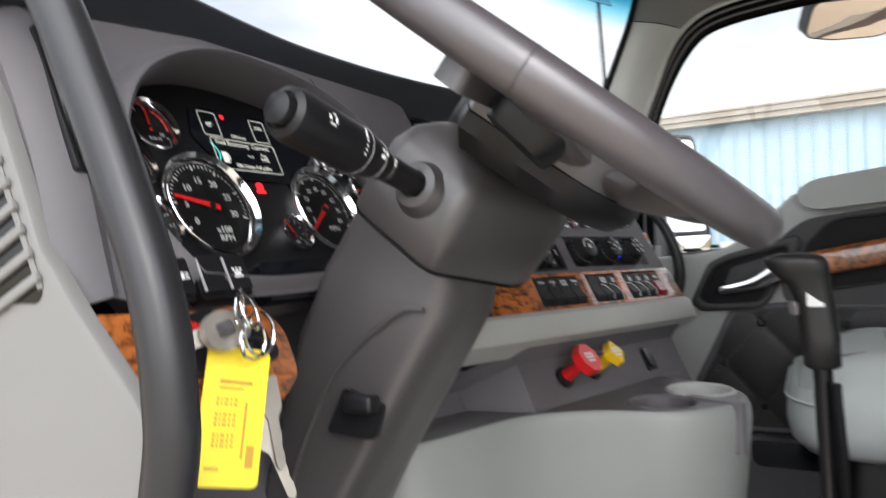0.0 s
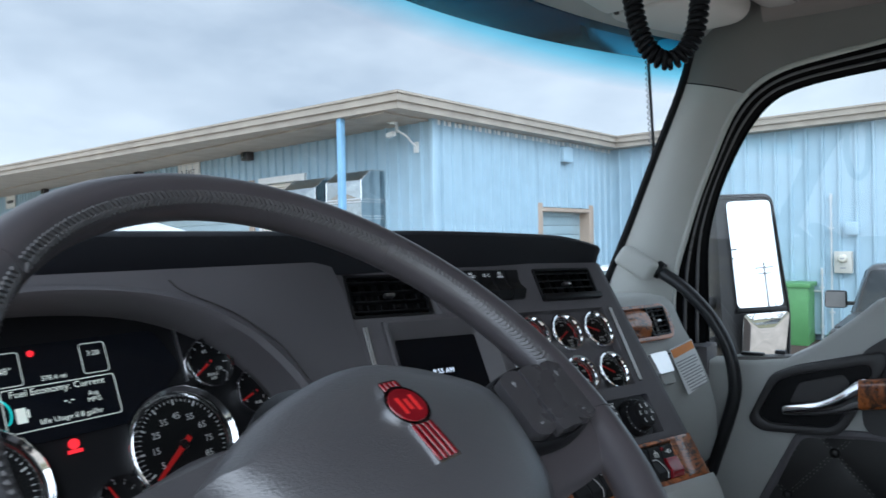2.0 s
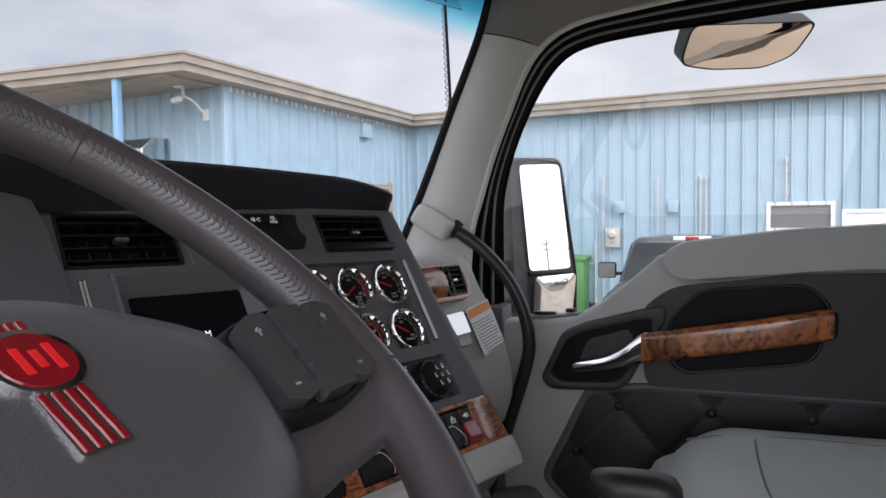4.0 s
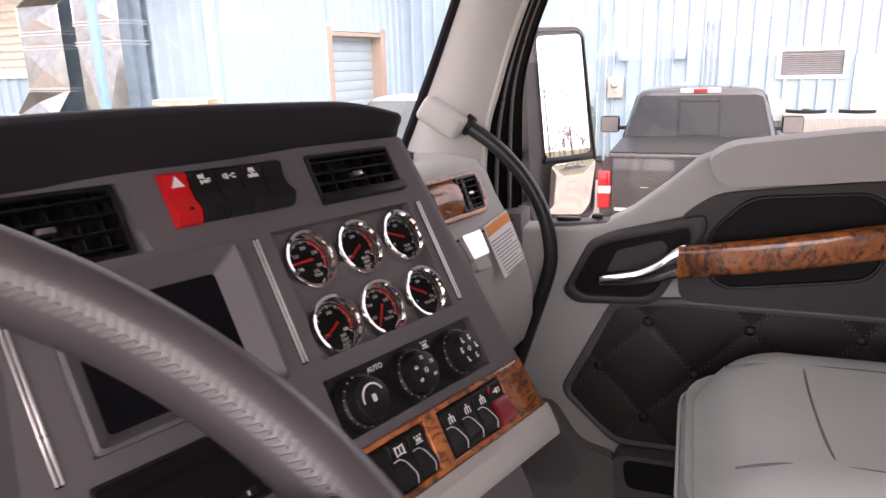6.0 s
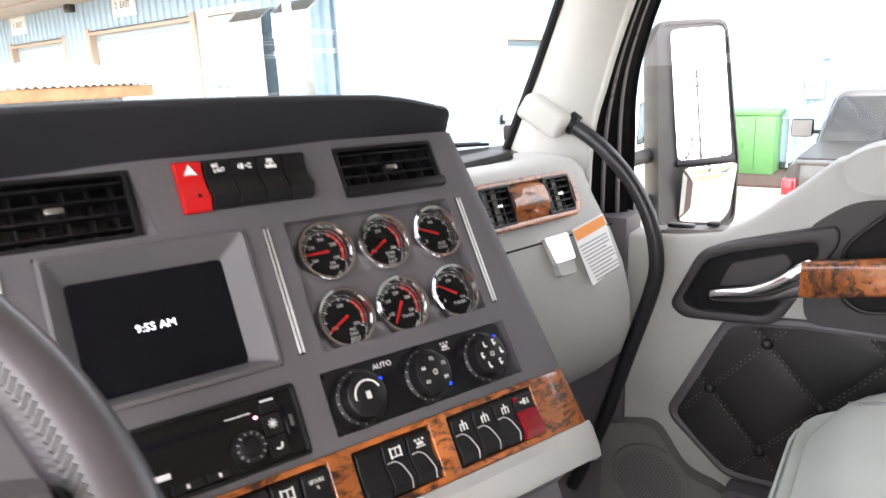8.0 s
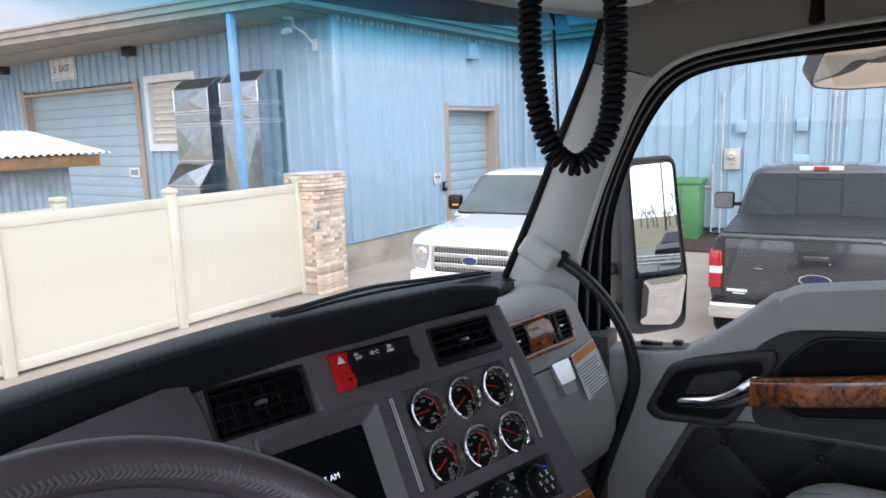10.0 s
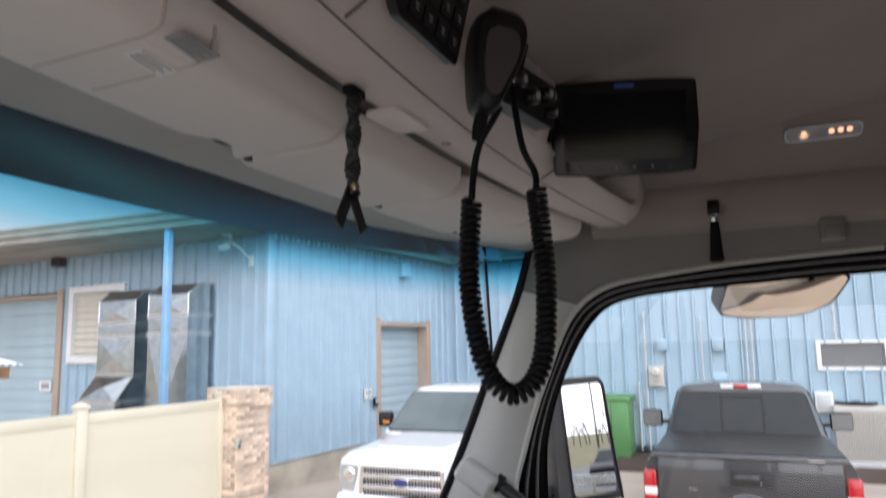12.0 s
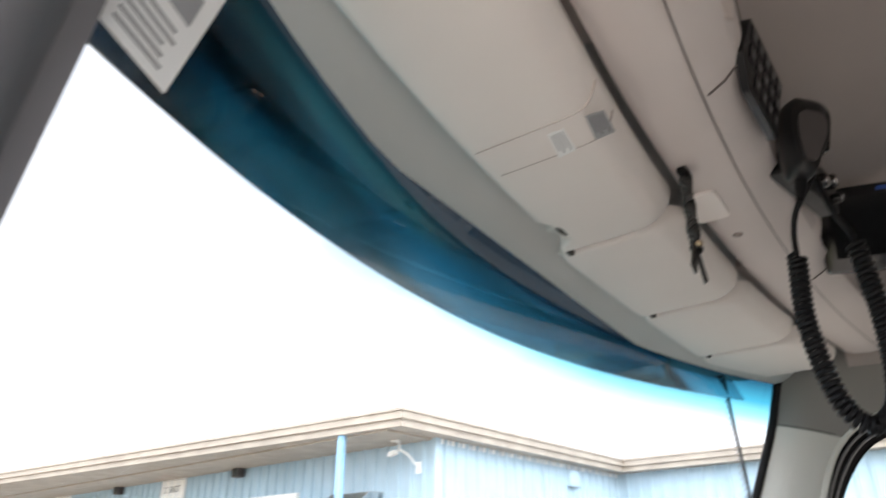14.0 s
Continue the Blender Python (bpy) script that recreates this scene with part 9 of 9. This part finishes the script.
cord = thing("coiled_cord", move(0, 0, 0), "black coiled microphone cord hanging in a loop", "cord")
LOOP = [(1.037, 0.216, 2.545), (1.040, 0.222, 2.47), (1.042, 0.214, 2.40), (1.048, 0.202, 2.365), (1.057, 0.184, 2.352), (1.066, 0.166, 2.365), (1.070, 0.155, 2.40), (1.071, 0.152, 2.47), (1.070, 0.158, 2.556)]
part("coil", coil(LOOP, 0.0082, 0.0031, 0.0068), M["rubber"], cord)
part("lead", sweep(smooth_path([(1.037, 0.216, 2.545), (1.040, 0.214, 2.575), (1.034, 0.205, 2.60), (1.026, 0.188, 2.620), (1.022, 0.178, 2.632)], 5), 0.0035, 8), M["rubber"], cord)
part("lead", sweep(smooth_path([(1.070, 0.158, 2.556), (1.076, 0.160, 2.575), (1.070, 0.17, 2.60), (1.075, 0.178, 2.64), (1.085, 0.185, 2.68)], 5), 0.0035, 8), M["rubber"], cord)

# braided strap
st = thing("braided_strap", move(0.957, 0.305, 2.648), "black braided leather strap hanging from the console", "strap")
part("loop", bbox(-0.014, 0.014, -0.006, 0.006, -0.008, 0.002, 0.003), M["rubber"], st)
for ph in (0, 2.094, 4.189):
    pts = [(0.0034 * math.sin(k * 0.55 + ph) - 0.004 * k / 36, 0.004 * math.cos(k * 1.1 + ph), -0.006 - 0.100 * k / 36) for k in range(37)]
    part("strand", sweep(pts, 0.0038, 7), M["quilt"], st)
for s in (-1, 1):
    bm = bbox(-0.007, 0.007, -0.0014, 0.0014, -0.043, 0.0, 0.0008, 1)
    bm.transform(move(-0.006, 0, -0.100) @ Matrix.Rotation(radians(s * 32), 4, "Y"))
    part("tail", bm, M["quilt"], st)
part("bead", lathe([(0, 0.005), (0.004, 0.003), (0.005, 0), (0.004, -0.003), (0, -0.005)], 12, move(-0.006, -0.004, -0.098)), M["brass"], st)

# camera monitor on its arm
MO = facing((1.414, 0.112, 2.713), (-0.93, -0.28, -0.20)) @ Matrix.Diagonal((1.0, 1.06, 1.0, 1.0))
mo = thing("monitor", MO, "black camera monitor on a bracket under the roof", "monitor")
out2 = round_poly([(-0.103, -0.063), (-0.108, 0.0), (-0.104, 0.0635), (-0.05, 0.0665), (0.05, 0.0665), (0.104, 0.0635), (0.108, 0.0), (0.103, -0.063), (0.05, -0.066), (-0.05, -0.066)], 0.006)
rows = [[(x * f, y * f, z) for x, y in out2] for f, z in ((0.9, -0.026), (0.98, -0.020), (1.0, -0.008), (1.0, 0.0), (0.985, 0.005), (0.96, 0.006))]
part("housing", skin(rows, True, True), M["gloss"], mo)
part("screen", prism(rrect(-0.088, 0.088, -0.044, 0.048, 0.003), 0.0055, 0.0072), mat("glossy_display", (0.008, 0.009, 0.010), 0.10, vary=0.05, spec=0.45, rough_vary=0.02), mo, "blank dark screen")
for k in range(6):
    part("button", lathe([(0, 0.0080), (0.0018, 0.0076), (0.0020, 0.006)], 10, move(-0.065 + k * 0.026, -0.0545, 0)), M["bargrey"] if k in (2, 3, 4) else M["column"], mo)
part("logo_plate", bbox(-0.014, 0.014, 0.0545, 0.0600, 0.005, 0.0070), mat("blue_print", (0.02, 0.08, 0.35), 0.4), mo)
part("bracket", sweep(smooth_path([(-0.06, -0.02, -0.024), (-0.085, -0.01, -0.05), (-0.13, 0.01, -0.06)], 5), 0.010, 10), M["black"], mo)

# dome lamp by the roof edge
DL = facing((1.850, -0.197, 2.790), (-0.65, 0.0, -0.75), (0, 1, 0.0))
dl = thing("dome_lamp", DL, "small lit dome lamp with warm bulbs", "lamp")
M["bulb"] = glow("warm_bulb", (1.0, 0.52, 0.30), 1.3)
M["domebase"] = mat("bright_lamp_bezel", (0.62, 0.56, 0.54), 0.22, metal=0.9, vary=0.15, vary_scale=60)
part("housing", prism(rrect(-0.014, 0.014, -0.064, 0.064, 0.010), -0.02, 0.006, 0.003), M["domebase"], dl, "bright metal lamp body")
part("swivel", lathe([(0.007, 0.006), (0.0085, 0.0095), (0.0115, 0.0095), (0.0125, 0.006)], 20, move(0, 0.032, 0)), M["chrome"], dl, "round swivel rim")
part("rim", ring_frame(rrect(-0.0165, 0.0165, -0.067, 0.067, 0.012), rrect(-0.0125, 0.0125, -0.062, 0.062, 0.009), -0.004, 0.0075, 0.001), M["chrome"], dl, "thin chrome rim")
for k, y in enumerate((-0.045, -0.030, -0.015, 0.032)):
    part("bulb", lathe([(0, 0.0085), (0.0045, 0.0075), (0.006, 0.005)], 12, move(0, y, 0)), M["bulb"], dl, "small lit bulb")
# whistle-like pull with a ring on the side rail
PU = move(1.925, 0.006, 2.655)
pu = thing("air_horn_pull", PU, "black pull handle with a chrome ring on the roof rail", "pull handle")
part("mount", bbox(-0.02, 0.01, -0.012, 0.012, 0.0, 0.030, 0.004), M["black"], pu)
part("neck", lathe([(0.009, 0.006), (0.011, 0.0), (0.008, -0.012), (0.006, -0.02)], 16), M["chrome"], pu, "chrome neck")
part("grip", lathe([(0.008, -0.012), (0.010, -0.03), (0.013, -0.080), (0.015, -0.092), (0.010, -0.098), (0, -0.099)], 18), M["rubber"], pu)
f = pose(-0.008, -0.012, 0.012, 0, 80, 30)
part("ring", sweep([f @ Vector((0.014 * math.cos(q), 0.014 * math.sin(q), 0)) for q in [2 * math.pi * k / 20 for k in range(20)]], 0.0016, 6, True), M["chrome"], pu)
# roof side rail: a padded roll between two dark joints, with a coat hook
rows = []
for y in [0.262 - 1.30 * k / 24 for k in range(25)]:
    rows.append([(1.962, y, 2.632), (1.948, y, 2.636), (1.934, y, 2.650), (1.926, y, 2.672), (1.923, y, 2.695), (1.926, y, 2.715), (1.934, y, 2.727), (1.90, y, 2.752), (1.86, y, 2.79), (1.82, y, 2.83)])
rail = structure("roof_rail", thicken(skin(rows), 0.006), M["liner"], "beige padded roof side rail", "trim")
for x, z in ((1.928, 2.7285), (1.953, 2.6335)):
    part("joint", sweep([(x, 0.255 - 0.1 * k, z) for k in range(13)], 0.0022, 6), M["shade"], rail, "dark trim joint")
ch = thing("coat_hook", move(1.948, -0.21, 2.612), "beige-grey folding coat hook on the door frame trim", "coat hook")
part("base", bbox(-0.012, 0.010, -0.022, 0.022, -0.022, 0.024, 0.005), M["uppertrim"], ch)
part("hook", bbox(-0.020, -0.010, -0.014, 0.014, -0.016, 0.006, 0.004), M["uppertrim"], ch)

# ---- things outside the glass ----
ev = thing("outer_sun_visor", move(0, 0, 0), "polished steel outer sun visor over the windshield", "outer visor")
rows = []
for i in range(41):
    x = XC - 0.90 + 1.80 * i / 40
    k = (x - XC) / 0.90
    g = glass_at(XC + k * 0.83, 2.62)
    rows.append([(x, g + 0.02, 2.725), (x, g + 0.075, 2.70), (x, g + 0.125, 2.655), (x, g + 0.155 - (0.05 if k > 0 else 0.015) * k * k, 2.604 - (0.012 * k * k if k < 0 else 0.0))])
part("blade", thicken(skin(rows), 0.003), mat("tinted_visor_steel", (0.26, 0.27, 0.29), 0.16, metal=1.0, vary=0.05), ev, "polished curved steel blade")
an = thing("antenna", move(0, 0, 0), "black whip antenna with a spiral winding", "antenna")
part("whip", sweep([(2.02, 0.60, 1.9), (1.992, 0.525, 2.385), (2.003, 0.545, 2.75), (2.01, 0.55, 3.3)], 0.0036, 8), M["black"], an)
part("winding", coil([(1.994, 0.53, 2.30), (2.0, 0.54, 2.55), (2.003, 0.545, 2.80)], 0.0040, 0.0013, 0.014), M["bargrey"], an)
wp = thing("windshield_wiper", move(0, 0, 0), "black windshield wiper parked at the glass foot", "wiper")
pts = [(x, glass_at(x, z) + 0.03, z) for x, z in ((1.36, 2.062), (1.49, 2.060), (1.62, 2.056), (1.77, 2.048), (1.945, 2.040))]
part("blade", sweep(smooth_path(pts, 5), 0.0035, 8), M["rubber"], wp)
part("arm", sweep(smooth_path([(x, y + 0.02, z + 0.008 * (1 - abs(k - 2) / 2)) for k, (x, y, z) in enumerate(pts)], 5), 0.0045, 6), M["black"], wp)
rows = []
for i in range(25):
    x = XC - 0.86 + 1.72 * i / 24
    g = glass_at(x, 2.03)
    rows.append([(x, g - 0.05, 2.02), (x, g + 0.02, 2.035), (x, g + 0.30, 1.99), (x, g + 0.32, 1.90)])
structure("cowl", thicken(skin(rows), 0.01), M["black"], "black cowl below the windshield", "cowl")
cv = thing("convex_mirror", facing((2.20, -0.125, 2.495), (-0.70, -0.36, -0.61)), "rounded convex mirror above the passenger window", "mirror")
mo2 = round_poly([(-0.140, 0.042), (0.152, 0.058), (0.128, -0.022), (0.062, -0.054), (-0.06, -0.060), (-0.140, -0.050)], 0.024)
part("housing", prism([(x * 1.04, y * 1.06) for x, y in mo2], -0.05, -0.002, 0.004), M["black"], cv)
M["mirror"] = mat("mirror_glass", (0.76, 0.755, 0.77), 0.015, metal=1.0, vary=0.01, rough_vary=0.01)
M["amber_mirror"] = mat("bronzed_mirror_glass", (0.80, 0.70, 0.60), 0.02, metal=1.0, vary=0.01, rough_vary=0.01)
rows = [[(x * f, y * f, -0.002 + 0.004 * (1 - f * f)) for x, y in mo2] for f in (1.0, 0.8, 0.6, 0.4, 0.2, 0.02)]
part("glass", skin(rows, True, True), M["amber_mirror"], cv, "bronzed convex mirror glass")

MI = facing((2.57, 0.43, 2.045), (-0.64, -0.77, 0.08))
mr = thing("side_mirror", MI, "tall black passenger side mirror with two panes", "mirror")
out3 = round_poly([(-0.118, -0.275), (-0.113, 0.243), (0.094, 0.248), (0.118, 0.0), (0.133, -0.12), (0.118, -0.295), (-0.06, -0.295)], 0.035, 6)
hs = skin([[(0.005 + (x - 0.005) * k, y * k, z) for x, y in out3] for k, z in ((0.55, -0.105), (0.82, -0.09), (0.95, -0.055), (1.0, -0.018), (1.0, 0.0), (0.985, 0.006), (0.955, 0.006), (0.945, 0.0))], True, True)
part("housing", hs, M["door_dark"], mr, "moulded dark grey shell")
part("pane", prism(round_poly([(-0.058, -0.106), (-0.076, 0.220), (0.080, 0.226), (0.106, -0.102)], 0.018), 0.0, 0.0075), M["mirror"], mr, "flat mirror pane", smooth=0)
low = round_poly([(-0.056, -0.262), (-0.056, -0.122), (0.108, -0.118), (0.098, -0.250), (0.07, -0.280)], 0.016)
bm = skin([[(0.02 + (x - 0.02) * f, -0.195 + (y + 0.195) * f, 0.005 + 0.0075 * (1 - f * f)) for x, y in low] for f in (1.0, 0.85, 0.7, 0.55, 0.4, 0.25, 0.1, 0.01)], True, True)
bm.transform(move(0, -0.27, 0.006) @ Matrix.Rotation(radians(9), 4, "X") @ move(0, 0.27, -0.006))
part("pane", bm, M["mirror"], mr, "convex lower mirror pane", smooth=60)
part("divider", bbox(-0.062, 0.116, -0.121, -0.104, 0.002, 0.010, 0.003, 2), M["black"], mr, "black bar between the panes")
for y in (-0.085, -0.205):
    part("arm", sweep([(-0.09, y, -0.05), (-0.20, y - 0.01, 0.0), (-0.30, y - 0.01, 0.05), (-0.44, y - 0.01, 0.10), (-0.60, y - 0.01, 0.16)], 0.019, 10), M["door_dark"], mr)

# paper notice inside the top of the windshield
C = [Vector((x, glass_at(x, z) - 0.006, z)) for x, z in ((0.339, 2.499), (0.406, 2.499), (0.425, 2.579), (0.353, 2.567))]
nt = thing("paper_notice", basis(C[0], (C[1] - C[0]).normalized(), (C[3] - C[0]).normalized(), (C[1] - C[0]).cross(C[3] - C[0]).normalized()), "white paper notice stuck inside the windshield top", "notice")
bm = bmesh.new()
inv = nt.matrix_world.inverted()
bm.faces.new([bm.verts.new(inv @ c) for c in C])
part("sheet", thicken(bm, 0.0006), M["white"], nt, smooth=0)
bm = bmesh.new()
for k in range(5):
    box(bm, 0.010, 0.058 - 0.004 * (k % 3), 0.008 + k * 0.0065, 0.0105 + k * 0.0065, -0.0016, 0.0016)
box(bm, 0.022, 0.060, 0.046, 0.068, -0.0016, 0.0016)
part("marking", bm, M["bargrey"], nt, smooth=0)


# ---- passenger door details (x towards the rear, y up, z into the cab) ----
bez = round_poly([(-0.312, 1.742), (-0.262, 1.850), (-0.215, 1.872), (-0.045, 1.918), (-0.040, 1.888), (-0.075, 1.825), (-0.118, 1.745), (-0.14, 1.728), (-0.285, 1.720)], 0.016)
cxb, cyb = -0.19, 1.80
part("handle_bezel", ring_frame(bez, [(cxb + (x - cxb) * 0.80, cyb + (y - cyb) * 0.74) for x, y in bez], -0.01, 0.026, 0.007), M["door_dark"], door, "dark grey handle recess surround")
part("handle_recess", prism([(cxb + (x - cxb) * 0.84, cyb + (y - cyb) * 0.80) for x, y in bez], -0.01, 0.0145), M["rubber"], door, "dark handle recess")
part("handle_cup", prism(round_poly([(-0.225, 1.790), (-0.205, 1.836), (-0.120, 1.862), (-0.108, 1.845), (-0.135, 1.806)], 0.008), 0.0, 0.018, 0.003, 2), M["door_dark"], door, "dark finger cup behind the lever")
rows = []
stations = [(-0.240, 1.776, 0.030, 0.006, 0.004), (-0.232, 1.777, 0.033, 0.011, 0.008), (-0.20, 1.783, 0.038, 0.0135, 0.010), (-0.165, 1.791, 0.043, 0.016, 0.011), (-0.135, 1.803, 0.047, 0.021, 0.012), (-0.110, 1.817, 0.049, 0.0275, 0.014), (-0.088, 1.829, 0.050, 0.0312, 0.0155), (-0.078, 1.832, 0.050, 0.0312, 0.0155)]
place, size = smooth_path([p[:3] for p in stations], 5), smooth_path([(p[3], p[4], 0) for p in stations], 5)
for (x, y, z), (a, b, _) in zip(place, size):
    rows.append([(x, y + a * math.cos(q), z + b * math.sin(q)) for q in [2 * math.pi * k / 14 for k in range(14)]])
part("door_lever", skin(rows, True, True), M["lever_chrome"], door, "polished chrome release lever")
rows = []
for k in range(21):
    t = k / 20
    x, y = -0.090 + 0.355 * t, 1.829 + 0.064 * t
    h = 0.031 if t < 0.96 else 0.029
    z = 0.050 + 0.012 * math.sin(math.pi * t)
    rows.append([(x, y + h * math.copysign(abs(math.cos(q)) ** 0.55, math.cos(q)), z + 0.016 * math.copysign(abs(math.sin(q)) ** 0.6, math.sin(q))) for q in [2 * math.pi * i / 24 for i in range(24)]])
part("wood_pull", skin(rows, True, True), M["wood"], door, "glossy burl wood pull bar")
part("pull_mount", bbox(0.235, 0.275, 1.865, 1.918, 0.0, 0.058, 0.01, 3), M["black"], door)
pk = round_poly([(-0.030, 1.800), (-0.035, 1.880), (0.03, 1.948), (0.225, 1.962), (0.268, 1.915), (0.235, 1.812), (0.0, 1.778)], 0.03)
# flat black sheet in place of the pocket's shaded depth
part("pocket", prism(pk, 0.0, 0.0165), M["rubber"], door, "black sheet for the shade in the hand pocket")
part("pocket_rim", ring_frame([(0.11 + (x - 0.11) * 1.05, 1.87 + (y - 1.87) * 1.07) for x, y in pk], pk, 0.010, 0.024, 0.003), M["black"], door)
part("window_switch_plate", prism(rrect(-0.365, -0.225, -0.022, 0.020, 0.006), 0.0, 0.008, 0.003, 2, basis((0, 1.8985, -0.035), (1, 0.085, 0), (0, 0, 1), (0, 1, 0))), M["midgrey"], door, "grey window switch plate")
part("window_switch", bbox(-0.262, -0.240, 1.888, 1.897, -0.045, -0.025, 0.003), M["black"], door)
part("ventilator_slot", bbox(-0.335, -0.285, 1.880, 1.888, -0.045, -0.028, 0.003), M["black"], door)

# quilted vinyl
def in_poly(x, y, poly):
    c = False
    for i in range(len(poly)):
        (x0, y0), (x1, y1) = poly[i - 1], poly[i]
        if (y0 > y) != (y1 > y) and x < (x1 - x0) * (y - y0) / (y1 - y0) + x0:
            c = not c
    return c


QP = [(-0.205, 1.722), (-0.305, 1.515), (-0.195, 1.413), (0.72, 1.413), (0.72, 1.735), (-0.09, 1.735)]


def quilt_ab(x, y):
    """Lattice coordinates: seams run where either is whole; buttons where both are."""
    u, v = (x + 0.139) / 0.1885, (y - 1.690) / 0.214
    return u - v, u + v


bm = bmesh.new()
grid = {}
step = 0.0065
for i in range(int(1.04 / step)):
    for j in range(int(0.34 / step)):
        x, y = -0.312 + i * step, 1.405 + j * step
        a, b = quilt_ab(x, y)
        h = (abs(math.sin(math.pi * a)) * abs(math.sin(math.pi * b))) ** 0.35
        grid[i, j] = bm.verts.new((x, y, 0.006 + 0.0055 * h)) if in_poly(x, y, QP) else None
for (i, j), v in list(grid.items()):
    q = [grid.get((i, j)), grid.get((i + 1, j)), grid.get((i + 1, j + 1)), grid.get((i, j + 1))]
    if all(q):
        bm.faces.new(q)
part("quilted_panel", bm, M["quilt"], door, "black diamond-quilted vinyl", smooth=80)
part("quilt_border", sweep([(x, y, 0.004) for x, y in round_poly(QP, 0.02)], 0.0095, 8, True), M["dash"], door)
for k in range(-1, 6):
    for dx, y in ((0.0, 1.690), (0.094, 1.583), (0.0, 1.476)):
        x = -0.139 + 0.1885 * k + dx
        if in_poly(x, y, [(px_ * 0.97, 1.57 + (py_ - 1.57) * 0.95) for px_, py_ in QP]):
            part("tuft_button", lathe([(0.0, 0.0175), (0.006, 0.0162), (0.0100, 0.0125), (0.0110, 0.004)], 14, move(x, y, 0)), M["quilt"], door, "vinyl-covered button")
bm = bmesh.new()
for fam in (0, 1):
    for m0 in range(-6, 9):
        for k in range(160):
            s = k * 0.0052
            if k % 2:
                continue
            y = 1.413 + s * 0.75
            if y > 1.735:
                break
            v = (y - 1.690) / 0.214
            u = m0 + v if fam == 0 else m0 - v
            x = u * 0.1885 - 0.139
            for off in (-0.004, 0.004):
                if in_poly(x + off, y, QP):
                    a, b = quilt_ab(x + off, y)
                    h = (abs(math.sin(math.pi * a)) * abs(math.sin(math.pi * b))) ** 0.35
                    ang = math.atan2(0.214, 0.1885) * (1 if fam == 0 else -1)
                    box(bm, -0.0019, 0.0019, -0.0004, 0.0004, 0, 0.0007, move(x + off, y, 0.0063 + 0.0055 * h) @ Matrix.Rotation(ang, 4, "Z"))
sq = part("stitching", bm, mat("grey_door_thread", (0.20, 0.19, 0.18), 0.7), door, "grey double stitching", smooth=0)
sq["kind"] = "stuff"
# lower edge, bin and speaker
part("map_bin", prism(round_poly([(-0.18, 1.17), (-0.195, 1.405), (0.74, 1.405), (0.74, 1.17)], 0.03), 0.0, 0.05, 0.015, 3), M["dash"], door, "dark grey map bin")
part("bin_opening", prism(round_poly([(-0.165, 1.33), (-0.175, 1.395), (0.0, 1.395), (0.0, 1.33)], 0.02), 0.045, 0.0515), M["lcd"], door)
bm = prism(round_poly([(-0.44, 1.17), (-0.435, 1.468), (-0.33, 1.492), (-0.27, 1.40), (-0.185, 1.38), (-0.19, 1.17)], 0.03), 0.0, 0.032, 0.010, 3)
part("kick_panel", bm, M["midgrey"], door, "grey speaker panel")
bm = lathe([(0.082, 0.0), (0.080, 0.004), (0.076, 0.004), (0.074, 0.001), (0.0, 0.003)], 32, move(-0.335, 1.365, 0.032))
part("speaker_grille", bm, M["midgrey"], door, "round speaker grille")
bm = bmesh.new()
for a in range(-9, 10):
    for b in range(-9, 10):
        x, y = (a + (b % 2) * 0.5) * 0.0078, b * 0.0068
        if x * x + y * y < 0.066 ** 2:
            merge_pts = [bm.verts.new((-0.335 + x + 0.0028 * math.cos(q), 1.365 + y + 0.0028 * math.sin(q), 0.0372 - 0.0000)) for q in [math.pi / 3 * k for k in range(6)]]
            bm.faces.new(merge_pts)
hx_ = part("perforation", bm, M["dash"], door, smooth=0)
hx_["kind"] = "stuff"

M["grabgrip"] = mat("smooth_black_grip", (0.018, 0.018, 0.020), 0.34, grain=0.15, vary=0.08)
# ---- grab handles at both windshield pillars ----
HP = [(0.520, 2.088), (0.500, 2.075), (0.460, 2.050), (0.425, 2.020), (0.383, 1.972), (0.350, 1.910), (0.334, 1.840), (0.340, 1.775), (0.385, 1.630), (0.440, 1.455), (0.505, 1.295)]
for side, x in ((1, 1.965), (-1, 0.258)):
    gh = thing("grab_handle", move(0, 0, 0), "black rubber grab handle on the windshield pillar", "grab handle", "grab handles")
    hp = HP if side > 0 else [(0.600, 2.255), (0.555, 2.220), (0.470, 2.155), (0.405, 2.078), (0.370, 2.013), (0.341, 1.949), (0.321, 1.897), (0.313, 1.845), (0.318, 1.791), (0.36, 1.64), (0.45, 1.40)]
    part("grip", sweep(smooth_path([(x - (0.012 if side > 0 else 0.0) * math.sin(math.pi * k / 10), y, z) for k, (y, z) in enumerate(hp)], 6), 0.0145, 14), M["grabgrip"], gh)
    f = basis((x - side * 0.026, 0.545 if side > 0 else 0.645, 2.095 if side > 0 else 2.255), (-side * 0.1, 0.83, 0.55), (0, -0.55, 0.83), (-side, 0, 0))
    bm = bbox(-0.052, 0.040, -0.026, 0.026, -0.02, 0.030, 0.012, 4)
    bm.transform(f @ pose(0, 0, 0, 0, 0, 180))
    part("end_cap", bm, M["pillar"], gh, "pale grey moulded end cap")
    bm = lathe([(0.022, -0.01), (0.021, 0.006), (0.017, 0.010)], 20, facing((x, 0.506 if side > 0 else 0.606, 2.080 if side > 0 else 2.222), (0, -0.82, -0.55)))
    part("collar", bm, M["black"], gh)
